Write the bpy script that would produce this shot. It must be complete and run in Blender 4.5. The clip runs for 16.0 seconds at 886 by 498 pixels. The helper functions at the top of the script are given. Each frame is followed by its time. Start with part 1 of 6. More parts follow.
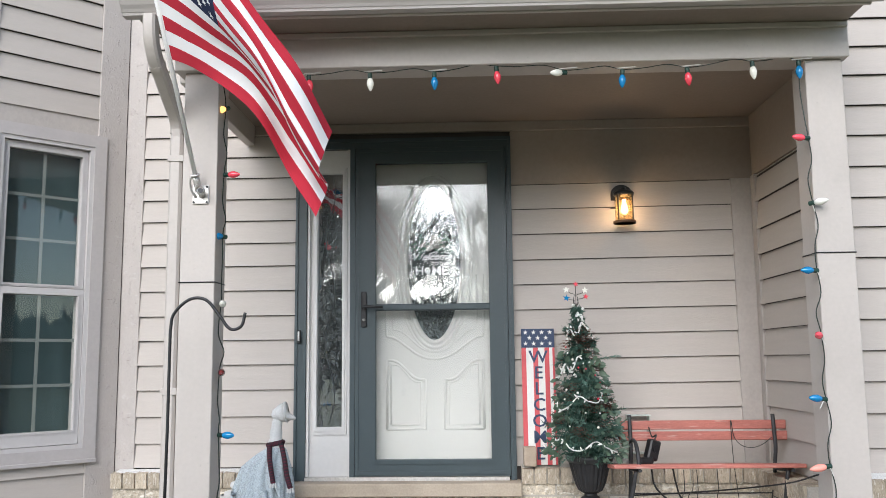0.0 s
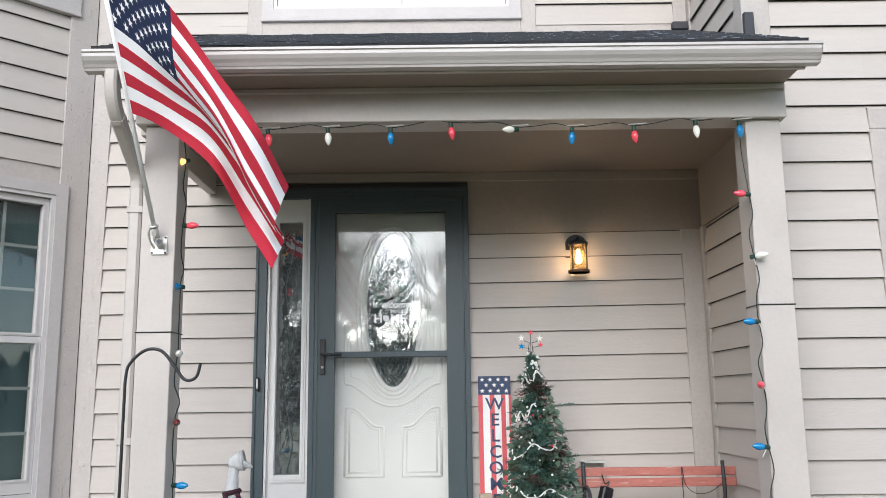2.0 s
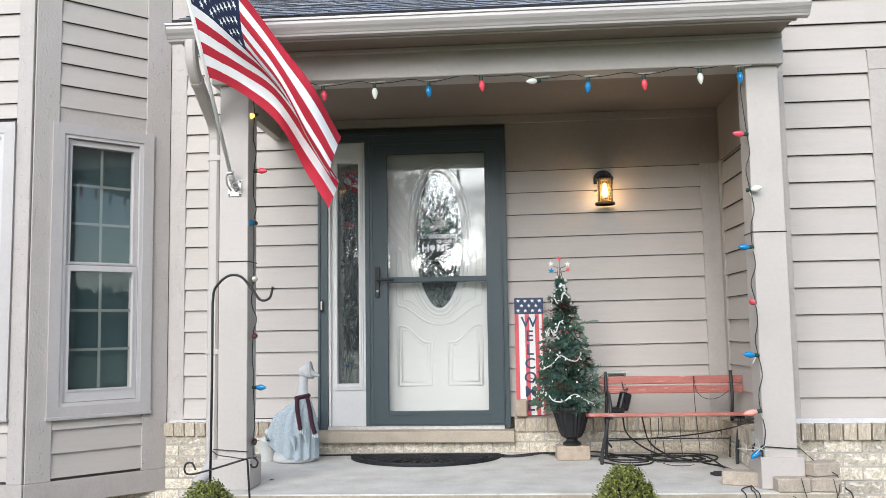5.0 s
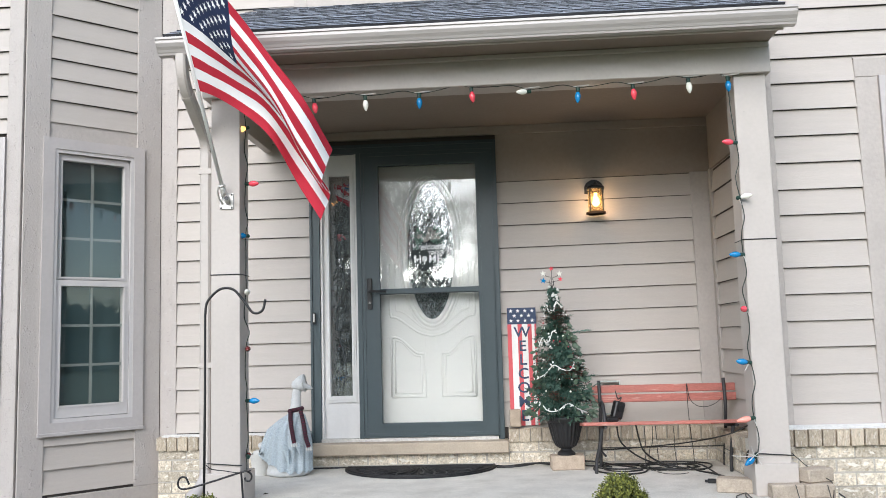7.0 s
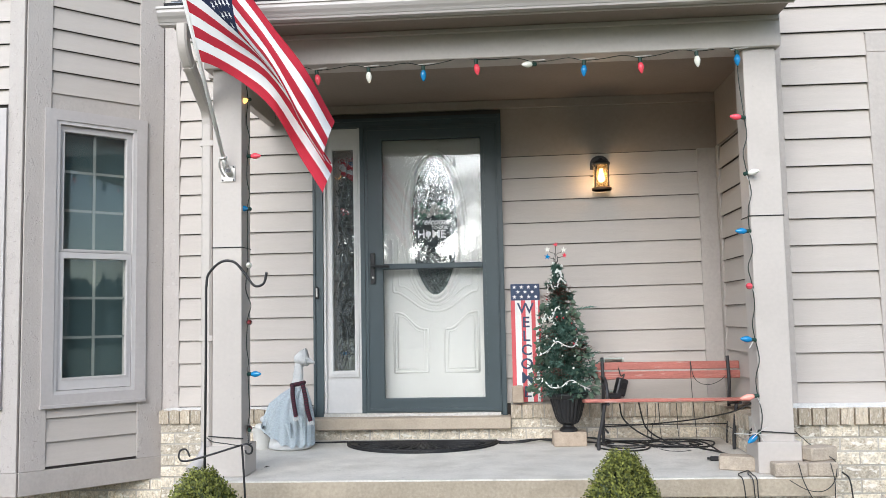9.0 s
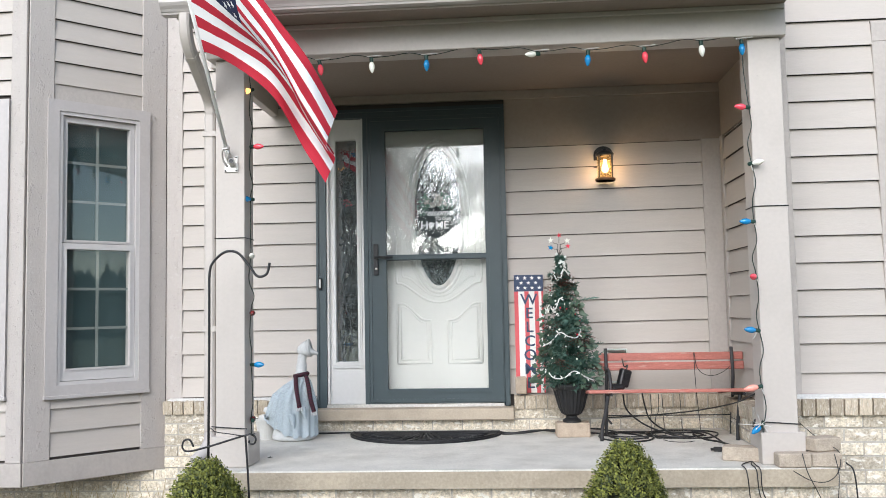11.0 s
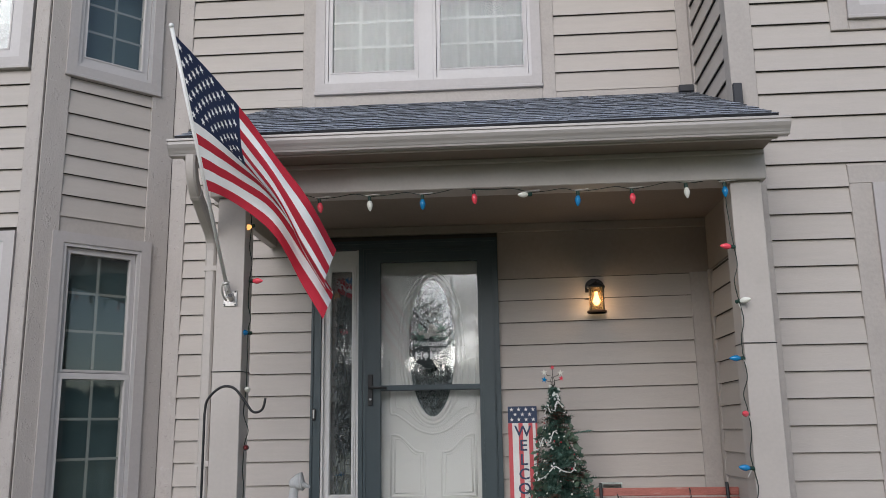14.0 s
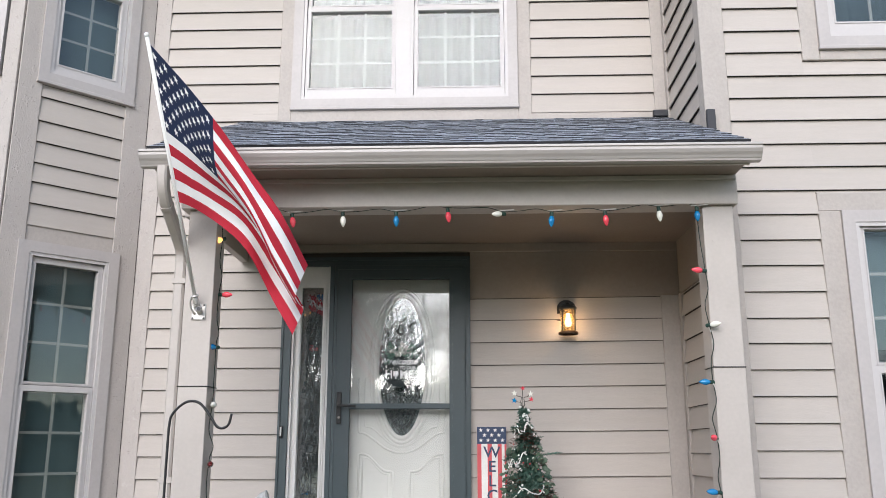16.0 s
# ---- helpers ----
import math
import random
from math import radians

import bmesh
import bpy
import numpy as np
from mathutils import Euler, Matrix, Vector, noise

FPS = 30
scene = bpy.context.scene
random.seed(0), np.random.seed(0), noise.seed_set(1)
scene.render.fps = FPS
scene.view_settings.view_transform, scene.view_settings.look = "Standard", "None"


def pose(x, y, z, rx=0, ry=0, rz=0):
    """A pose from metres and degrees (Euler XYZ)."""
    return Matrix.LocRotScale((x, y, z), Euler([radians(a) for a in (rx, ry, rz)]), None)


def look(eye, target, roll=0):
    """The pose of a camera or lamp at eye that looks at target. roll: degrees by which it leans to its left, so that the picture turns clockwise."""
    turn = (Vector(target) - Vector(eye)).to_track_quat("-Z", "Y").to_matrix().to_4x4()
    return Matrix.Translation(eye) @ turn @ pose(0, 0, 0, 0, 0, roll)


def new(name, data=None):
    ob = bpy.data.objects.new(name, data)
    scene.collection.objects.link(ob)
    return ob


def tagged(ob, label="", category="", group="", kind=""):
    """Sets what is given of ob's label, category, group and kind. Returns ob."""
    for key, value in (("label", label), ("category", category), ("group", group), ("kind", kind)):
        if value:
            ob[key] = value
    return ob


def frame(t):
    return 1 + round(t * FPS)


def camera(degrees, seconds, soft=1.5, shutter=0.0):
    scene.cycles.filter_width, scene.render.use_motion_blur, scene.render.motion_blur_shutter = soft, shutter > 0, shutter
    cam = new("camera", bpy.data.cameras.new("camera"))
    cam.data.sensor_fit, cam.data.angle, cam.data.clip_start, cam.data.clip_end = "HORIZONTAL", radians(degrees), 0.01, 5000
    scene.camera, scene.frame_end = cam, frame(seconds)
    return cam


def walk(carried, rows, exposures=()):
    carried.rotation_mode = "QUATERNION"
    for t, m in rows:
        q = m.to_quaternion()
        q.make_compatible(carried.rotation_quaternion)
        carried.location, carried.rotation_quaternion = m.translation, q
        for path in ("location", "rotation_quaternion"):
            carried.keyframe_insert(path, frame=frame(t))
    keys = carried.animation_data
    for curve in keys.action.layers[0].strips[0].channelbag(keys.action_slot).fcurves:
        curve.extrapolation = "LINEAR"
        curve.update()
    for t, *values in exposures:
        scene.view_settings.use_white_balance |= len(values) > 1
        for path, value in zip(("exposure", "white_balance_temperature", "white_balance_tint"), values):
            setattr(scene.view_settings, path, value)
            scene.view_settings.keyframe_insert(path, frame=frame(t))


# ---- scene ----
cam = camera(54.8, 16.0, 0.6)
PATH = [
    (0, (1.116, -5.356, 0.869), (1.046, -3.374, 1.125), -0.6),
    (0.5, (1.105, -5.366, 0.884), (1.07, -3.381, 1.126), -0.6),
    (1, (1.103, -5.376, 0.898), (1.07, -3.394, 1.163), -0.6),
    (1.5, (1.099, -5.39, 0.91), (1.072, -3.415, 1.225), -0.6),
    (2, (1.188, -5.457, 0.909), (1.191, -3.487, 1.256), -0.7),
    (2.5, (1.212, -5.674, 0.879), (1.18, -3.701, 1.206), -0.5),
    (3, (1.303, -5.855, 0.853), (1.234, -3.876, 1.134), -1.1),
    (3.5, (1.424, -6.002, 0.817), (1.287, -4.018, 1.033), -0.5),
    (4, (1.389, -6.1, 0.836), (1.236, -4.115, 1.019), -0.5),
    (6.5, (1.361, -6.119, 0.847), (1.227, -4.134, 1.05), -1.6),
    (7, (1.362, -6.12, 0.838), (1.232, -4.135, 1.05), -1.6),
    (7.5, (1.365, -6.108, 0.834), (1.236, -4.122, 1.031), -1.4),
    (8, (1.37, -6.092, 0.823), (1.231, -4.105, 1.001), -1.2),
    (10.5, (1.38, -6.072, 0.817), (1.229, -4.084, 0.971), -1.1),
    (11, (1.376, -6.069, 0.811), (1.222, -4.08, 0.955), -1.1),
    (11.5, (1.377, -6.08, 0.821), (1.229, -4.09, 0.95), -1.1),
    (12, (1.385, -6.095, 0.833), (1.236, -4.106, 0.98), -1.1),
    (12.5, (1.382, -6.124, 0.861), (1.231, -4.141, 1.074), -1.1),
    (13, (1.375, -6.139, 0.886), (1.237, -4.168, 1.194), -1.0),
    (13.5, (1.377, -6.162, 0.895), (1.24, -4.205, 1.285), -0.9),
    (14, (1.374, -6.174, 0.906), (1.244, -4.221, 1.317), -0.9),
    (14.5, (1.379, -6.18, 0.903), (1.256, -4.238, 1.363), -0.7),
    (15, (1.364, -6.171, 0.897), (1.267, -4.233, 1.383), -0.5),
    (15.5, (1.383, -6.157, 0.897), (1.303, -4.219, 1.387), -0.1),
    (16, (1.373, -6.151, 0.899), (1.307, -4.205, 1.355), 0.0),
]
walk(cam, [(t, look(eye, target, roll)) for t, eye, target, roll in PATH],
     [(0, 1.25, 6450, 11), (1.5, 1.25, 6420, 11), (3, 1.33, 6420, 10), (7, 1.33, 6420, 10), (10.5, 1.38, 6430, 10), (12.0, 1.38, 6450, 10), (12.6, 1.2, 6450, 12), (13.2, 0.66, 6480, 13), (14.0, 0.40, 6500, 13), (14.8, 0.46, 6550, 13), (15.1, 0.60, 6550, 13), (15.5, 0.78, 6550, 13), (16, 1.12, 6550, 13)])
# ---- world, sun, exposure ----
world = bpy.data.worlds.new("world")
scene.world = world
world.use_nodes = True
wn, wl = world.node_tree.nodes, world.node_tree.links
wn.clear()
sky = wn.new("ShaderNodeTexSky")
sky.sky_type, sky.sun_disc = "NISHITA", False
sky.sun_elevation, sky.sun_rotation = radians(27), radians(194)
sky.air_density, sky.dust_density, sky.ozone_density = 1.0, 0.4, 1.5
soft_sky = wn.new("ShaderNodeHueSaturation")
soft_sky.inputs["Saturation"].default_value = 0.78
cloud_co = wn.new("ShaderNodeTexCoord")
cloud = wn.new("ShaderNodeTexNoise")
cloud.inputs["Scale"].default_value, cloud.inputs["Detail"].default_value = 3.5, 6
cloud_ramp = wn.new("ShaderNodeMapRange")
cloud_ramp.inputs[1].default_value, cloud_ramp.inputs[2].default_value = 0.35, 0.7
cloud_ramp.inputs[3].default_value, cloud_ramp.inputs[4].default_value = 0.75, 1.35
back = wn.new("ShaderNodeBackground")
times = wn.new("ShaderNodeMath")
times.operation = "MULTIPLY"
times.inputs[1].default_value = 0.115
out = wn.new("ShaderNodeOutputWorld")
wl.new(sky.outputs[0], soft_sky.inputs["Color"])
wl.new(soft_sky.outputs[0], back.inputs[0])
wl.new(cloud_co.outputs["Generated"], cloud.inputs["Vector"])
wl.new(cloud.outputs[0], cloud_ramp.inputs[0])
wl.new(cloud_ramp.outputs[0], times.inputs[0])
wl.new(times.outputs[0], back.inputs[1])
wl.new(back.outputs[0], out.inputs[0])
sun_data = bpy.data.lights.new("sun", "SUN")
sun_data.energy, sun_data.angle, sun_data.color = 1.7, radians(50), (1.0, 0.98, 0.955)
sun = new("sun", sun_data)
sun.matrix_basis = look((-3.1, -12.5, 6.5), (0, 0, 0))


# ---- materials ----
def mat(name, col, rough=0.6, metal=0.0, var=0.07, scale=6.0, bump=0.2, bscale=90.0, stretch=(1, 1, 1), rand=0.0, dirt=0.0, coat=0.0):
    m = bpy.data.materials.new(name)
    m.use_nodes = True
    n, l = m.node_tree.nodes, m.node_tree.links
    p = n["Principled BSDF"]
    p.inputs["Roughness"].default_value, p.inputs["Metallic"].default_value = rough, metal
    p.inputs["Coat Weight"].default_value = coat
    tc = n.new("ShaderNodeTexCoord")
    mp = n.new("ShaderNodeMapping")
    mp.inputs["Scale"].default_value = stretch
    l.new(tc.outputs["Object"], mp.inputs["Vector"])
    big = n.new("ShaderNodeTexNoise")
    big.inputs["Scale"].default_value, big.inputs["Detail"].default_value = scale, 5
    l.new(mp.outputs[0], big.inputs["Vector"])
    fine = n.new("ShaderNodeTexNoise")
    fine.inputs["Scale"].default_value, fine.inputs["Detail"].default_value = bscale, 4
    l.new(mp.outputs[0], fine.inputs["Vector"])
    add = n.new("ShaderNodeMath")
    add.operation = "ADD"
    l.new(big.outputs[0], add.inputs[0])
    l.new(fine.outputs[0], add.inputs[1])
    fac = n.new("ShaderNodeMapRange")
    fac.inputs[1].default_value, fac.inputs[2].default_value = 0.7, 1.3
    fac.inputs[3].default_value, fac.inputs[4].default_value = 1 - var, 1 + var
    l.new(add.outputs[0], fac.inputs[0])
    last = fac.outputs[0]
    if rand:
        oi = n.new("ShaderNodeObjectInfo")
        rr = n.new("ShaderNodeMapRange")
        rr.inputs[3].default_value, rr.inputs[4].default_value = 1 - rand, 1 + rand
        l.new(oi.outputs["Random"], rr.inputs[0])
        mu = n.new("ShaderNodeMath")
        mu.operation = "MULTIPLY"
        l.new(last, mu.inputs[0])
        l.new(rr.outputs[0], mu.inputs[1])
        last = mu.outputs[0]
    vm = n.new("ShaderNodeVectorMath")
    vm.operation = "SCALE"
    vm.inputs[0].default_value = col
    l.new(last, vm.inputs["Scale"])
    colour = vm.outputs[0]
    if dirt:
        st = n.new("ShaderNodeTexNoise")
        st.inputs["Scale"].default_value, st.inputs["Detail"].default_value, st.inputs["Roughness"].default_value = 2.3, 8, 0.65
        l.new(tc.outputs["Object"], st.inputs["Vector"])
        sr = n.new("ShaderNodeMapRange")
        sr.inputs[1].default_value, sr.inputs[2].default_value = 0.52, 0.75
        sr.inputs[3].default_value, sr.inputs[4].default_value = 0, dirt
        l.new(st.outputs[0], sr.inputs[0])
        mx = n.new("ShaderNodeMix")
        mx.data_type = "RGBA"
        l.new(sr.outputs[0], mx.inputs["Factor"])
        l.new(colour, mx.inputs["A"])
        mx.inputs["B"].default_value = (col[0] * 0.45, col[1] * 0.42, col[2] * 0.36, 1)
        colour = mx.outputs["Result"]
    l.new(colour, p.inputs["Base Color"])
    if bump:
        b = n.new("ShaderNodeBump")
        b.inputs["Strength"].default_value, b.inputs["Distance"].default_value = bump, 0.004
        l.new(fine.outputs[0], b.inputs["Height"])
        l.new(b.outputs[0], p.inputs["Normal"])
    return m


def glass(name, gloss=2.2, base=0.03, tint=(0.92, 0.95, 0.94), wavy=0.0):
    m = bpy.data.materials.new(name)
    m.use_nodes = True
    n, l = m.node_tree.nodes, m.node_tree.links
    n.remove(n["Principled BSDF"])
    tr = n.new("ShaderNodeBsdfTransparent")
    tr.inputs[0].default_value = (*tint, 1)
    gl = n.new("ShaderNodeBsdfGlossy")
    gl.inputs["Roughness"].default_value = 0.004
    fr = n.new("ShaderNodeFresnel")
    fr.inputs[0].default_value = 1.5
    ma = n.new("ShaderNodeMath")
    ma.operation = "MULTIPLY_ADD"
    ma.use_clamp = True
    ma.inputs[1].default_value, ma.inputs[2].default_value = gloss, base
    mx = n.new("ShaderNodeMixShader")
    l.new(fr.outputs[0], ma.inputs[0])
    l.new(ma.outputs[0], mx.inputs[0])
    l.new(tr.outputs[0], mx.inputs[1])
    l.new(gl.outputs[0], mx.inputs[2])
    l.new(mx.outputs[0], n["Material Output"].inputs[0])
    if wavy:
        tc = n.new("ShaderNodeTexCoord")
        no = n.new("ShaderNodeTexNoise")
        no.inputs["Scale"].default_value = 30 if wavy > 0.7 else 13 if wavy > 0.5 else 6
        no.inputs["Distortion"].default_value = 1.5
        b = n.new("ShaderNodeBump")
        b.inputs["Strength"].default_value, b.inputs["Distance"].default_value = wavy, 0.002 if wavy < 0.5 else 0.008
        l.new(tc.outputs["Object"], no.inputs[0])
        l.new(no.outputs[0], b.inputs["Height"])
        l.new(b.outputs[0], gl.inputs["Normal"])
    return m


def glow(name, col, strength):
    m = bpy.data.materials.new(name)
    m.use_nodes = True
    p = m.node_tree.nodes["Principled BSDF"]
    p.inputs["Base Color"].default_value = (*col, 1)
    p.inputs["Emission Color"].default_value = (*col, 1)
    p.inputs["Emission Strength"].default_value = strength
    return m


def cloth(name, col, through_light=0.35, weave=700):
    m = mat(name, col, 0.85, var=0.06, scale=9, bump=0.25 if weave else 0, bscale=weave or 20)
    n, l = m.node_tree.nodes, m.node_tree.links
    p = n["Principled BSDF"]
    t = n.new("ShaderNodeBsdfTranslucent")
    t.inputs[0].default_value = (*col, 1)
    mx = n.new("ShaderNodeMixShader")
    mx.inputs[0].default_value = through_light
    l.new(p.outputs[0], mx.inputs[1])
    l.new(t.outputs[0], mx.inputs[2])
    l.new(mx.outputs[0], n["Material Output"].inputs[0])
    return m


def island(m, amount):
    """Varies the tone from one joined piece to the next."""
    n, l = m.node_tree.nodes, m.node_tree.links
    base = n["Principled BSDF"].inputs["Base Color"]
    old = base.links[0].from_socket
    geo, rr, vm = n.new("ShaderNodeNewGeometry"), n.new("ShaderNodeMapRange"), n.new("ShaderNodeVectorMath")
    rr.inputs[3].default_value, rr.inputs[4].default_value = 1 - amount, 1 + amount
    vm.operation = "SCALE"
    l.new(geo.outputs["Random Per Island"], rr.inputs[0])
    l.new(old, vm.inputs[0])
    l.new(rr.outputs[0], vm.inputs["Scale"])
    l.new(vm.outputs[0], base)


TAUPE = (0.446, 0.402, 0.364)
M_SIDING = mat("siding_paint", TAUPE, 0.62, var=0.035, scale=3, bump=0.16, bscale=30, stretch=(1.2, 1.2, 12), rand=0.035)
M_TRIM = mat("trim_paint", (0.410, 0.370, 0.338), 0.65, var=0.07, scale=4, bump=0.5, bscale=30, stretch=(1.6, 1.6, 1.4))
M_ROUGH = mat("rough_trim_paint", (0.428, 0.388, 0.360), 0.7, var=0.05, scale=5, bump=0.5, bscale=60, stretch=(1.6, 1.6, 1.0))
rn, rl = M_ROUGH.node_tree.nodes, M_ROUGH.node_tree.links
flake = rn.new("ShaderNodeTexNoise")
flake.inputs["Scale"].default_value, flake.inputs["Detail"].default_value, flake.inputs["Roughness"].default_value = 16, 7, 0.62
flake_edge = rn.new("ShaderNodeMapRange")
flake_edge.inputs[1].default_value, flake_edge.inputs[2].default_value = 0.57, 0.68
flake_bump = rn.new("ShaderNodeBump")
flake_bump.inputs["Strength"].default_value, flake_bump.inputs["Distance"].default_value = 0.5, 0.006
rl.new(rn["Mapping"].outputs[0], flake.inputs["Vector"])
rl.new(flake.outputs[0], flake_edge.inputs[0])
rl.new(flake_edge.outputs[0], flake_bump.inputs["Height"])
rl.new(rn["Bump"].outputs[0], flake_bump.inputs["Normal"])
rl.new(flake_bump.outputs[0], rn["Principled BSDF"].inputs["Normal"])
M_PVC = mat("porch_paint", (0.464, 0.419, 0.382), 0.5, var=0.04, scale=3, bump=0.12, bscale=50, dirt=0.12)
M_GUTTER = mat("gutter_enamel", (0.445, 0.41, 0.39), 0.32, var=0.03, scale=3, bump=0.08, bscale=20, dirt=0.18)
# Soffit brown, darkened further to stand in for shade under the eave.
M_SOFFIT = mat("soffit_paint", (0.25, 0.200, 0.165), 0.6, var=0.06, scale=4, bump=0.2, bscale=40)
# Frieze tone lies between the porch trim and the darker soffit.
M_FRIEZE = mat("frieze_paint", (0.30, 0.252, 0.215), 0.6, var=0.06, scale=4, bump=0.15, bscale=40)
M_MUNTIN = mat("window_grille", (0.27, 0.28, 0.275), 0.5, var=0.04, bump=0.05)
M_VINYL = mat("window_vinyl", (0.505, 0.48, 0.47), 0.4, var=0.03, scale=4, bump=0.06, bscale=40, dirt=0.1)
M_CASING = mat("casing_paint", (0.43, 0.398, 0.385), 0.5, var=0.04, scale=5, bump=0.2, bscale=40, dirt=0.1)
# Backing is dark so that the slots between boards read as lap shadows.
M_BACK = mat("sheathing", (0.07, 0.06, 0.055), 0.9)
# Dark wall colour stands in for the dimness indoors.
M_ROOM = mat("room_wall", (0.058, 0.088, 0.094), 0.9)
M_GREEN = mat("dark_green_enamel", (0.044, 0.063, 0.070), 0.4, var=0.06, scale=6, bump=0.1, bscale=60)
M_DOOR = mat("door_white_paint", (0.57, 0.555, 0.535), 0.42, var=0.03, scale=5, bump=0.12, bscale=50)
# Door white raised for the leaf, to offset its shade behind the storm glass.
M_LEAF = mat("entry_door_paint", (0.75, 0.735, 0.70), 0.42, var=0.03, scale=5, bump=0.12, bscale=50)
M_BLACK = mat("black_metal", (0.012, 0.012, 0.013), 0.45, var=0.2, bump=0.15)
M_RUBBER = mat("black_rubber", (0.004, 0.004, 0.005), 0.62, var=0.25, scale=14, bump=0.4)
M_GLASS = glass("window_glass", 1.15, 0.0, wavy=0.1)
M_STORM = glass("storm_glass", 1.3, 0.0, (0.96, 0.97, 0.97))
M_ETCH = glass("etched_glass", 4.8, 0.06, (0.40, 0.45, 0.46), wavy=0.48)


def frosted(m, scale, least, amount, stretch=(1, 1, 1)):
    """Pale swirls on a clear pane: oval etching, and painted reflections on the sidelight."""
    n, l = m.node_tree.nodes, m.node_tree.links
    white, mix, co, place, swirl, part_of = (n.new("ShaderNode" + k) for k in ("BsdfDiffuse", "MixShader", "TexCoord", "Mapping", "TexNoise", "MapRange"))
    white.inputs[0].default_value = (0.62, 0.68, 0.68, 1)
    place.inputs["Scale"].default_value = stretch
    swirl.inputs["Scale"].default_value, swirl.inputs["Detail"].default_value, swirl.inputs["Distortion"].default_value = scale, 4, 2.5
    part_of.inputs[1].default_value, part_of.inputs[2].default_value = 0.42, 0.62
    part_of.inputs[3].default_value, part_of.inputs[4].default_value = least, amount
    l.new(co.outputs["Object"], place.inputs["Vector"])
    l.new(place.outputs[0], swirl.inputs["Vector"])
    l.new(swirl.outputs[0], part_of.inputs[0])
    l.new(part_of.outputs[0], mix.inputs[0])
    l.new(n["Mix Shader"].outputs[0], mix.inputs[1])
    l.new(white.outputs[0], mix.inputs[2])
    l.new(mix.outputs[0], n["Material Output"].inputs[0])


frosted(M_ETCH, 26, 0.10, 0.36)
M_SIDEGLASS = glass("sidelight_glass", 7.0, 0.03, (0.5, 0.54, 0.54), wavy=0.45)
# Faint upright pale streaks stand in for sky reflections in the sidelight.
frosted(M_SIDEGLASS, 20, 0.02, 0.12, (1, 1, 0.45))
M_BRICK = mat("tan_brick", (0.56, 0.495, 0.395), 0.9, var=0.38, scale=34, bump=1.0, bscale=85, rand=0.24, dirt=0.35)
M_BRICKD = mat("brown_brick", (0.46, 0.39, 0.30), 0.9, var=0.3, scale=34, bump=0.9, bscale=120, rand=0.2, dirt=0.2)
M_MORTAR = mat("mortar", (0.43, 0.40, 0.35), 0.95, var=0.15, scale=18, bump=0.8, bscale=150)
M_CONC = mat("concrete", (0.585, 0.558, 0.505), 0.88, var=0.16, scale=5, bump=0.6, bscale=130, dirt=0.45)
M_EDGE = mat("stained_concrete_edge", (0.39, 0.33, 0.25), 0.9, var=0.18, scale=3, bump=0.6, bscale=70, dirt=0.4)
M_STONE = mat("sill_stone", (0.42, 0.35, 0.27), 0.8, var=0.12, scale=8, bump=0.5, bscale=90, dirt=0.2)
M_SHINGLE = mat("asphalt_shingle", (0.21, 0.23, 0.265), 0.92, var=0.5, scale=45, bump=1.0, bscale=300, rand=0.22)
island(M_SHINGLE, 0.4)
M_LEAD = mat("flashing", (0.035, 0.036, 0.042), 0.6, metal=0.2, var=0.1)
M_DRIP = mat("black_drip_edge", (0.008, 0.008, 0.010), 0.8, bump=0.05)
M_GROUND = mat("soil_mulch", (0.10, 0.08, 0.055), 0.95, var=0.4, scale=9, bump=1, bscale=60)
M_LAWN = mat("winter_lawn", (0.180, 0.185, 0.105), 0.95, var=0.3, scale=2.0, bump=1, bscale=80)
M_BARK = mat("bark", (0.09, 0.075, 0.06), 0.9, var=0.3, scale=20, bump=1, bscale=80)
M_RED = cloth("flag_red", (0.50, 0.02, 0.042), 0.25)
M_WHITE = cloth("flag_white", (0.84, 0.84, 0.845), 0.2)
M_BLUE = cloth("flag_blue", (0.010, 0.020, 0.065), 0.2)
M_STAR = mat("star_white", (0.82, 0.82, 0.84), 0.8, bump=0)
M_POLE = mat("white_pole", (0.80, 0.79, 0.77), 0.35, bump=0.05)
M_STEEL = mat("bracket_metal", (0.60, 0.58, 0.55), 0.38, metal=0.55, var=0.15, scale=40)
M_LIT_RING = mat("lit_bronze", (0.13, 0.065, 0.03), 0.45, metal=0.4, var=0.2)
M_SLAT = mat("red_stained_wood", (0.40, 0.135, 0.105), 0.55, var=0.22, scale=5, bump=0.5, bscale=40, stretch=(1, 12, 12), rand=0.08, dirt=0.25)
M_IRON = mat("cast_iron", (0.03, 0.03, 0.032), 0.55, var=0.2, bump=0.5)
M_STATUE = mat("white_concrete", (0.52, 0.52, 0.51), 0.8, var=0.12, scale=12, bump=0.4, bscale=120, dirt=0.15)
M_PLASTIC = mat("white_plastic", (0.52, 0.51, 0.48), 0.4, bump=0.05)
M_DRESS = mat("printed_cotton", (0.38, 0.43, 0.455), 0.9, var=0.42, scale=130, bump=0.4, bscale=260)
M_SCARF_D = mat("black_knit", (0.02, 0.016, 0.02), 0.95, bump=0.8, bscale=400)
M_SCARF_R = mat("maroon_knit", (0.085, 0.012, 0.026), 0.95, bump=0.8, bscale=400)
M_NEEDLE = mat("fir_needles", (0.040, 0.094, 0.070), 0.7, var=0.35, scale=30, bump=0)
M_NEEDLE_L = mat("frosted_fir", (0.10, 0.18, 0.145), 0.75, var=0.3, scale=30, bump=0)
M_CONE = mat("pine_cone", (0.15, 0.055, 0.038), 0.85, var=0.3, scale=40)
M_POT = mat("black_urn_plastic", (0.010, 0.010, 0.011), 0.5, bump=0.1)
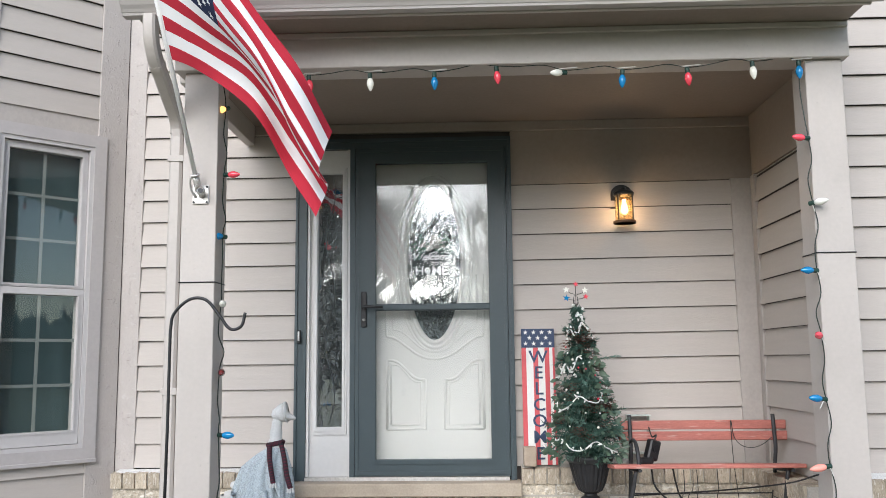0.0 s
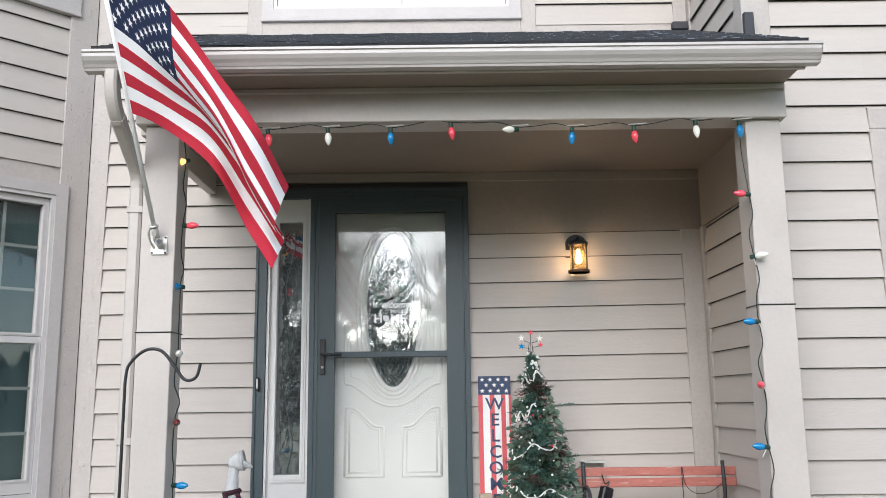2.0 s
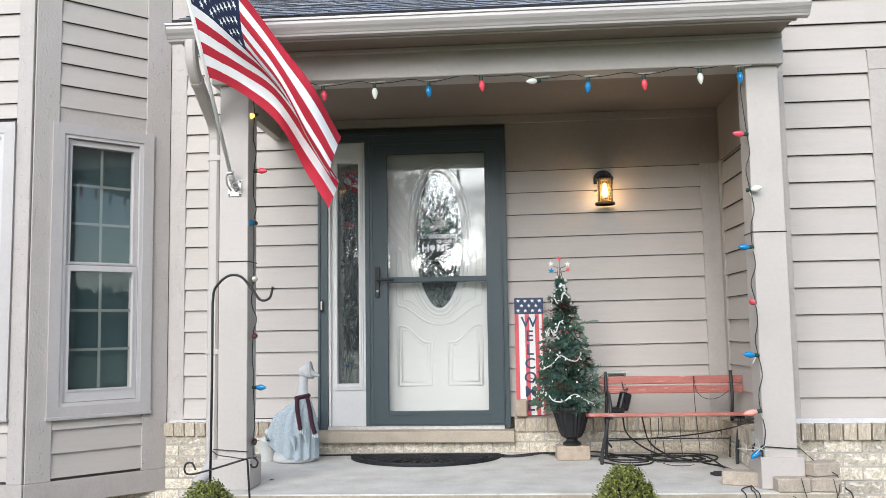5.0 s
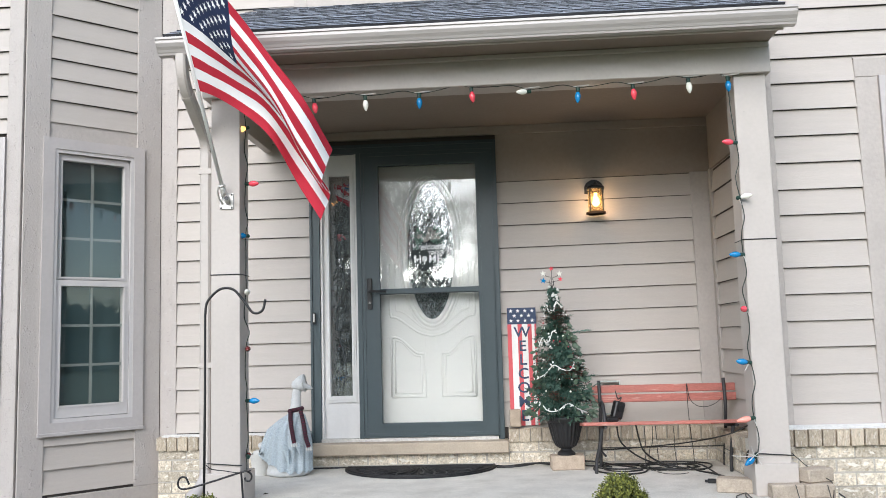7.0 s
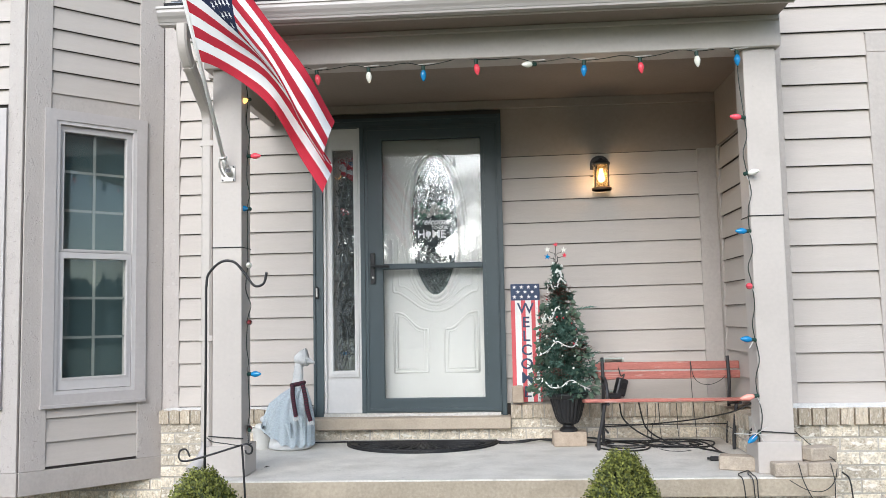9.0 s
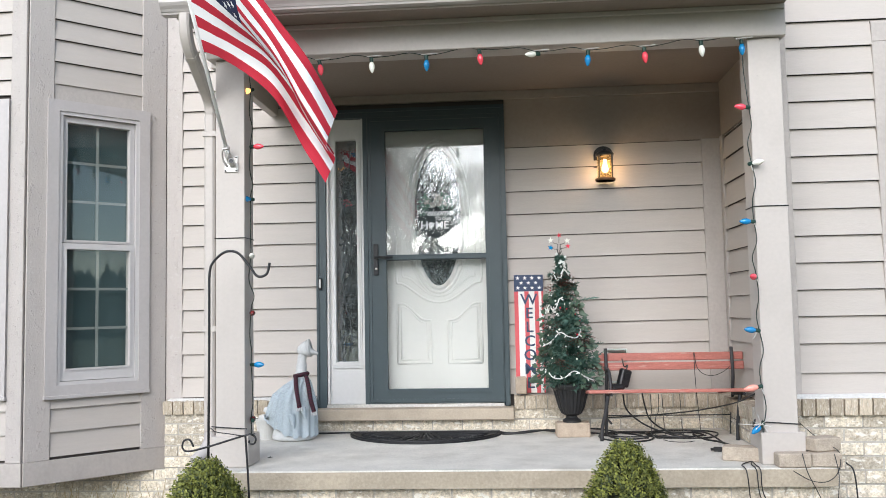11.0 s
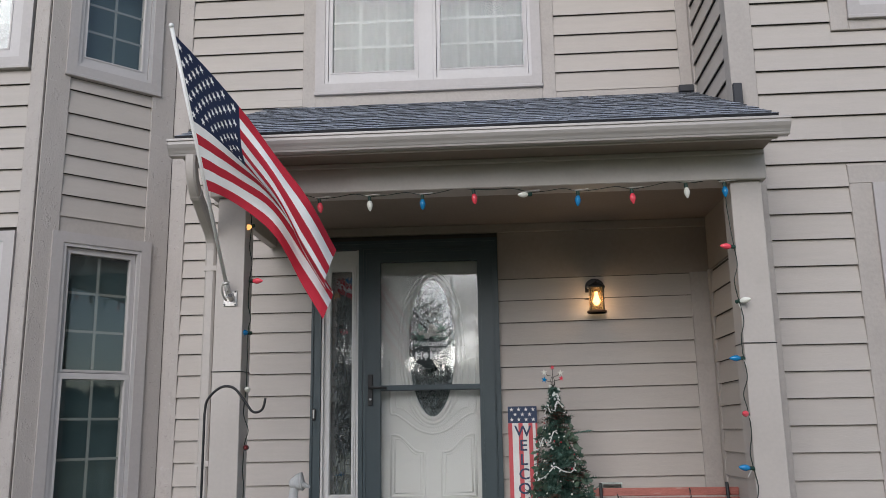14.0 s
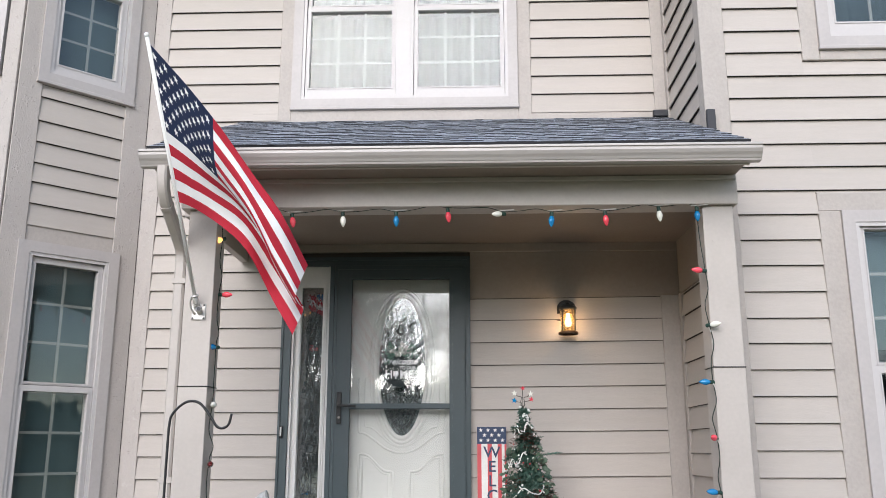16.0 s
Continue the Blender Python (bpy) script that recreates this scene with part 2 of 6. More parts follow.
M_CORD_W = mat("white_cord", (0.72, 0.73, 0.70), 0.5, bump=0)
M_CORD_G = mat("dark_green_cord", (0.012, 0.022, 0.016), 0.55, bump=0)
M_CORD = mat("black_cord", (0.012, 0.012, 0.012), 0.5, bump=0)
M_BLOCK = mat("tan_block", (0.40, 0.32, 0.245), 0.9, var=0.2, scale=25, bump=0.9, bscale=130)
M_PAVER = mat("tan_paver", (0.40, 0.335, 0.265), 0.9, var=0.2, scale=25, bump=0.9, bscale=130)
M_BOX = mat("boxwood_leaf", (0.16, 0.175, 0.04), 0.65, var=0.5, scale=28, bump=0)
bn, bl = M_BOX.node_tree.nodes, M_BOX.node_tree.links
isle = bn.new("ShaderNodeNewGeometry")
leaf_mix = bn.new("ShaderNodeMix")
leaf_mix.data_type = "RGBA"
leaf_mix.inputs["A"].default_value, leaf_mix.inputs["B"].default_value = (0.022, 0.036, 0.008, 1), (0.27, 0.28, 0.05, 1)
bl.new(isle.outputs["Random Per Island"], leaf_mix.inputs["Factor"])
bl.new(leaf_mix.outputs["Result"], bn["Principled BSDF"].inputs["Base Color"])
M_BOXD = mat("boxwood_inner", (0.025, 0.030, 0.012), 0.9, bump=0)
M_STRAW = mat("dry_stem", (0.35, 0.27, 0.15), 0.9)
M_SIGN_R = mat("sign_red", (0.58, 0.085, 0.095), 0.6, var=0.08, scale=12)
M_SIGN_W = mat("sign_white", (0.74, 0.73, 0.70), 0.6, var=0.06, scale=12)
M_SIGN_B = mat("sign_navy", (0.025, 0.045, 0.10), 0.6, var=0.1, scale=12)
M_BULB = {"red": mat("bulb_red", (0.88, 0.075, 0.11), 0.2, bump=0, coat=0.5), "blue": mat("bulb_blue", (0.005, 0.20, 0.46), 0.15, bump=0, coat=0.5),
          "white": mat("bulb_white", (0.85, 0.84, 0.76), 0.2, bump=0, coat=0.5), "dark": mat("bulb_dark_red", (0.14, 0.02, 0.02), 0.15, bump=0, coat=0.5),
          "amber": glow("bulb_amber", (1.0, 0.46, 0.13), 1.0), "pink": mat("bulb_coral", (0.88, 0.34, 0.27), 0.25, bump=0)}
M_SOCKET = mat("bulb_socket", (0.008, 0.04, 0.028), 0.5, bump=0)
M_LAMPGLASS = glass("lantern_glass", 1.6, 0.02, (1.0, 0.92, 0.78))
ln, ll = M_LAMPGLASS.node_tree.nodes, M_LAMPGLASS.node_tree.links
haze = ln.new("ShaderNodeBsdfTranslucent")
haze.inputs[0].default_value = (1.0, 0.68, 0.32, 1)
amber_mix = ln.new("ShaderNodeMixShader")
amber_mix.inputs[0].default_value = 0.05
ll.new(ln["Mix Shader"].outputs[0], amber_mix.inputs[1])
ll.new(haze.outputs[0], amber_mix.inputs[2])
ll.new(amber_mix.outputs[0], ln["Material Output"].inputs[0])
M_FILAMENT = glow("lantern_bulb", (1.0, 0.66, 0.32), 3.2)
M_SHEER = cloth("sheer_curtain", (0.165, 0.185, 0.178), 0.3, 0)
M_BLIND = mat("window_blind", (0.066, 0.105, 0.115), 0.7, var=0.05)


def own_grain(m):
    """Shift the grain from piece to piece, so that pieces of one mesh differ."""
    n, l = m.node_tree.nodes, m.node_tree.links
    info, far = n.new("ShaderNodeObjectInfo"), n.new("ShaderNodeMath")
    far.operation = "MULTIPLY"
    far.inputs[1].default_value = 37.0
    l.new(info.outputs["Random"], far.inputs[0])
    l.new(far.outputs[0], n["Mapping"].inputs["Location"])


def speckle(m, col, scale, lo, hi, amount, stretch=(1, 1, 1)):
    """Spots of another colour over a material."""
    n, l = m.node_tree.nodes, m.node_tree.links
    base = n["Principled BSDF"].inputs["Base Color"]
    old = base.links[0].from_socket
    mp, spots, edge, mx = n.new("ShaderNodeMapping"), n.new("ShaderNodeTexNoise"), n.new("ShaderNodeMapRange"), n.new("ShaderNodeMix")
    mp.inputs["Scale"].default_value = stretch
    spots.inputs["Scale"].default_value, spots.inputs["Detail"].default_value = scale, 3
    edge.inputs[1].default_value, edge.inputs[2].default_value, edge.inputs[4].default_value = lo, hi, amount
    mx.data_type = "RGBA"
    mx.inputs["B"].default_value = (*col, 1)
    l.new(n["Mapping"].outputs[0], mp.inputs["Vector"])
    l.new(mp.outputs[0], spots.inputs["Vector"])
    l.new(spots.outputs[0], edge.inputs[0])
    l.new(edge.outputs[0], mx.inputs["Factor"])
    l.new(old, mx.inputs["A"])
    l.new(mx.outputs["Result"], base)


for m in (M_BRICK, M_BRICKD, M_SHINGLE, M_PAVER):
    own_grain(m)
speckle(M_BRICK, (0.30, 0.23, 0.15), 62, 0.60, 0.68, 0.6)
speckle(M_BRICKD, (0.22, 0.16, 0.10), 62, 0.62, 0.70, 0.6)
speckle(M_BRICK, (0.80, 0.77, 0.70), 34, 0.57, 0.63, 0.7, (0.7, 1, 1.3))
speckle(M_BRICKD, (0.68, 0.64, 0.56), 30, 0.59, 0.65, 0.6)
speckle(M_SLAT, (0.58, 0.42, 0.36), 9, 0.60, 0.70, 0.55, (1, 0.6, 0.6))
speckle(M_ROUGH, (0.54, 0.52, 0.50), 22, 0.66, 0.72, 0.35, (0.7, 0.7, 2.2))
speckle(M_ROUGH, (0.24, 0.215, 0.20), 30, 0.68, 0.73, 0.6, (0.6, 0.6, 2.6))
speckle(M_PVC, (0.33, 0.30, 0.275), 40, 0.70, 0.78, 0.5)
speckle(M_CONC, (0.27, 0.25, 0.22), 26, 0.68, 0.78, 0.5)


# ---- building helpers ----
def part(name, bm, material, parent, label="", smooth=False, kind=""):
    me = bpy.data.meshes.new(name)
    bm.normal_update()
    bm.to_mesh(me)
    bm.free()
    for k in (material if isinstance(material, (list, tuple)) else [material]):
        me.materials.append(k)
    if smooth:
        me.shade_smooth()
    ob = new(name, me)
    if parent:
        ob.parent = parent
        ob.matrix_parent_inverse = Matrix() if parent.parent else parent.matrix_basis.inverted()
    return tagged(ob, label, kind=kind)


def thing(name, label, category, group="", kind=""):
    return tagged(new(name), label, category, group, kind)


def structure(name, bm, material, label="", category="", smooth=False):
    return tagged(part(name, bm, material, None, smooth=smooth), label, category, kind="structure")


def box(bm, x0, x1, y0, y1, z0, z1, m=None, bev=0.0):
    g = bmesh.ops.create_cube(bm, size=1.0)
    vs = g["verts"]
    for v in vs:
        v.co = Vector((x0 + (v.co.x + 0.5) * (x1 - x0), y0 + (v.co.y + 0.5) * (y1 - y0), z0 + (v.co.z + 0.5) * (z1 - z0)))
    if bev:
        es = list({e for v in vs for e in v.link_edges})
        r = bmesh.ops.bevel(bm, geom=es, offset=bev, segments=1, affect="EDGES")
        vs = list({v for f in r["faces"] for v in f.verts} | {v for v in vs if v.is_valid})
    if m:
        bmesh.ops.transform(bm, matrix=m, verts=vs)
    return vs


def boxed(*a, **k):
    bm = bmesh.new()
    box(bm, *a, **k)
    return bm


def prism(poly, x0, x1, m=None):
    """A (y, z) outline drawn out along x."""
    bm = bmesh.new()
    a = [bm.verts.new((x0, y, z)) for y, z in poly]
    b = [bm.verts.new((x1, y, z)) for y, z in poly]
    bm.faces.new(a)
    bm.faces.new(b[::-1])
    for i in range(len(poly)):
        j = (i + 1) % len(poly)
        bm.faces.new((a[i], b[i], b[j], a[j]))
    bmesh.ops.recalc_face_normals(bm, faces=bm.faces)
    if m:
        bmesh.ops.transform(bm, matrix=m, verts=bm.verts)
    return bm


def thicken(bm, by):
    """Gives the faces a thickness by the vector by."""
    r = bmesh.ops.extrude_face_region(bm, geom=bm.faces[:])
    bmesh.ops.translate(bm, vec=by, verts=[g for g in r["geom"] if isinstance(g, bmesh.types.BMVert)])
    bmesh.ops.recalc_face_normals(bm, faces=bm.faces)


def tube(bm, pts, r, n=6, flat=1.0):
    """A round bar along pts; r is one radius or one for each point."""
    pts = [Vector(p) for p in pts]
    rs = r if isinstance(r, (list, tuple)) else [r] * len(pts)
    rings, side = [], None
    for i, p in enumerate(pts):
        d = (pts[min(i + 1, len(pts) - 1)] - pts[max(i - 1, 0)]).normalized()
        if side is None:
            side = d.cross(Vector((0, 0, 1)))
            if side.length < 0.05:
                side = d.cross(Vector((0, 1, 0)))
        side = (side - d * side.dot(d)).normalized()
        up = d.cross(side)
        rings.append([bm.verts.new(p + (side * math.cos(a) + up * math.sin(a) * flat) * rs[i]) for a in [2 * math.pi * k / n for k in range(n)]])
    for a, b in zip(rings, rings[1:]):
        for k in range(n):
            bm.faces.new((a[k], a[(k + 1) % n], b[(k + 1) % n], b[k]))
    bm.faces.new(rings[0][::-1])
    bm.faces.new(rings[-1])
    return bm


def lathe(bm, prof, n=24, c=(0, 0, 0), sx=1.0, sy=1.0, flute=0.0, nf=12):
    rings = []
    for r, z in prof:
        rings.append([bm.verts.new((c[0] + sx * r * (1 + flute * math.cos(nf * 2 * math.pi * k / n)) * math.cos(2 * math.pi * k / n),
                                    c[1] + sy * r * (1 + flute * math.cos(nf * 2 * math.pi * k / n)) * math.sin(2 * math.pi * k / n), c[2] + z)) for k in range(n)])
    for a, b in zip(rings, rings[1:]):
        for k in range(n):
            bm.faces.new((a[k], a[(k + 1) % n], b[(k + 1) % n], b[k]))
    bm.faces.new(rings[0][::-1])
    bm.faces.new(rings[-1])
    return bm


def curve(pts, n=8):
    """A smooth line through pts."""
    p = [Vector(q) for q in pts]
    p = [2 * p[0] - p[1]] + p + [2 * p[-1] - p[-2]]
    res = []
    for i in range(1, len(p) - 2):
        for k in range(n):
            t = k / n
            res.append(0.5 * ((2 * p[i]) + (p[i + 1] - p[i - 1]) * t + (2 * p[i - 1] - 5 * p[i] + 4 * p[i + 1] - p[i + 2]) * t * t + (3 * p[i] - p[i - 1] - 3 * p[i + 1] + p[i + 2]) * t ** 3))
    return res + [p[-2]]


def pierced(bm, s0, s1, n0, n1, z0, z1, holes, m=None):
    """A wall of that thickness with openings (s0, s1, z0, z1) through it."""
    xs = sorted({s0, s1, *[h[0] for h in holes], *[h[1] for h in holes]})
    for a, b in zip(xs, xs[1:]):
        zs, mid = [z0], (a + b) / 2
        for h in sorted((h for h in holes if h[0] < mid < h[1]), key=lambda h: h[2]):
            if h[2] > zs[-1]:
                box(bm, a, b, n0, n1, zs[-1], h[2], m)
            zs.append(h[3])
        if zs[-1] < z1:
            box(bm, a, b, n0, n1, zs[-1], z1, m)
    return bm


def board(parent, m, s0, s1, z0, z1):
    """One lap board: thick at its foot, thin at its head."""
    poly = [(-0.004, z1 - 0.004), (-0.0225, z0 + 0.001), (-0.0225, z0 - 0.001), (-0.0205, z0 - 0.002), (-0.003, z0 + 0.018)]
    part("siding_board", prism(poly, s0, s1, m), M_SIDING, parent)


def siding(parent, m, spans, laps):
    for z0, z1 in zip(laps, laps[1:]):
        for s0, s1, a, b in spans:
            if z1 > a + 0.02 and z0 < b - 0.02:
                board(parent, m, s0, s1, max(z0, a), min(z1, b))


def window(name, label, m, s0, s1, z0, z1, g0, g1, gz0, rail, gz1, cols, rows, sashes=1, cas=0.075):
    """A white vinyl sash window: casing from s0 to s1 and z0 to z1, panes from g0 to g1, lower pane from gz0 to rail, upper one on to gz1."""
    w = thing(name, label, "window", kind="structure")
    bm = bmesh.new()
    c = 0.058
    pierced(bm, s0, s1, -0.042, 0.0, z0, z1, [(s0 + cas, s1 - cas, z0 + cas, z1 - cas)], m)
    part("casing", bm, M_CASING, w, "painted flat window casing")
    box_sill = boxed(s0 - 0.006, s1 + 0.006, -0.05, -0.002, z0 - 0.014, z0 + 0.010, m, 0.003)
    part("window_sill", box_sill, M_CASING, w)
    wide = (s1 - s0 - 2 * cas) / sashes
    for k in range(sashes):
        a, b = s0 + cas + wide * k, s0 + cas + wide * (k + 1)
        if sashes > 1:
            a, b = a + (0.045 if k else 0), b - (0.045 if k < sashes - 1 else 0)
        ga, gb = (g0, g1) if sashes == 1 else (a + c, b - c)
        jamb = 0.024
        bm = pierced(bmesh.new(), a, b, -0.034, 0.05, z0 + cas, z1 - cas, [(a + jamb, b - jamb, z0 + cas + jamb, z1 - cas - jamb)], m)
        part("window_frame", bm, M_VINYL, w, "white vinyl window frame")
        for za, zb, zc, zd, f in ((z0 + cas + jamb + 0.003, rail + 0.022, gz0, rail - 0.02, -0.022), (rail + 0.026, z1 - cas - jamb - 0.003, rail + 0.045, gz1, -0.006)):
            bm = pierced(bmesh.new(), a + jamb + 0.003, b - jamb - 0.003, f, 0.045, za, zb, [(ga, gb, zc, zd)], m)
            part("sash", bm, M_VINYL, w)
            bm = pierced(bmesh.new(), ga - 0.012, gb + 0.012, f - 0.005, f - 0.0005, zc - 0.012, zd + 0.012, [(ga - 0.002, gb + 0.002, zc - 0.002, zd + 0.002)], m)
            part("glazing_bead", bm, M_VINYL, w)
        for za, zb, d in ((gz0, rail - 0.02, 0.0), (rail + 0.045, gz1, 0.02)):
            part("pane", boxed(ga - 0.004, gb + 0.004, d, d + 0.004, za - 0.004, zb + 0.004, m), M_GLASS, w).visible_shadow = False
            bm = bmesh.new()
            for i in range(1, cols):
                x = ga + (gb - ga) * i / cols
                box(bm, x - 0.009, x + 0.009, d + 0.008, d + 0.014, za, zb, m)
            for i in range(1, rows):
                z = za + (zb - za) * i / rows
                box(bm, ga, gb, d + 0.0085, d + 0.0135, z - 0.009, z + 0.009, m)
            part("grille", bm, M_MUNTIN, w)
    if sashes > 1:
        x = (s0 + s1) / 2
        part("mullion", boxed(x - 0.0448, x + 0.0448, -0.038, 0.0, z0 + cas, z1 - cas, m), M_VINYL, w)
    return w


BACK = Matrix()
RIGHT = Matrix.Translation((0, -1.0, 0))
SIDE = Matrix.Translation((2.885, 0, 0)) @ Matrix.Rotation(radians(-90), 4, "Z")
BAY = Matrix.Translation((-1.80, -0.683, 0)) @ Matrix.Rotation(radians(45), 4, "Z")
BAYF = Matrix.Translation((0, -0.683, 0))
BAYL = 0.9645
TOP = 5.6
FLOOR = -0.02
GROUND = -0.60

# ---- ground ----
bm = bmesh.new()
bmesh.ops.create_grid(bm, x_segments=60, y_segments=60, size=400)
for v in bm.verts:
    v.co.z = GROUND + (0.02 * noise.noise(v.co * 0.7) if v.co.length < 40 else 0)
structure("ground", bm, M_LAWN, "dormant green brown winter lawn", "ground")
bm = bmesh.new()
bmesh.ops.create_grid(bm, x_segments=90, y_segments=40, size=1)
for v in bm.verts:
    x, y = v.co.x * 4.5, v.co.y * 1.3 - 1.7
    v.co = Vector((x, y, GROUND + 0.03 + 0.035 * noise.noise(Vector((x * 7, y * 7, 0))) + 0.02 * noise.noise(Vector((x * 22, y * 22, 3)))))
structure("planting_bed", bm, M_GROUND, "bare brown mulch bed in front of the porch", "ground")

# ---- back wall ----
DOORHOLE = (0.03, 1.335, 0.10, 2.24)
UPHOLE = (0.06, 1.675, 3.53, 5.13)
bm = pierced(bmesh.new(), -1.118, 2.885, 0.0, 0.16, GROUND, TOP, [DOORHOLE, UPHOLE])
wall_back = structure("wall_north", bm, M_BACK, "taupe painted lap siding wall behind the porch", "wall")
LEFT_LAPS = [0.225, 0.37, 0.532, 0.695, 0.85, 1.003, 1.156, 1.314, 1.47, 1.616, 1.76, 1.90, 2.038, 2.175, 2.312, 2.46, 2.61, 2.76, 2.91, 3.06, 3.21, 3.36,
             3.516, 3.672, 3.825, 3.979, 4.136, 4.289, 4.446, 4.60, 4.755, 4.91, 5.065, 5.22, 5.375, 5.53]
siding(wall_back, BACK, [(-0.997, 0.0, 0.22, 3.0), (-0.997, -0.108, 3.0, TOP)], LEFT_LAPS)
RB_LAPS = [0.235, 0.41, 0.570, 0.722, 0.878, 1.030, 1.184, 1.341, 1.496, 1.658, 1.818, 1.976]
LEAN = Matrix(((1, 0, 0, 0), (0, 1, 0, 0), (0.009, 0, 1, -0.009 * 2.737), (0, 0, 0, 1)))
siding(wall_back, LEAN, [(1.362, 2.737, 0.2, 1.976)], RB_LAPS)
UP_LAPS = [3.40, 3.554, 3.704, 3.86, 4.023, 4.178, 4.335, 4.49, 4.645, 4.80, 4.955, 5.11, 5.265, 5.42, 5.575]
siding(wall_back, BACK, [(1.844, 2.776, 3.3, TOP)], UP_LAPS)
for a, b, z0, z1, m, mt in [(-1.118, -0.997, 0.20, TOP, BACK, M_ROUGH), (2.737, 2.862, 0.22, 1.98, BACK, M_TRIM), (2.776, 2.885, 3.3, TOP, BACK, M_TRIM),
                            (-0.108, -0.008, 3.3, TOP, BACK, M_TRIM), (1.742, 1.844, 3.3, TOP, BACK, M_TRIM), (-0.008, 1.742, 3.30, 3.448, BACK, M_TRIM)]:
    part("trim_board", boxed(a, b, -0.024, 0.0, z0, z1, m, 0.003), mt, wall_back)
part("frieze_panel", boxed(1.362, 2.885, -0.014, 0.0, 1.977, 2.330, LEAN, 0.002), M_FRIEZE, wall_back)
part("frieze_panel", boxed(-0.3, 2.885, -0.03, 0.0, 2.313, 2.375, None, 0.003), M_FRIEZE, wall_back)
part("corner_strip", boxed(2.862, 2.885, -0.03, 0.0, 0.22, 1.978, None, 0.003), M_PVC, wall_back)
# ---- side and right walls ----
bm = boxed(0.0, 1.0, 0.0, 0.14, GROUND, TOP, SIDE)
wall_side = structure("wall_east", bm, M_BACK, "short taupe lap siding return wall of the porch", "wall")
R_LAPS = [0.29, 0.419, 0.586, 0.741, 0.893, 1.048, 1.203, 1.358, 1.514, 1.665, 1.825, 1.987, 2.146, 2.307, 2.46, 2.613, 2.764, 2.921, 3.074, 3.225, 3.387, 3.538,
          3.70, 3.855, 4.01, 4.165, 4.32, 4.475, 4.63, 4.785, 4.94, 5.095, 5.25, 5.405, 5.56]
siding(wall_side, SIDE, [(0.09, 0.90, 0.23, 1.99)], [0.235, 0.415, 0.575, 0.730, 0.876, 1.031, 1.182, 1.330, 1.487, 1.643, 1.816, 1.969, 2.0])
siding(wall_side, SIDE, [(0.09, 0.90, 2.4, TOP)], R_LAPS)
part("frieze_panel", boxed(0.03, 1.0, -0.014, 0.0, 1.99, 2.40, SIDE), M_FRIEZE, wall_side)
part("trim_board", boxed(0.025, 0.09, -0.024, 0, 0.22, 1.99, SIDE, 0.003), M_TRIM, wall_side)
part("trim_board", boxed(0.025, 0.09, -0.024, 0, 2.4, TOP, SIDE, 0.003), M_TRIM, wall_side)
part("trim_board", boxed(0.90, 1.0, -0.024, 0, 0.22, TOP, SIDE, 0.003), M_TRIM, wall_side)
RWL = (3.70, 4.58, 0.36, 2.23)
RWU = (3.66, 4.54, 3.49, 5.13)
bm = pierced(bmesh.new(), 2.885, 7.0, 0.0, 0.16, GROUND, TOP, [RWL, RWU], RIGHT)
wall_right = structure("wall_south_east", bm, M_BACK, "taupe painted lap siding wall beside the porch", "wall")
siding(wall_right, RIGHT, [(3.017, 3.505, 0.28, TOP), (4.76, 7.0, 0.28, TOP), (3.505, 4.76, 2.435, 3.325)], R_LAPS)
for a, b, z0, z1 in [(2.86, 3.017, 0.24, TOP), (3.505, 3.637, 0.28, 2.322), (4.64, 4.76, 0.28, 2.322), (3.505, 4.76, 2.323, 2.435), (3.505, 3.615, 3.325, TOP), (4.61, 4.71, 3.325, TOP), (3.616, 4.609, 3.325, 3.392)]:
    part("trim_board", boxed(a, b, -0.024, 0, z0, z1, RIGHT, 0.003), M_TRIM, wall_right)
part("trim_board", boxed(3.637, 4.64, -0.024, 0, 0.18, 0.27, RIGHT, 0.003), M_TRIM, wall_right)

# ---- bay ----
BWL = (0.18, 0.75, 0.35, 2.23)
BWU = (0.18, 0.75, 3.52, 5.13)
bm = pierced(bmesh.new(), 0.0, BAYL, 0.0, 0.14, -0.27, TOP, [BWL, BWU], BAY)
wall_bay = structure("wall_north_west", bm, M_BACK, "angled side of the bay with taupe lap siding", "wall")
B_LAPS = [-0.10, 0.059, 0.213, 0.30]
siding(wall_bay, BAY, [(0.16, 0.765, -0.12, 0.288)], B_LAPS)
B_MID = [2.403, 2.56, 2.714, 2.855, 3.01, 3.167, 3.345, 3.5]
siding(wall_bay, BAY, [(0.16, 0.765, 2.403, 3.44)], B_MID)
part("frieze_panel", boxed(0.16, 0.765, -0.012, 0, 2.29, 2.403, BAY), M_TRIM, wall_bay)
part("trim_board", boxed(0.0, 0.16, -0.024, 0, -0.12, TOP, BAY, 0.003), M_ROUGH, wall_bay)
part("trim_board", boxed(0.765, BAYL - 0.02, -0.024, 0, -0.12, TOP, BAY, 0.003), M_ROUGH, wall_bay)
part("skirt_board", boxed(-0.005, BAYL - 0.02, -0.035, 0, -0.272, -0.121, BAY, 0.003), M_TRIM, wall_bay)
FW = (-2.70, -2.0, 0.36, 2.21)
FWU = (-2.70, -2.02, 3.55, 5.13)
bm = pierced(bmesh.new(), -3.9, -1.80, 0.0, 0.14, -0.27, TOP, [FW, FWU], BAYF)
wall_bayf = structure("wall_west", bm, M_BACK, "front of the bay with taupe lap siding", "wall")
siding(wall_bayf, BAYF, [(-3.9, -1.905, 2.30, 3.47), (-3.9, -1.905, -0.12, 0.297)], [-0.10, 0.059, 0.213, 0.37, 2.30, 2.405, 2.561, 2.716, 2.872, 3.03, 3.185, 3.345, 3.50])
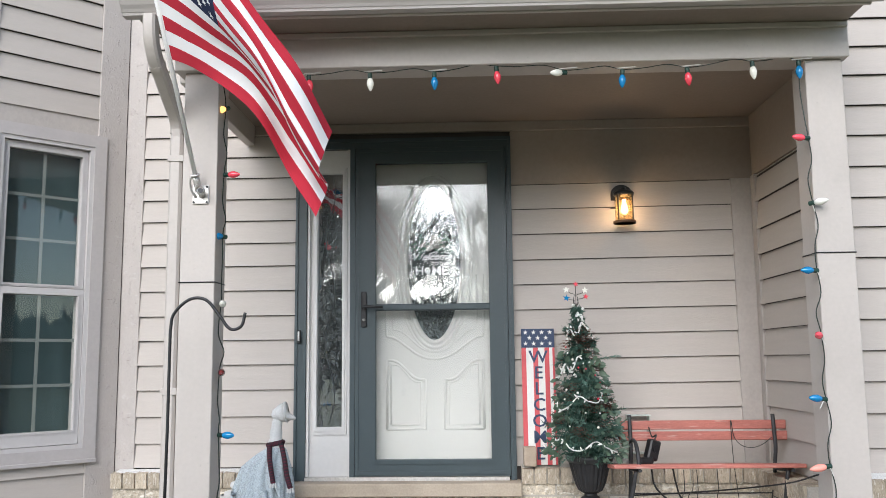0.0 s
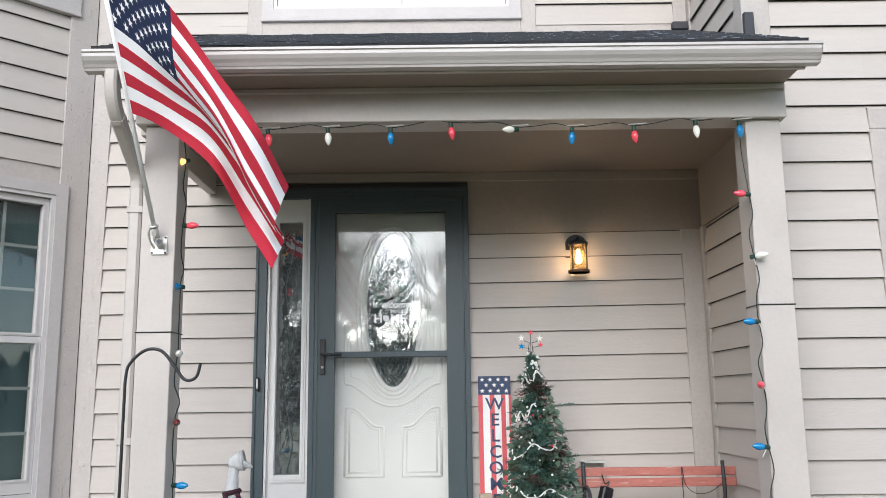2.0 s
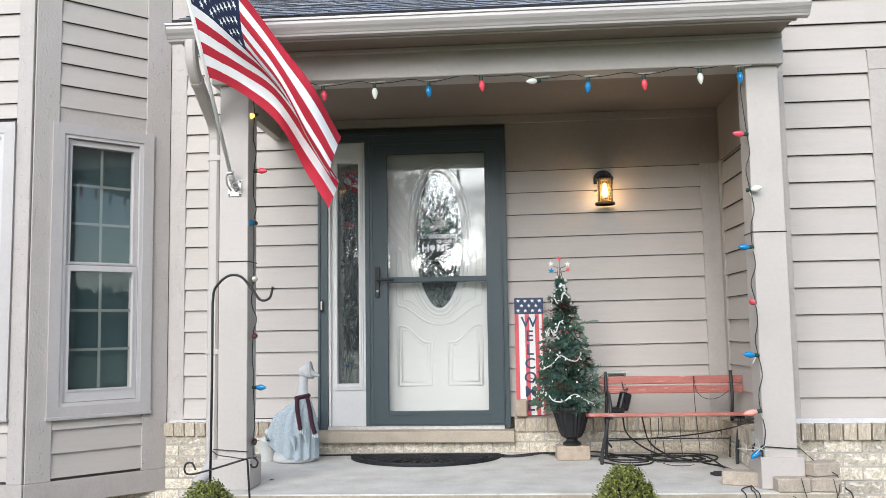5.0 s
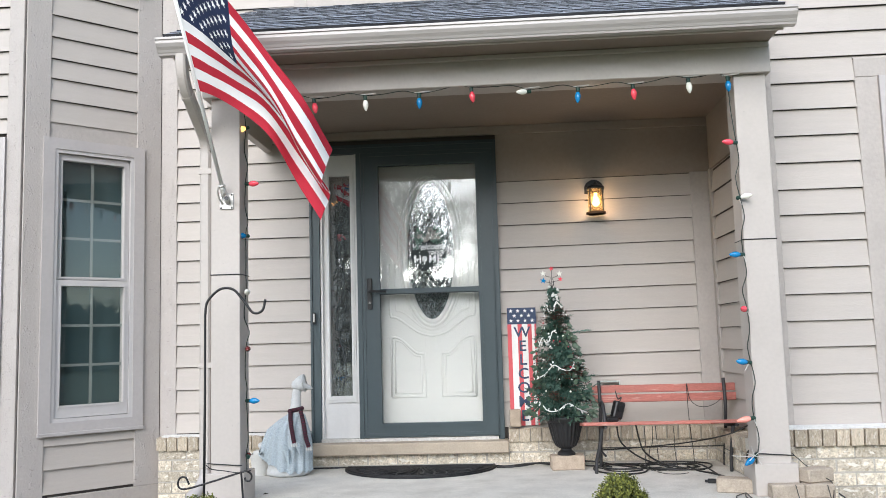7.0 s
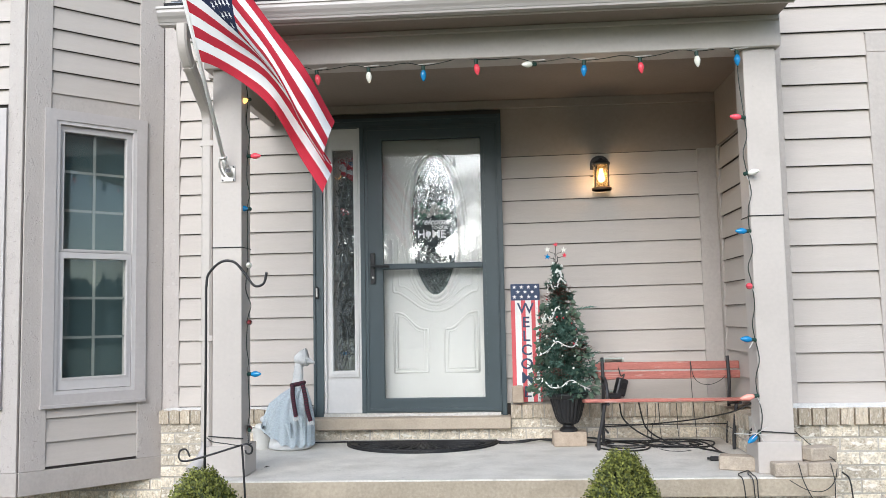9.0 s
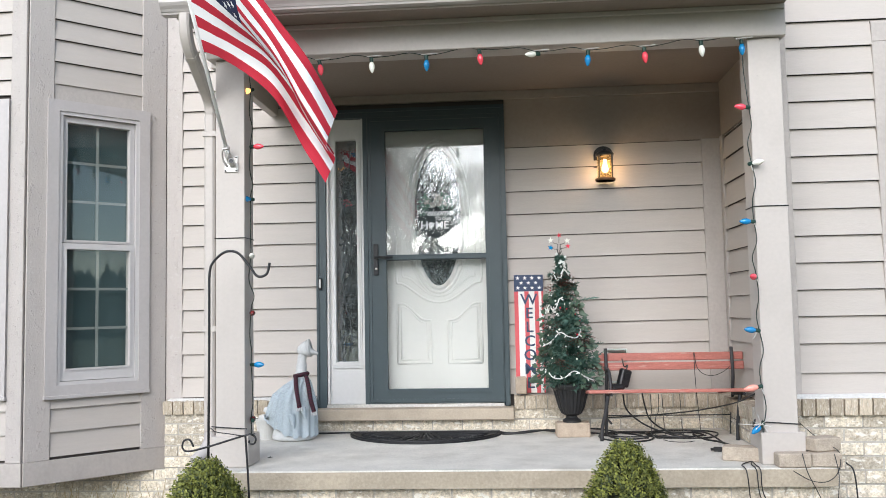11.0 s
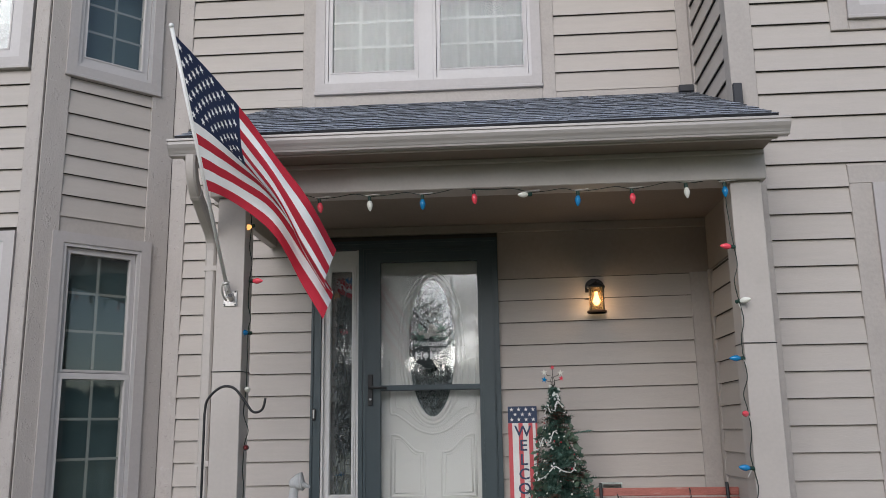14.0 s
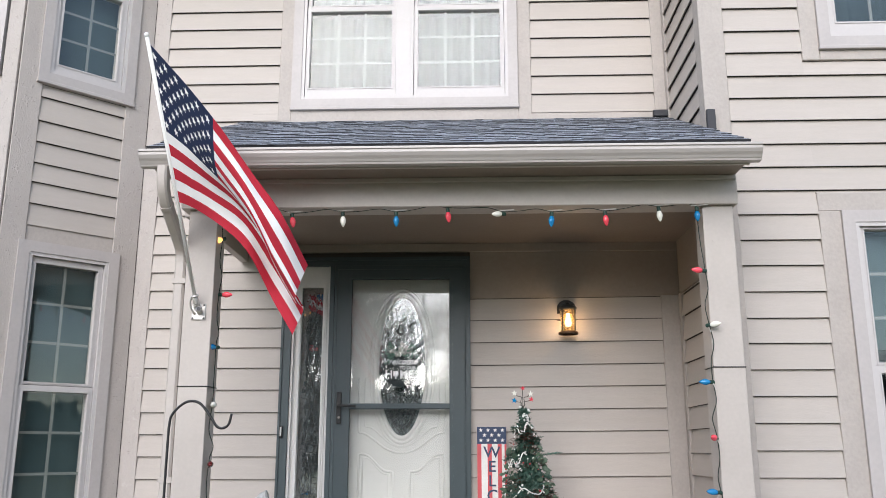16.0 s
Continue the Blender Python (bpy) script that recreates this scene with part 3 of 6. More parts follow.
part("trim_board", boxed(-1.905, -1.80, -0.024, 0, -0.12, TOP, BAYF, 0.003), M_ROUGH, wall_bayf)
part("trim_board", boxed(-3.9, -2.78, -0.024, 0, -0.12, TOP, BAYF, 0.003), M_ROUGH, wall_bayf)
part("skirt_board", boxed(-3.9, -1.79, -0.035, 0, -0.272, -0.121, BAYF, 0.003), M_TRIM, wall_bayf)
bm = bmesh.new()
vs = [bm.verts.new(c) for c in ((-1.118, 0.1, -0.262), (-1.80, -0.683, -0.262), (-3.9, -0.683, -0.262), (-3.9, 0.1, -0.262))]
bm.faces.new(vs)
thicken(bm, (0, 0, 0.02))
structure("bay_floor", bm, M_TRIM, "painted underside of the bay", "wall")

# ---- windows ----
W_LABEL = "white vinyl double hung window with white grilles"
window("window_1", W_LABEL, BAY, 0.118, 0.816, 0.288, 2.29, 0.255, 0.679, 0.47, 1.295, 2.146, 2, 3)
window("window_2", W_LABEL, BAY, 0.120, 0.818, 3.453, 5.20, 0.252, 0.668, 3.618, 4.29, 5.03, 2, 3)
window("window_3", W_LABEL, BAYF, -2.76, -1.905, 0.297, 2.27, -2.62, -2.07, 0.47, 1.295, 2.13, 2, 3)
window("window_4", W_LABEL, BAYF, -2.76, -1.918, 3.47, 5.20, -2.62, -2.09, 3.62, 4.29, 5.03, 2, 3)
window("window_5", "white vinyl twin double hung window with sheer curtains", BACK, -0.008, 1.742, 3.451, 5.20, 0.12, 1.60, 3.625, 4.29, 5.03, 3, 3, 2)
window("window_6", W_LABEL, RIGHT, 3.637, 4.64, 0.288, 2.322, 3.773, 4.50, 0.47, 1.352, 2.205, 3, 3)
window("window_7", W_LABEL, RIGHT, 3.615, 4.61, 3.405, 5.20, 3.745, 4.46, 3.59, 4.29, 5.03, 3, 3)


def curtain(name, label, m, s0, s1, z0, z1, n, material, amp=0.012, folds=9.0):
    bm = bmesh.new()
    cols = 60
    prev = None
    for i in range(cols + 1):
        s = s0 + (s1 - s0) * i / cols
        d = n + amp * math.sin(folds * 2 * math.pi * i / cols + 0.7 * math.sin(i * 0.4))
        row = [bm.verts.new(m @ Vector((s, d, z))) for z in (z0, (z0 + z1) / 2, z1)]
        if prev:
            for k in range(2):
                bm.faces.new((prev[k], row[k], row[k + 1], prev[k + 1]))
        prev = row
    thicken(bm, (0, 0.002, 0))
    return tagged(part(name, bm, material, None, smooth=True), label, "curtain")


curtain("sheer_curtain", "white sheer curtain hung inside the twin window", BACK, 0.05, 0.84, 3.55, 5.1, 0.13, M_SHEER)
curtain("sheer_curtain", "white sheer curtain hung inside the twin window", BACK, 0.9, 1.68, 3.55, 5.1, 0.13, M_SHEER)
curtain("window_curtain", "pale curtain inside the upper window", RIGHT, 3.68, 4.5, 3.5, 5.1, 0.13, M_BLIND, 0.01, 7)


def pane_fringe(m, s0, s1, z):
    """A dark fringed strip behind the head of a pane."""
    t = thing("shade_fringe", "dark fringed hem of a shade behind the glass", "blind", "shade fringes")
    part("band", boxed(s0, s1, 0.040, 0.044, z - 0.022, z, m), M_FRINGE, t)
    rng = random.Random(int(s0 * 1000))
    bm, x = bmesh.new(), s0 + 0.004
    while x < s1 - 0.006:
        w = rng.uniform(0.004, 0.012)
        box(bm, x, x + w, 0.041, 0.043, z - 0.022 - rng.uniform(0.006, 0.026), z - 0.0225, m)
        x += w + rng.uniform(0.001, 0.005)
    part("fringe", bm, M_FRINGE, t)


M_FRINGE = mat("dark_fringe", (0.05, 0.055, 0.05), 0.9, var=0.4, scale=60)
for x0, x1 in ((0.123, 0.765), (0.968, 1.610)):
    pane_fringe(BACK, x0, x1, 4.272)


def roller_blind(m, s0, s1, z0, z1):
    b = thing("roller_blind", "grey green roller blind drawn down inside the window", "blind", "roller blinds")
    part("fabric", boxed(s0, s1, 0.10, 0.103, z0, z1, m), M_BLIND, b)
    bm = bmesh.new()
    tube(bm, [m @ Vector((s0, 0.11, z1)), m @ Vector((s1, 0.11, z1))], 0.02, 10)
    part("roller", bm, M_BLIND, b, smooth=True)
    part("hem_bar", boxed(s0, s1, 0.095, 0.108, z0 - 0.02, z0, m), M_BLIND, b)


roller_blind(BAY, 0.20, 0.73, 0.38, 2.2)
roller_blind(RIGHT, 3.72, 4.55, 1.5, 2.2)
roller_blind(BAY, 0.20, 0.73, 3.58, 5.1)

# plain closed rooms behind the openings, added to block light, with dark walls
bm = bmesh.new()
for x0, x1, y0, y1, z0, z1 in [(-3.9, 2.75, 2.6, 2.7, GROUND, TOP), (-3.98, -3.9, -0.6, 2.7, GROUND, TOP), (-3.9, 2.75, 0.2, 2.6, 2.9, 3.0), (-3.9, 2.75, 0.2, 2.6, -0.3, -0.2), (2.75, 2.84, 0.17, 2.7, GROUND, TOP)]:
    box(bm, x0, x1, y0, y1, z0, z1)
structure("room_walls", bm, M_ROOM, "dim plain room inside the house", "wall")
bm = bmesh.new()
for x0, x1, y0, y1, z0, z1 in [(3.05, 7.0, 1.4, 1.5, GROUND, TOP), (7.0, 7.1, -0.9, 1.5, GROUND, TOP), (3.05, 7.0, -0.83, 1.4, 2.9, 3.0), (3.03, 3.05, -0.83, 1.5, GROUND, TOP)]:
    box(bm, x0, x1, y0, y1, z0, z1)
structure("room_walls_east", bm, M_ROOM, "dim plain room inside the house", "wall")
# Unseen lid that closes the rooms from daylight.
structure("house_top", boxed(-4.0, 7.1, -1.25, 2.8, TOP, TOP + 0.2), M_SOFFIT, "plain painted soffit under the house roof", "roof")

# ---- porch ----
E_Y, E_Z = -1.76, 2.510
SL = (3.345 - E_Z) / (0 - E_Y)
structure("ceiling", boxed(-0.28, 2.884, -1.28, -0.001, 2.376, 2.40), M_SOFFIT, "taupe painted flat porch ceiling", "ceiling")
beam = structure("porch_beam", boxed(-0.30, 2.884, -1.455, -1.28, 2.250, 2.43, None, 0.004), M_PVC, "taupe painted beam across the porch front", "beam")
part("return_beam", boxed(-0.335, -0.28, -1.28, -0.026, 2.248, 2.43, None, 0.004), M_PVC, beam)
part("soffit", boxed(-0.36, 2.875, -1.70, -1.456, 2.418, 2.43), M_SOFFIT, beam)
part("crown_strip", boxed(-0.30, 2.878, -1.475, -1.4555, 2.39, 2.417, None, 0.004), M_PVC, beam)
part("fascia", boxed(-0.37, 2.88, -1.715, -1.695, 2.395, 2.50, None, 0.003), M_PVC, beam)
part("gable_side", prism([(-1.69, 2.431), (0, 2.431), (0, 3.27), (-1.69, 2.465)], -0.335, -0.30), M_PVC, beam)
part("apron_board", boxed(-0.30, 2.77, -0.016, -0.001, 3.27, 3.42), M_TRIM, wall_back)
deck = [(E_Y, E_Z), (0.0, 3.345), (0.0, 3.315), (E_Y, E_Z - 0.03)]
roof = structure("porch_roof", prism(deck, -0.39, 2.862), M_LEAD, "porch roof of dark grey asphalt shingles", "roof")
# Black drip edge, set forward so that it also stands for the shadow gap.
part("drip_edge", boxed(-0.395, 2.868, E_Y - 0.034, E_Y + 0.01, E_Z - 0.03, E_Z + 0.001), M_DRIP, roof, "black metal drip edge")
part("corner_flashing", boxed(2.755, 2.884, -0.07, -0.026, 3.34, 3.392, None, 0.004), M_LEAD, roof, "dark bent metal flashing")
part("kick_out_flashing", boxed(2.856, 2.910, -1.075, -1.045, 2.84, 2.98, None, 0.004), M_LEAD, roof)

gutter = thing("gutter", "taupe enamelled K style gutter along the porch eave", "gutter")
K = [(-1.716, 2.492), (-1.716, 2.403), (-1.764, 2.403), (-1.768, 2.413), (-1.772, 2.416), (-1.780, 2.428), (-1.793, 2.442), (-1.803, 2.458), (-1.803, 2.474), (-1.811, 2.477), (-1.811, 2.489), (-1.803, 2.492), (-1.796, 2.488), (-1.796, 2.462), (-1.765, 2.425), (-1.722, 2.412), (-1.722, 2.492)]
part("trough", prism(K, -0.43, 2.925), M_GUTTER, gutter)
for x in (-0.432, 2.923):
    part("end_cap", prism(K[:12], x, x + 0.004), M_GUTTER, gutter)

spout = thing("downspout", "taupe painted metal downspout beside the porch post", "downspout")


def pipe_run(points, wide, deep):
    """A rectangular pipe with rounded corners, bent along points that keep to one upright plane across x."""
    bm = bmesh.new()
    pts = [Vector(p) for p in points]
    rings = []
    for i, p in enumerate(pts):
        along = (pts[min(i + 1, len(pts) - 1)] - pts[max(i - 1, 0)]).normalized()
        face = Vector((1, 0, 0)).cross(along).normalized()
        ring = []
        for sx, sy in ((1, 1), (-1, 1), (-1, -1), (1, -1)):
            for k in ((0, 1) if sx * sy > 0 else (1, 0)):
                a, b = wide / 2 - (0.010 if k else 0), deep / 2 - (0 if k else 0.010)
                ring.append(bm.verts.new(p + Vector((1, 0, 0)) * sx * a + face * sy * b))
        rings.append(ring)
    for r0, r1 in zip(rings, rings[1:]):
        for k in range(8):
            bm.faces.new((r0[k], r0[(k + 1) % 8], r1[(k + 1) % 8], r1[k]))
    bm.faces.new(rings[0])
    bm.faces.new(rings[-1])
    bmesh.ops.recalc_face_normals(bm, faces=bm.faces)
    return bm


upper = curve([(-0.305, -1.752, 2.404), (-0.305, -1.750, 2.35), (-0.305, -1.735, 2.29), (-0.305, -1.695, 2.235), (-0.304, -1.65, 2.20)], 4)
elbow = part("elbow", pipe_run(upper, 0.056, 0.070), M_PVC, spout)
part("seam", pipe_run([(-0.304, -1.668, 2.213), (-0.304, -1.650, 2.199)], 0.061, 0.075), M_PVC, elbow)
lower = curve([(-0.304, -1.655, 2.203), (-0.303, -1.54, 2.125), (-0.301, -1.43, 2.05), (-0.30, -1.388, 2.00), (-0.2995, -1.376, 1.94)], 4)
elbow = part("elbow", pipe_run(lower, 0.058, 0.066), M_PVC, spout)
for z in (1.985, 1.972, 1.959):
    part("crimp", pipe_run([(-0.2995, -1.375, z + 0.005), (-0.2995, -1.375, z)], 0.0655, 0.0725), M_PVC, elbow)
part("pipe", boxed(-0.331, -0.268, -1.41, -1.34, 0.16, 1.955, None, 0.012), M_PVC, spout)
for z in (1.82, 0.72):
    part("strap", boxed(-0.335, -0.26, -1.414, -1.33, z, z + 0.03), M_PVC, spout)
bm = bmesh.new()
tube(bm, curve([(-0.30, -1.375, 0.18), (-0.305, -1.385, 0.11), (-0.325, -1.43, 0.06), (-0.355, -1.48, 0.02)]), 0.034, 8)
part("foot_elbow", bm, M_GUTTER, spout, smooth=True)


def post(x0, x1, label, band):
    p = thing("porch_post", label, "post", "porch posts")
    y0, y1, w = -1.42, -1.255, 0.012
    bm = boxed(x0, x1, y0, y1, FLOOR + 0.001, 2.249, None, 0.003)
    part("shaft", bm, M_PVC, p)
    bm = bmesh.new()
    box(bm, x0 - 0.026, x1 + 0.026, y0 - 0.026, y1 + 0.026, FLOOR + 0.001, 0.145, None, 0.004)
    part("plinth", bm, M_PVC, p)
    bm = bmesh.new()
    pts = [(x0 - 0.003, y0 - 0.003, band), (x1 + 0.003, y0 - 0.003, band), (x1 + 0.003, y1, band), (x0 - 0.003, y1, band), (x0 - 0.003, y0 - 0.003, band)]
    for a, b in zip(pts, pts[1:]):
        tube(bm, [a, b], 0.0028, 5)
    part("wire_band", bm, M_CORD, p, "thin black wire tied round the post")
    bm = bmesh.new()
    pts = [(x0 - 0.02, y0 - 0.01, 0.20), (x1 + 0.012, y0 - 0.006, 0.185)]
    tube(bm, pts, 0.003, 5)
    part("wire_band", bm, M_CORD, p)
    return p


post(-0.258, -0.093, "taupe painted square porch post with flag bracket", 1.238)
post(2.688, 2.860, "taupe painted square porch post with plinth", 1.335)

SLAB_L, SLAB_R, SLAB_H = (-0.42, -1.572), (3.02, -1.525), 0.098
SKEW = math.atan2(SLAB_R[1] - SLAB_L[1], SLAB_R[0] - SLAB_L[0])
FRONT = Matrix.Translation((SLAB_L[0], SLAB_L[1], 0)) @ Matrix.Rotation(SKEW, 4, "Z")
bm = bmesh.new()
bm.faces.new([bm.verts.new((x, y, FLOOR)) for x, y in (SLAB_L, SLAB_R, (3.02, -0.12), (-0.42, -0.12))])
thicken(bm, (0, 0, -SLAB_H))
bmesh.ops.bevel(bm, geom=bm.edges[:], offset=0.008, segments=2, affect="EDGES")
slab = structure("floor", bm, M_CONC, "bare concrete porch slab with worn edge", "floor")
# Edge colour holds tan stains and the shade of the front face.
part("slab_edge", boxed(0.010, 3.43, -0.004, -0.0002, FLOOR - SLAB_H + 0.004, FLOOR - 0.007, FRONT), M_EDGE, slab, "tan stained front edge of the slab")
bm = bmesh.new()
bm.faces.new([bm.verts.new((x, y, FLOOR - SLAB_H - 0.001)) for x, y in ((-0.39, -1.519), (2.985, -1.473), (2.985, -0.125), (-0.39, -0.125))])
thicken(bm, (0, 0, GROUND - FLOOR + SLAB_H + 0.001))
structure("slab_base", bm, M_MORTAR, "brick faced base of the porch slab", "wall")

# brick wainscot bodies
wa_l = structure("brick_base_west", boxed(-1.085, 0.0, -0.112, -0.001, GROUND, 0.125), M_MORTAR, "tan brick base under the siding", "wall")
wa_r = structure("brick_base_north", boxed(1.386, 2.884, -0.112, -0.001, GROUND, 0.135), M_MORTAR, "tan brick base under the siding", "wall")
wa_s = structure("brick_base_east", boxed(0.105, 0.905, -0.101, -0.001, GROUND, 0.135, SIDE), M_MORTAR, "tan brick base under the siding", "wall")
wa_x = structure("brick_base_south_east", boxed(2.80, 7.0, -0.102, -0.001, GROUND, 0.195, RIGHT), M_MORTAR, "tan brick base under the siding", "wall")
wa_b = structure("bay_foundation", boxed(-4.0, -1.086, -0.095, 0.0, GROUND, -0.27), M_MORTAR, "tan brick foundation under the bay", "wall")
# Solid dark block stands in for the shaded space under the bay.
structure("bay_recess", boxed(-4.0, -1.086, 0.0, 0.12, -0.27, 0.3), M_BACK, "dark space under the bay", "wall")
structure("door_sill", boxed(-0.02, 1.385, -0.19, -0.001, 0.064, 0.142, None, 0.006), M_STONE, "tan stone sill under the front door", "sill")
wa_d = structure("brick_base_door", boxed(0.0, 1.386, -0.127, -0.001, GROUND, 0.063), M_MORTAR, "tan brick riser under the door sill", "wall")
for nm, bmx in (("west", boxed(-1.08, -0.004, -0.126, -0.0015, 0.126, 0.198)), ("north", boxed(1.39, 2.77, -0.126, -0.0015, 0.136, 0.214)), ("east", boxed(0.11, 0.90, -0.114, -0.0015, 0.136, 0.214, SIDE)), ("south", boxed(2.90, 7.0, -0.116, -0.0015, 0.196, 0.272, RIGHT))):
    part("mortar_bed", bmx, M_MORTAR, {"west": wa_l, "north": wa_r, "east": wa_s, "south": wa_x}[nm])
M_WASH = mat("pale_mortar", (0.70, 0.69, 0.66), 0.9, var=0.15, scale=30, bump=0.8, bscale=120)
part("mortar_wash", prism([(-0.112, 0.284), (-0.03, 0.30), (-0.03, 0.27), (-0.112, 0.27)], 2.9, 7.0, RIGHT), M_WASH, wa_x, "pale mortar wash on the ledge")
part("mortar_wash", prism([(-0.115, 0.206), (-0.03, 0.218), (-0.03, 0.195), (-0.115, 0.195)], -1.08, -0.004), M_WASH, wa_l)
part("mortar_wash", prism([(-0.112, 0.224), (-0.03, 0.236), (-0.03, 0.21), (-0.112, 0.21)], 1.39, 2.76), M_MORTAR, wa_r)


def text_mesh(words, size, m, depth=0.002, shear=0.0, spacing=1.0, bold=0.0):
    """Raised letters, centred, as a bmesh."""
    cu = bpy.data.curves.new("letters", "FONT")
    cu.body, cu.size, cu.extrude, cu.shear, cu.space_character = words, size, depth, shear, spacing
    cu.offset = bold
    cu.align_x, cu.align_y, cu.resolution_u = "CENTER", "CENTER", 3
    ob = new("letters", cu)
    dg = bpy.context.evaluated_depsgraph_get()
    me = bpy.data.meshes.new_from_object(ob.evaluated_get(dg))
    bm = bmesh.new()
    bm.from_mesh(me)
    bmesh.ops.transform(bm, matrix=m, verts=bm.verts)
    bpy.data.objects.remove(ob)
    bpy.data.meshes.remove(me)
    return bm


UPRIGHT = Matrix.Rotation(radians(90), 4, "X")


def star_mesh(bm, c, r, m=None, d=0.002, turn=0.0):
    """A five pointed star standing in the x-z plane at c."""
    a = []
    for y in (c[1] - d, c[1] + d):
        ring = []
        for k in range(10):
            q = r if k % 2 == 0 else r * 0.4
            an = math.pi / 2 + turn + k * math.pi / 5
            ring.append(bm.verts.new((c[0] + q * math.cos(an), y, c[2] + q * math.sin(an))))
        a.append(ring)
    bm.faces.new(a[0])
    bm.faces.new(a[1][::-1])
    for k in range(10):
        bm.faces.new((a[0][k], a[1][k], a[1][(k + 1) % 10], a[0][(k + 1) % 10]))
    if m:
        bmesh.ops.transform(bm, matrix=m, verts=a[0] + a[1])


# ---- front door with sidelight and storm door ----
door = thing("door_1", "white front door behind a dark green storm door, closed", "door", kind="structure")
bm = pierced(bmesh.new(), 0.0, 1.362, -0.062, -0.001, 0.143, 2.27, [(0.072, 0.345, 0.16, 2.205), (0.377, 1.328, 0.143, 2.205)])
part("door_frame", bm, M_GREEN, door, "dark green painted door frame")
bm = bmesh.new()
box(bm, 0.004, 0.018, -0.072, -0.062, 0.15, 2.262)
box(bm, 1.344, 1.358, -0.072, -0.062, 0.15, 2.262)
box(bm, 0.02, 1.342, -0.072, -0.062, 2.245, 2.262)
part("frame_bead", bm, M_GREEN, door)
part("threshold", boxed(0.0725, 1.3175, -0.07, 0.11, 0.143, 0.165), M_STEEL, door, "pale metal threshold")
# sidelight
sl = part("sidelight", pierced(bmesh.new(), 0.074, 0.3435, -0.028, 0.03, 0.166, 2.203, [(0.138, 0.292, 0.462, 2.05)]), M_DOOR, door, "narrow white sidelight panel")
bm = pierced(bmesh.new(), 0.110, 0.324, -0.040, -0.029, 0.418, 2.088, [(0.128, 0.303, 0.445, 2.062)])
part("sidelight_moulding", bm, M_DOOR, sl)
bm = pierced(bmesh.new(), 0.120, 0.311, -0.046, -0.0405, 0.436, 2.072, [(0.136, 0.295, 0.458, 2.054)])
part("sidelight_moulding", bm, M_DOOR, sl)
bm = bmesh.new()
box(bm, 0.074, 0.090, -0.05, -0.029, 0.166, 2.203)
box(bm, 0.330, 0.3435, -0.05, -0.029, 0.166, 2.203)
part("sidelight_stop", bm, M_DOOR, sl)
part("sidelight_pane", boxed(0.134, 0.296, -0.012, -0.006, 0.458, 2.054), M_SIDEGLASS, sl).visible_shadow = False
rng = random.Random(4)
M_CAME = mat("zinc_came", (0.12, 0.125, 0.125), 0.35, metal=0.7, var=0.1, bump=0.05)
bm = bmesh.new()
stem = curve([(0.215 + 0.030 * math.sin(k * 1.25), -0.015, 0.49 + k * 0.128) for k in range(13)], 5)
tube(bm, stem, 0.0024, 5)
for k in range(3, len(stem) - 5, 4):
    s = 1 if (k // 4) % 2 else -1
    p = stem[k]
    e = p + Vector((s * rng.uniform(0.035, 0.052), 0, rng.uniform(0.03, 0.06)))
    mid, w = p.lerp(e, 0.55), Vector((e.z - p.z, 0, p.x - e.x)) * 0.42
    tube(bm, curve([p, mid + w, e, mid - w, p], 5), 0.0017, 4)
    q = p + Vector((-s * 0.045, 0, 0.02))
    tube(bm, curve([p, p.lerp(q, 0.6) + Vector((0, 0, 0.02)), q, q + Vector((s * 0.018, 0, -0.012))], 4), 0.0015, 4)
for k in range(22):
    x = 0.215 + rng.choice((-1, 1)) * rng.uniform(0.035, 0.062)
    z = rng.uniform(0.50, 1.95)
    tube(bm, curve([(x - 0.012, -0.015, z), (x, -0.015, z + 0.010), (x + 0.014, -0.015, z + 0.004)], 4), 0.0018, 4)
part("leaded_scroll", bm, M_CAME, sl, "grey leaded vine in the glass")
# entry door
OX, OZ, OA, OB = 0.868, 1.487, 0.172, 0.50
DY = 0.045


def oval(a, b, n=64):
    return [(OX + a * math.cos(2 * math.pi * k / n), OZ + b * math.sin(2 * math.pi * k / n)) for k in range(n)]


bm = bmesh.new()
inner = [bm.verts.new((x, DY, z)) for x, z in oval(OA, OB)]
x0, x1, z0, z1 = 0.402, 1.315, 0.168, 2.2
outer = []
for k in range(64):
    dx, dz = math.cos(2 * math.pi * k / 64) * OA, math.sin(2 * math.pi * k / 64) * OB
    t = min(((x1 - OX) / dx if dx > 1e-9 else (x0 - OX) / dx if dx < -1e-9 else 1e9), ((z1 - OZ) / dz if dz > 1e-9 else (z0 - OZ) / dz if dz < -1e-9 else 1e9))
    outer.append(bm.verts.new((OX + dx * t, DY, OZ + dz * t)))
for k in range(64):
    j = (k + 1) % 64
    bm.faces.new((inner[k], inner[j], outer[j], outer[k]))
for cx, cz in ((x0, z0), (x1, z0), (x0, z1), (x1, z1)):
    near = sorted(outer, key=lambda v: (v.co.x - cx) ** 2 + (v.co.z - cz) ** 2)[:2]
    if min((v.co - Vector((cx, DY, cz))).length for v in near) > 1e-4:
        bm.faces.new((near[0], near[1], bm.verts.new((cx, DY, cz))))
thicken(bm, (0, 0.04, 0))
leaf = part("door_leaf", bm, M_LEAF, door, "white moulded entry door with an oval light")


def ridge(pts, r, y=DY, flat=0.5):
    return tube(bmesh.new(), [(x, y + 0.45 * r, z) for x, z in pts], r, 8)


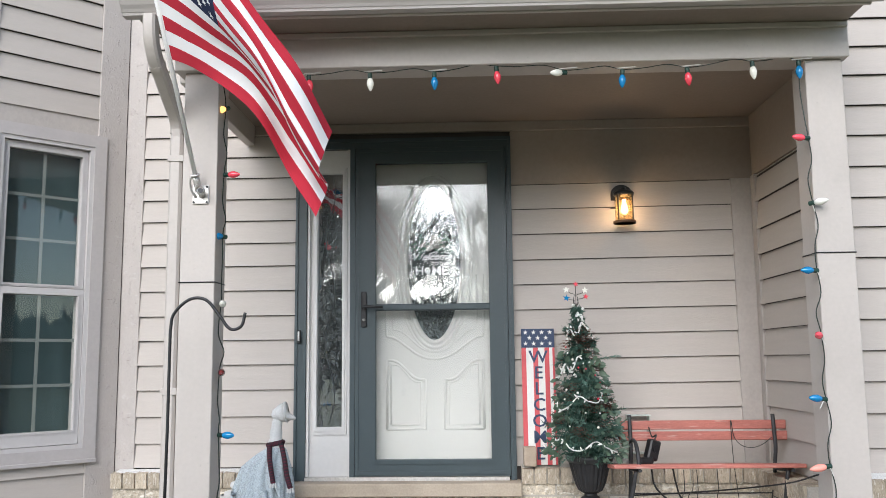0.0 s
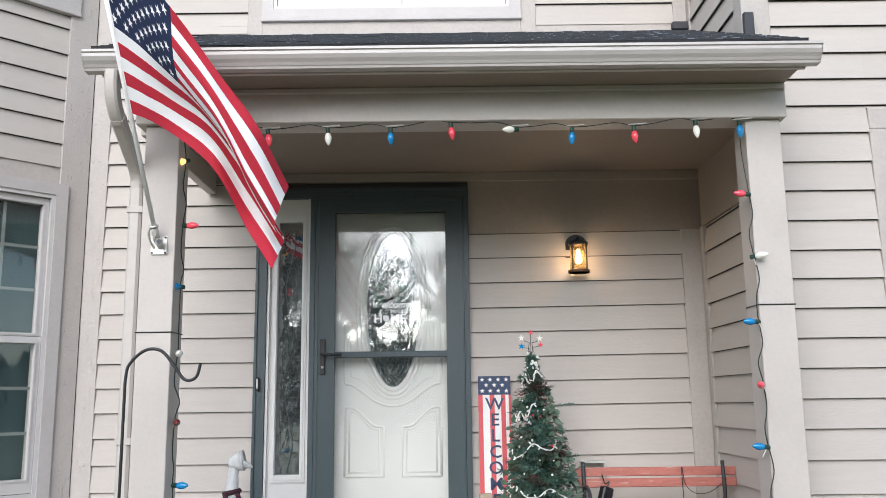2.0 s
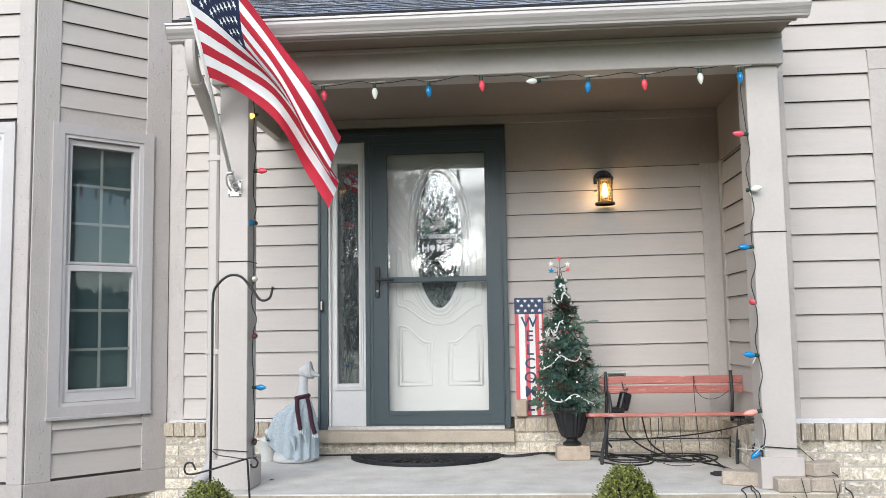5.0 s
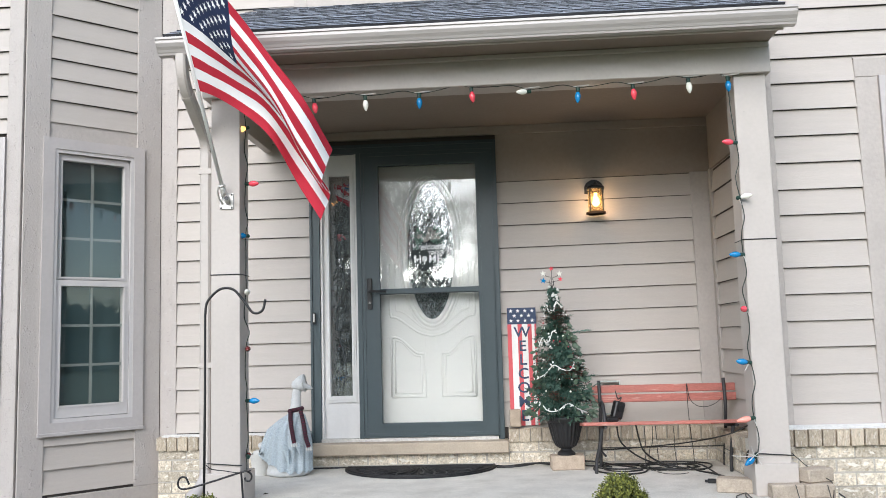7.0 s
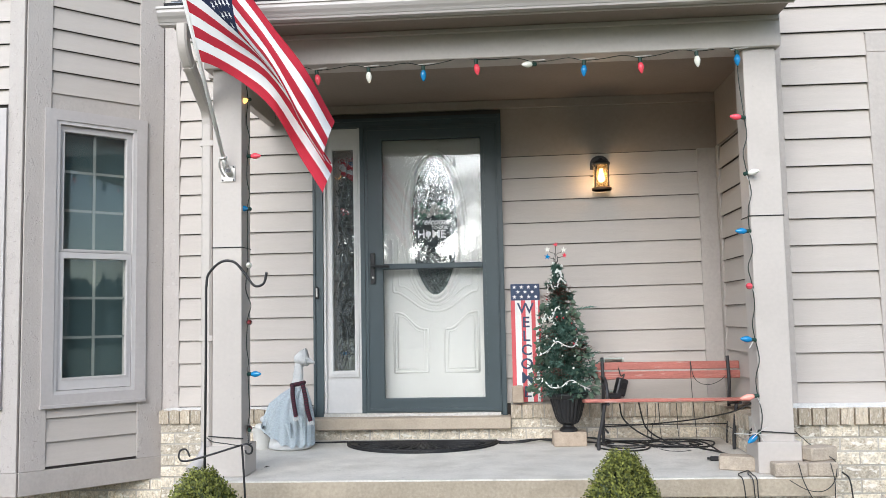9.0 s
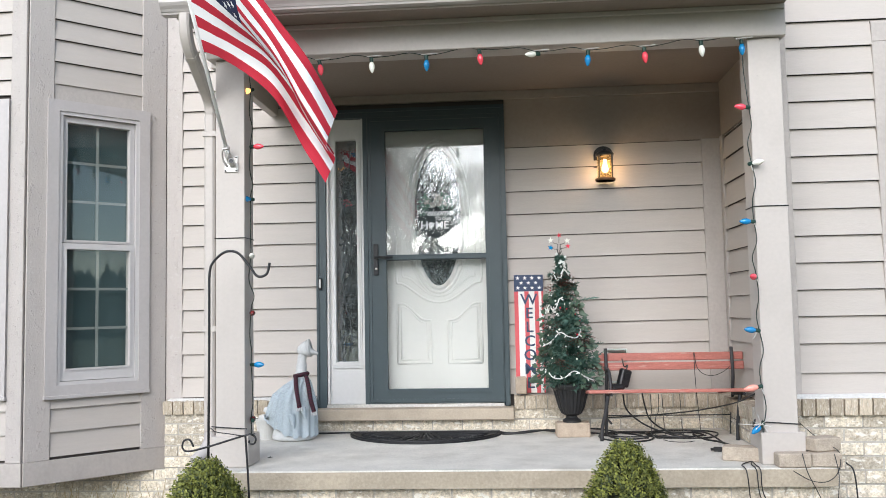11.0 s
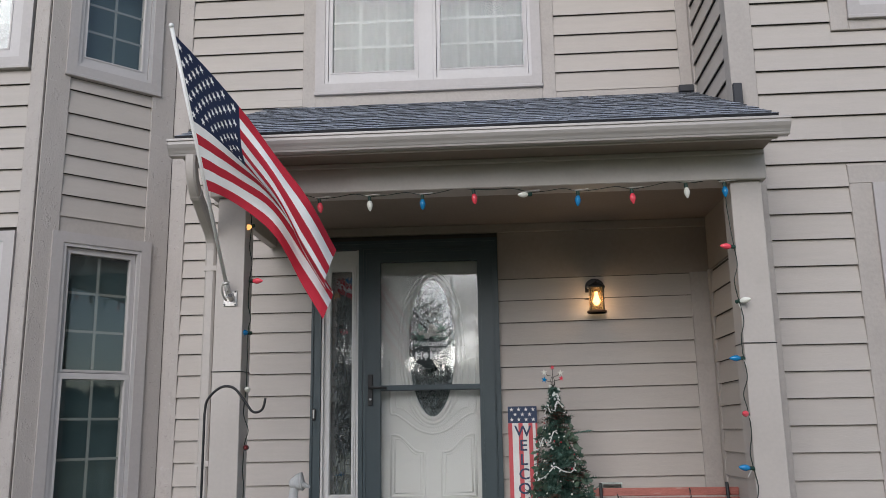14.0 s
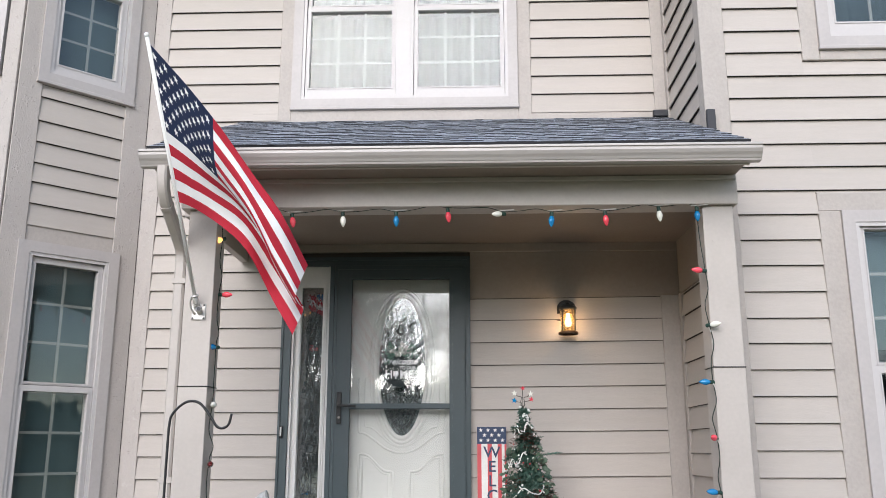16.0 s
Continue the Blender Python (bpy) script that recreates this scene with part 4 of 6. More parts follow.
for a, b, r in ((OA + 0.012, OB + 0.012, 0.017), (OA + 0.045, OB + 0.045, 0.012), (OA + 0.068, OB + 0.068, 0.007)):
    o = oval(a, b)
    part("oval_moulding", ridge(o + [o[0]], r), M_LEAF, leaf, smooth=True)
bm = bmesh.new()
ring = [bm.verts.new((x, DY + 0.012, z)) for x, z in oval(OA, OB)]
bm.faces.new(ring)
thicken(bm, (0, 0.006, 0))
part("oval_pane", bm, M_ETCH, leaf, "bevelled etched oval glass").visible_shadow = False
bm = bmesh.new()
o = oval(OA * 0.80, OB * 0.88)
tube(bm, [(x, DY + 0.006, z) for x, z in o + [o[0]]], 0.0035, 5)
for k in range(10):
    an = 2 * math.pi * k / 10
    c = Vector((OX + 0.085 * math.cos(an), DY + 0.006, OZ + 0.30 * math.sin(an)))
    tube(bm, curve([c + Vector((0.035 * math.cos(an + q * 1.1), 0, 0.07 * math.sin(an + q * 1.1))) for q in range(5)], 4), 0.0028, 4)
for f in (0.92, 0.76, 0.58, 0.40):
    tube(bm, [(OX + OA * 0.80 * f * math.cos(a), DY + 0.006, OZ - 0.02 + OB * (0.93 - 0.10 * (1 - f)) * math.sin(a) * (0.55 + 0.45 * f)) for a in [math.pi * (1.12 + 0.76 * k / 16) for k in range(17)]], 0.0028, 4)
part("leaded_scroll", bm, M_CAME, leaf, "grey leaded scrollwork in the glass")
# lower panels with swept tops
for s in (-1, 1):
    for off, r in ((0, 0.011), (0.026, 0.007)):
        xi, xo = OX + s * (0.062 + off), OX + s * (0.302 - off)
        zb, zi, zo = 0.44 + off, 0.745 - off * 0.6, 0.865 - off
        top = [(xo + (xi - xo) * k / 14, zo + (zi - zo) * (0.5 - 0.5 * math.cos(math.pi * min(1, max(0, (k / 14 - 0.12) / 0.76))))) for k in range(15)]
        pts = [(xo, zb)] + top + [(xi, zb), (xo, zb)]
        part("panel_moulding", ridge(pts, r), M_LEAF, leaf, smooth=True)
    bm = bmesh.new()
    xi, xo = OX + s * 0.100, OX + s * 0.262
    vs = [bm.verts.new((x, DY - 0.004, z)) for x, z in [(xo, 0.485), (xo, 0.815), (OX + s * 0.200, 0.775), (OX + s * 0.150, 0.715), (xi, 0.705), (xi, 0.485)]]
    f = bm.faces.new(vs)
    thicken(bm, (0, 0.006, 0))
    part("raised_panel", bm, M_LEAF, leaf)
SWEEP = [(0.308, 1.40), (0.308, 1.15), (0.307, 1.06), (0.300, 1.015), (0.272, 1.010), (0.235, 0.992), (0.170, 0.945), (0.112, 0.903), (0.055, 0.880), (0.0, 0.872)]
for lift, inset, r in ((0, 0, 0.010), (0.043, 0.042, 0.007)):
    side = [(x - inset * min(1, x / 0.25), z + lift * (z < 1.1)) for x, z in SWEEP]
    path = [(OX + x, z) for x, z in side] + [(OX - x, z) for x, z in side[-2::-1]]
    part("panel_moulding", ridge([(p.x, p.y) for p in curve([(x, z, 0) for x, z in path], 4)], r), M_LEAF, leaf, smooth=True)
# storm door
storm = part("storm_door", pierced(bmesh.new(), 0.380, 1.325, -0.068, -0.036, 0.17, 2.203, [(0.508, 1.212, 0.269, 1.172), (0.508, 1.212, 1.212, 2.102)]), M_GREEN, door, "dark green full view storm door")
bm = pierced(bmesh.new(), 0.484, 1.236, -0.077, -0.069, 0.243, 2.128, [(0.506, 1.214, 0.267, 2.104)])
part("glazing_bead", bm, M_GREEN, storm)
bm = pierced(bmesh.new(), 0.388, 1.317, -0.074, -0.069, 0.18, 2.195, [(0.402, 1.303, 0.20, 2.175)])
part("edge_bead", bm, M_GREEN, storm)
part("storm_pane", boxed(0.504, 1.216, -0.054, -0.050, 0.265, 1.176), M_STORM, storm).visible_shadow = False
part("storm_pane", boxed(0.504, 1.216, -0.058, -0.054, 1.208, 2.106), M_STORM, storm).visible_shadow = False
part("mid_rail", boxed(0.505, 1.215, -0.078, -0.062, 1.174, 1.21, None, 0.004), M_GREEN, storm)
bm = boxed(0.418, 0.452, -0.086, -0.0745, 1.07, 1.29, None, 0.004)
latch = part("latch_plate", bm, M_BLACK, storm, "black latch plate")
bm = bmesh.new()
tube(bm, [(0.437, -0.085, 1.195), (0.437, -0.125, 1.195), (0.45, -0.13, 1.195), (0.56, -0.13, 1.19)], 0.009, 8)
part("lever", bm, M_BLACK, latch, "black lever handle", smooth=True)
bm = bmesh.new()
tube(bm, [(0.437, -0.084, 1.115), (0.437, -0.094, 1.115)], 0.009, 12)
part("keyhole", bm, M_STEEL, latch, smooth=True)
bm = boxed(0.018, 0.044, -0.084, -0.0725, 0.975, 1.06, None, 0.006)
bell = part("doorbell", bm, M_BLACK, door, "narrow black doorbell button")
part("button", boxed(0.025, 0.037, -0.088, -0.0842, 0.99, 1.05, None, 0.002), M_PLASTIC, bell)
# hanging plaque
plaque = thing("welcome_plaque", "round dark door plaque with white greeting letters and a bow", "sign")
PX, PZ, PY = 0.858, 1.455, -0.034
bm = bmesh.new()
tube(bm, [(PX, PY, PZ), (PX, PY - 0.005, PZ)], 0.125, 40)
part("disc", bm, mat("slate_paint", (0.035, 0.045, 0.048), 0.8, var=0.35, scale=26), plaque)
for w, size, x, z, sh, bo in (("Welcome", 0.062, PX - 0.002, PZ + 0.052, 0.35, 0.0008), ("TO OUR", 0.03, PX + 0.055, PZ + 0.008, 0, 0.0006), ("H", 0.078, PX - 0.078, PZ - 0.038, 0, 0.001), ("ME", 0.078, PX + 0.048, PZ - 0.038, 0, 0.001)):
    part("lettering", text_mesh(w, size, Matrix.Translation((x, PY - 0.0065, z)) @ UPRIGHT, 0.001, sh, 1.0, bo), M_STAR, plaque, "white lettering")
bm = bmesh.new()
tube(bm, [(PX - 0.028, PY - 0.006, PZ - 0.034), (PX - 0.028, PY - 0.009, PZ - 0.034)], 0.02, 14)
box(bm, PX - 0.032, PX - 0.024, PY - 0.009, PY - 0.006, PZ - 0.07, PZ - 0.042)
part("tree_emblem", bm, M_STAR, plaque)
bm = bmesh.new()
rng = random.Random(8)
for k in range(18):
    an, q = rng.uniform(0, 6.28), rng.uniform(0.02, 0.07)
    c = Vector((PX + q * math.cos(an) * 1.2, PY - 0.008 - 0.006 * rng.random(), PZ + 0.125 + q * math.sin(an) * 0.7))
    lathe(bm, [(0.002, -0.02), (0.014, -0.008), (0.016, 0.006), (0.003, 0.02)], 6, c, 1, 0.35)
part("bow", bm, mat("burlap_bow", (0.30, 0.29, 0.27), 0.9, var=0.5, scale=40), plaque)
for s in (-1, 1):
    bm = bmesh.new()
    for k in range(60):
        an, q = rng.uniform(-0.9, 1.2), rng.uniform(0.03, 0.12)
        c = Vector((PX + s * q * math.cos(an), PY - 0.006 - 0.012 * rng.random(), PZ + 0.105 + q * math.sin(an) * 0.8))
        d = Vector((s * rng.uniform(-0.2, 1), rng.uniform(-0.3, 0.1), rng.uniform(-0.6, 1))).normalized() * 0.022
        w = d.cross(Vector((0, 1, 0))).normalized() * 0.006
        bm.faces.new([bm.verts.new(v) for v in (c, c + d * 0.5 + w, c + d, c + d * 0.5 - w)])
    part("greenery", bm, M_NEEDLE_L, plaque, "green artificial sprig")

# ---- wall lantern ----
lan = thing("wall_lantern", "black wall lantern with a lit warm bulb", "lamp")
LX, LY = 2.056, -0.105
bm = bmesh.new()
pts = [(LX - 0.068, 1.86)] + [(LX + 0.068 * math.cos(math.pi - math.pi * k / 12), 1.890 + 0.060 * math.sin(math.pi * k / 12)) for k in range(13)] + [(LX + 0.068, 1.80), (LX - 0.068, 1.80)]
f = bm.faces.new([bm.verts.new((x, -0.018, z)) for x, z in pts])
thicken(bm, (0, 0.017, 0))
part("back_plate", bm, M_BLACK, lan)
bm = bmesh.new()
lathe(bm, [(0.062, 1.865), (0.064, 1.88), (0.05, 1.892), (0.02, 1.90), (0.012, 1.915), (0.004, 1.918)], 24, (LX, LY, 0))
part("cap", bm, M_BLACK, lan, smooth=True)
bm = bmesh.new()
prof = [(0.066, 1.688), (0.070, 1.692), (0.070, 1.704), (0.064, 1.708), (0.055, 1.708), (0.055, 1.688)]
lathe(bm, prof + [prof[0]], 24, (LX, LY, 0))
# The ring's lighter brown has the bulb's light painted into it.
part("base_ring", bm, M_LIT_RING, lan, "brown bronze ring under the glass")
for k in range(4):
    an = math.pi / 4 + k * math.pi / 2
    bm = bmesh.new()
    tube(bm, [(LX + 0.062 * math.cos(an), LY + 0.062 * math.sin(an), 1.70), (LX + 0.062 * math.cos(an), LY + 0.062 * math.sin(an), 1.872)], 0.005, 6)
    part("rib", bm, M_BLACK, lan)
part("arm", boxed(LX - 0.012, LX + 0.012, -0.05, -0.018, 1.872, 1.892), M_BLACK, lan)
bm = bmesh.new()
prof = [(0.054, 1.70), (0.054, 1.87), (0.051, 1.87), (0.051, 1.70)]
lathe(bm, prof + [prof[0]], 28, (LX, LY, 0))
part("glass_cylinder", bm, M_LAMPGLASS, lan, smooth=True).visible_shadow = False
bm = bmesh.new()
lathe(bm, [(0.010, 1.735), (0.021, 1.75), (0.024, 1.77), (0.018, 1.80), (0.012, 1.82), (0.012, 1.84)], 16, (LX, LY, 0))
part("bulb", bm, M_FILAMENT, lan, "glowing warm bulb", smooth=True)
lp = bpy.data.lights.new("lantern_light", "POINT")
lp.energy, lp.color, lp.shadow_soft_size = 1.8, (1.0, 0.70, 0.40), 0.042
new("lantern_light", lp).location = (LX, LY - 0.004, 1.765)

# ---- things on the porch ----
# bench
bench = thing("bench", "small bench with worn red wooden slats and black iron ends", "bench")


def slat(x0, x1, y0, y1, z0, z1, m=None):
    part("slat", boxed(x0, x1, y0, y1, z0, z1, m, 0.004), M_SLAT, bench)


tilt = Matrix.Translation((0, -0.70, 0.296)) @ Matrix.Rotation(radians(-5.5), 4, "X")
for k in range(4):
    y = 0.001 + k * 0.066
    slat(1.845, 2.85, y, y + 0.05, -0.012, 0.010, tilt)
for z0, z1, y in ((0.402, 0.452, -0.405), (0.462, 0.512, -0.392)):
    slat(1.925, 2.862, y, y + 0.02, z0, z1)
for x in (1.985, 2.785):
    bm = bmesh.new()
    tube(bm, curve([(x - (0.06 if x < 2 else 0.03), -0.60, FLOOR), (x - (0.055 if x < 2 else 0.03), -0.605, 0.06), (x - (0.035 if x < 2 else 0.027), -0.635, 0.16), (x - 0.02, -0.655, 0.266)], 5), 0.011, 6)
    part("front_leg", bm, M_IRON, bench, smooth=True)
    bm = bmesh.new()
    tube(bm, curve([(x, -0.32, FLOOR), (x, -0.34, 0.07), (x, -0.385, 0.18), (x, -0.40, 0.27), (x, -0.425, 0.36), (x, -0.418, 0.45), (x, -0.405, 0.545)], 5), 0.011, 6)
    part("back_leg", bm, M_IRON, bench, smooth=True)
    bm = bmesh.new()
    tube(bm, [(x, -0.68, 0.272), (x, -0.40, 0.245)], 0.010, 6)
    part("seat_rail", bm, M_IRON, bench)
    bm = bmesh.new()
    tube(bm, [(x, -0.615, 0.09), (x, -0.345, 0.09)], 0.007, 6)
    part("stretcher", bm, M_IRON, bench)
    bm = bmesh.new()
    tube(bm, curve([(x, -0.42, 0.40), (x, -0.50, 0.415), (x, -0.58, 0.40), (x, -0.635, 0.34), (x, -0.64, 0.27)], 5), 0.011, 6)
    part("armrest", bm, M_IRON, bench, smooth=True) if x < 2 else bm.free()
bm = bmesh.new()
tube(bm, [(1.985, -0.345, 0.105), (2.785, -0.345, 0.105)], 0.004, 6)
part("tie_rod", bm, M_IRON, bench)

# timer box on the bench, leaning
timer = thing("outdoor_timer", "black plastic outdoor plug timer lying on the bench", "timer")
mt = pose(2.065, -0.52, 0.291, 0, 18, 25)
part("case", boxed(-0.035, 0.035, -0.025, 0.025, 0.02, 0.13, mt, 0.008), M_BLACK, timer)
bm = bmesh.new()
tube(bm, [mt @ Vector((0.002, -0.025, 0.085)), mt @ Vector((0.002, -0.033, 0.085))], 0.021, 18)
part("dial", bm, M_RUBBER, timer)
part("plug", boxed(-0.05, 0.03, -0.03, 0.03, 0.001, 0.035, pose(2.05, -0.53, 0.291, 0, 0, 15), 0.008), M_BLACK, timer)
bm = bmesh.new()
tube(bm, curve([mt @ Vector((0, 0, 0.13)), mt @ Vector((0.004, 0, 0.16)), (2.095, -0.47, 0.43), (2.085, -0.44, 0.48)], 5), 0.004, 6)
part("strap", bm, M_CORD, timer)

# clear tub on the brick ledge
tub = thing("clear_tub", "small clear greenish plastic tub on the brick ledge behind the bench", "tub")
M_TUB = mat("cloudy_plastic", (0.50, 0.56, 0.52), 0.3, bump=0.05)
part("wall", pierced(bmesh.new(), 2.03, 2.16, -0.115, -0.035, 0.30, 0.52, [(2.034, 2.156, 0.304, 0.53)]), M_TUB, tub)
part("rim", boxed(2.026, 2.164, -0.119, -0.031, 0.520, 0.526), M_TUB, tub)

# doormat
mat_thing = thing("doormat", "half round black rubber doormat with moulded scrolls", "doormat")
MX, MY, MA, MB = 0.785, -0.215, 0.515, 0.47


def half(a, b, z, n=40):
    return [(MX + a * math.cos(math.pi + math.pi * k / n), MY + b * math.sin(math.pi + math.pi * k / n), z) for k in range(n + 1)]


bm = bmesh.new()
f = bm.faces.new([bm.verts.new(p) for p in half(MA, MB, FLOOR + 0.012)])
thicken(bm, (0, 0, -0.011))
part("base", bm, M_RUBBER, mat_thing)
bm = bmesh.new()
tube(bm, half(MA - 0.02, MB - 0.02, FLOOR + 0.013), 0.008, 6)
tube(bm, [(MX - MA + 0.02, MY - 0.012, FLOOR + 0.013), (MX + MA - 0.02, MY - 0.012, FLOOR + 0.013)], 0.008, 6)
part("rim", bm, M_RUBBER, mat_thing)
rng = random.Random(2)
for k in range(-6, 7):
    a = math.radians(270 + k * 13)
    base = Vector((MX, MY - 0.05, FLOOR + 0.014))
    d = Vector((math.cos(a) * MA, math.sin(a) * MB, 0))
    s = Vector((-d.y, d.x, 0)).normalized()
    for q in (-1, 1):
        bm = bmesh.new()
        tube(bm, curve([base + d * 0.12, base + d * 0.35 + s * 0.03 * q, base + d * 0.6 + s * 0.05 * q, base + d * 0.82 + s * 0.02 * q, base + d * 0.78 - s * 0.01 * q], 4), 0.009, 5)
        part("scroll", bm, M_RUBBER, mat_thing, smooth=True)

# goose statue, its dress and scarf
GX, GY, GZ = -0.055, -0.43, FLOOR
bm = bmesh.new()
lathe(bm, [(0.115, 0.0), (0.145, 0.012), (0.14, 0.04), (0.128, 0.08), (0.128, 0.15), (0.122, 0.23), (0.10, 0.30), (0.062, 0.35), (0.02, 0.37)], 24, (GX - 0.02, GY, GZ), 1.0, 0.85)
tube(bm, curve([(GX + 0.03, GY, GZ + 0.30), (GX + 0.032, GY, GZ + 0.40), (GX + 0.035, GY, GZ + 0.48), (GX + 0.04, GY, GZ + 0.54), (GX + 0.055, GY, GZ + 0.58)], 5), [0.055] * 4 + [0.043] * 4 + [0.035] * 4 + [0.03] * 4 + [0.029] * 4 + [0.03], 14)
lathe(bm, [(0.004, -0.042), (0.028, -0.036), (0.042, -0.018), (0.046, 0.002), (0.04, 0.022), (0.024, 0.036), (0.004, 0.041)], 16, (GX + 0.055, GY, GZ + 0.588), 1.1, 0.9)
tube(bm, [(GX + 0.075, GY, GZ + 0.585), (GX + 0.108, GY, GZ + 0.576), (GX + 0.134, GY, GZ + 0.566), (GX + 0.146, GY, GZ + 0.561)], [0.034, 0.028, 0.018, 0.008], 12, 0.7)
tube(bm, [(GX + 0.034, GY, GZ + 0.585), (GX + 0.06, GY - 0.002, GZ + 0.592), (GX + 0.092, GY - 0.006, GZ + 0.600)], [0.036, 0.050, 0.058], 9)
tube(bm, [(GX + 0.088, GY - 0.006, GZ + 0.600), (GX + 0.096, GY - 0.006, GZ + 0.601)], [0.060, 0.061], 9)
tube(bm, [(GX - 0.14, GY, GZ + 0.18), (GX - 0.19, GY, GZ + 0.19), (GX - 0.22, GY, GZ + 0.20)], [0.05, 0.035, 0.012], 12)
tagged(part("goose_statue", bm, M_STATUE, None, smooth=True), "white concrete goose statue wearing a dress and scarf", "statue")
bm = bmesh.new()
NP = 96
prev = None
rows = [(0.044, 0.405), (0.060, 0.392), (0.09, 0.36), (0.125, 0.30), (0.14, 0.22), (0.143, 0.14), (0.142, 0.07), (0.145, 0.03)]
for i, (r, z) in enumerate(rows):
    ring = []
    for k in range(NP):
        a = 2 * math.pi * k / NP
        w = 1 + (0.075 if i > 1 else 0.11) * math.sin(15 * a + 0.6 * math.sin(3 * a) + i * 0.12) * min(1, 0.5 + i * 0.1)
        ex = 0.055 if math.cos(a) < 0 and i > 2 else 0.0
        lift = 0.10 * max(0, -math.cos(a)) * (z < 0.1) + 0.012 * math.sin(15 * a) * (i == len(rows) - 1)
        ring.append(bm.verts.new((GX + 0.02 - (-0.012 if i < 2 else 0.01 if i < 3 else 0.03) + (r * w + ex * min(1, (i - 2) / 3)) * math.cos(a), GY + 0.92 * r * w * math.sin(a), GZ + z + lift)))
    if prev:
        for k in range(NP):
            bm.faces.new((prev[k], ring[k], ring[(k + 1) % NP], prev[(k + 1) % NP]))
    prev = ring
dress = tagged(part("goose_dress", bm, M_DRESS, None, smooth=True), "pale blue printed cotton dress worn by the goose statue", "dress")
bm = bmesh.new()
for q, (x, y, z, l) in enumerate(((GX + 0.075, GY - 0.135, GZ + 0.22, 0.07), (GX + 0.0, GY - 0.14, GZ + 0.18, 0.09))):
    tube(bm, [(x, y, z), (x + 0.012, y - 0.012, z - l * 0.5), (x + 0.02, y - 0.01, z - l)], [0.022, 0.014, 0.006], 8)
part("sash_end", bm, M_DRESS, dress)
scarf = thing("goose_scarf", "striped black and maroon knitted scarf on the goose statue", "scarf")


def scarf_run(pts, w, name):
    a = curve(pts, 20)
    for k in range(0, len(a) - 2, 2):
        bm = bmesh.new()
        tube(bm, [a[k], a[k + 1], a[k + 2]], w, 8)
        part(name, bm, M_SCARF_R if k % 4 else M_SCARF_D, scarf, smooth=True)


circle = [(GX + 0.033 + 0.042 * math.cos(t), GY + 0.042 * math.sin(t), GZ + 0.425 + 0.008 * math.cos(t)) for t in [2 * math.pi * k / 8 for k in range(9)]]
scarf_run(circle, 0.014, "neck_stripe")
tail_a = [(GX + 0.008, GY - 0.045, GZ + 0.42), (GX + 0.022, GY - 0.10, GZ + 0.36), (GX + 0.042, GY - 0.14, GZ + 0.29), (GX + 0.06, GY - 0.165, GZ + 0.225)]
tail_b = [(GX + 0.075, GY - 0.04, GZ + 0.42), (GX + 0.105, GY - 0.09, GZ + 0.34), (GX + 0.128, GY - 0.13, GZ + 0.26), (GX + 0.15, GY - 0.14, GZ + 0.195)]
scarf_run(tail_a, 0.0145, "scarf_stripe")
scarf_run(tail_b, 0.0145, "scarf_stripe")
for p in (tail_a[-1], tail_b[-1]):
    for dx in (-0.012, 0, 0.012):
        bm = bmesh.new()
        tube(bm, [(p[0] + dx, p[1], p[2] + 0.005), (p[0] + dx * 1.3 + 0.002, p[1] - 0.004, p[2] - 0.022)], [0.004, 0.008], 6)
        part("tassel", bm, M_STATUE, scarf, "white tassel")

bucket = thing("plastic_pot", "small white plastic pot beside the goose statue", "pot")
bm = bmesh.new()
prof = [(0.055, 0), (0.07, 0.12), (0.074, 0.12), (0.074, 0.138), (0.068, 0.138), (0.066, 0.11), (0.05, 0.10)]
lathe(bm, prof, 28, (-0.268, -0.40, FLOOR))
part("body", bm, M_PLASTIC, bucket, smooth=False)
bm = bmesh.new()
lathe(bm, [(0.045, 0.10), (0.055, 0.13), (0.05, 0.155), (0.02, 0.165), (0.003, 0.166)], 16, (-0.268, -0.40, FLOOR))
part("globe", bm, M_PLASTIC, bucket, "pale glass globe", smooth=True)

# welcome sign
sign = thing("welcome_sign", "tall wooden sign with stars, red and white stripes and navy letters", "sign")
SM = pose(1.505, -0.098, 0.236, -3.5, 0, 0)
SW, SH = 0.101, 0.815
part("backboard", boxed(-SW, SW, 0.0, 0.018, 0, SH, SM, 0.002), M_SIGN_W, sign)
part("star_field", boxed(-SW, SW, -0.003, -0.0005, SH - 0.115, SH, SM), M_SIGN_B, sign)
for k, (a, b) in enumerate(((-SW, -0.073), (-0.030, 0.0), (0.040, 0.068), (0.088, SW))):
    part("stripe", boxed(a, b, -0.002, -0.0005, 0, SH - 0.1155, SM), M_SIGN_R, sign, "red painted stripe")
bm = bmesh.new()
for r, (n, z) in enumerate(((4, SH - 0.022), (3, SH - 0.056), (4, SH - 0.091))):
    for k in range(n):
        star_mesh(bm, ((k - (n - 1) / 2) * 0.05, -0.0045, z), 0.0155, SM, 0.0012)
part("stars", bm, M_SIGN_W, sign, "white painted stars")
for k, ch in enumerate("WELCOME"):
    z = SH - 0.175 - k * 0.096
    part("letter", text_mesh(ch, 0.105, SM @ Matrix.Translation((0.0, -0.0035, z)) @ UPRIGHT @ Matrix.Diagonal((1.05, 1, 1, 1)), 0.001, 0, 1.0, 0.0012), M_SIGN_B, sign, "navy letter")


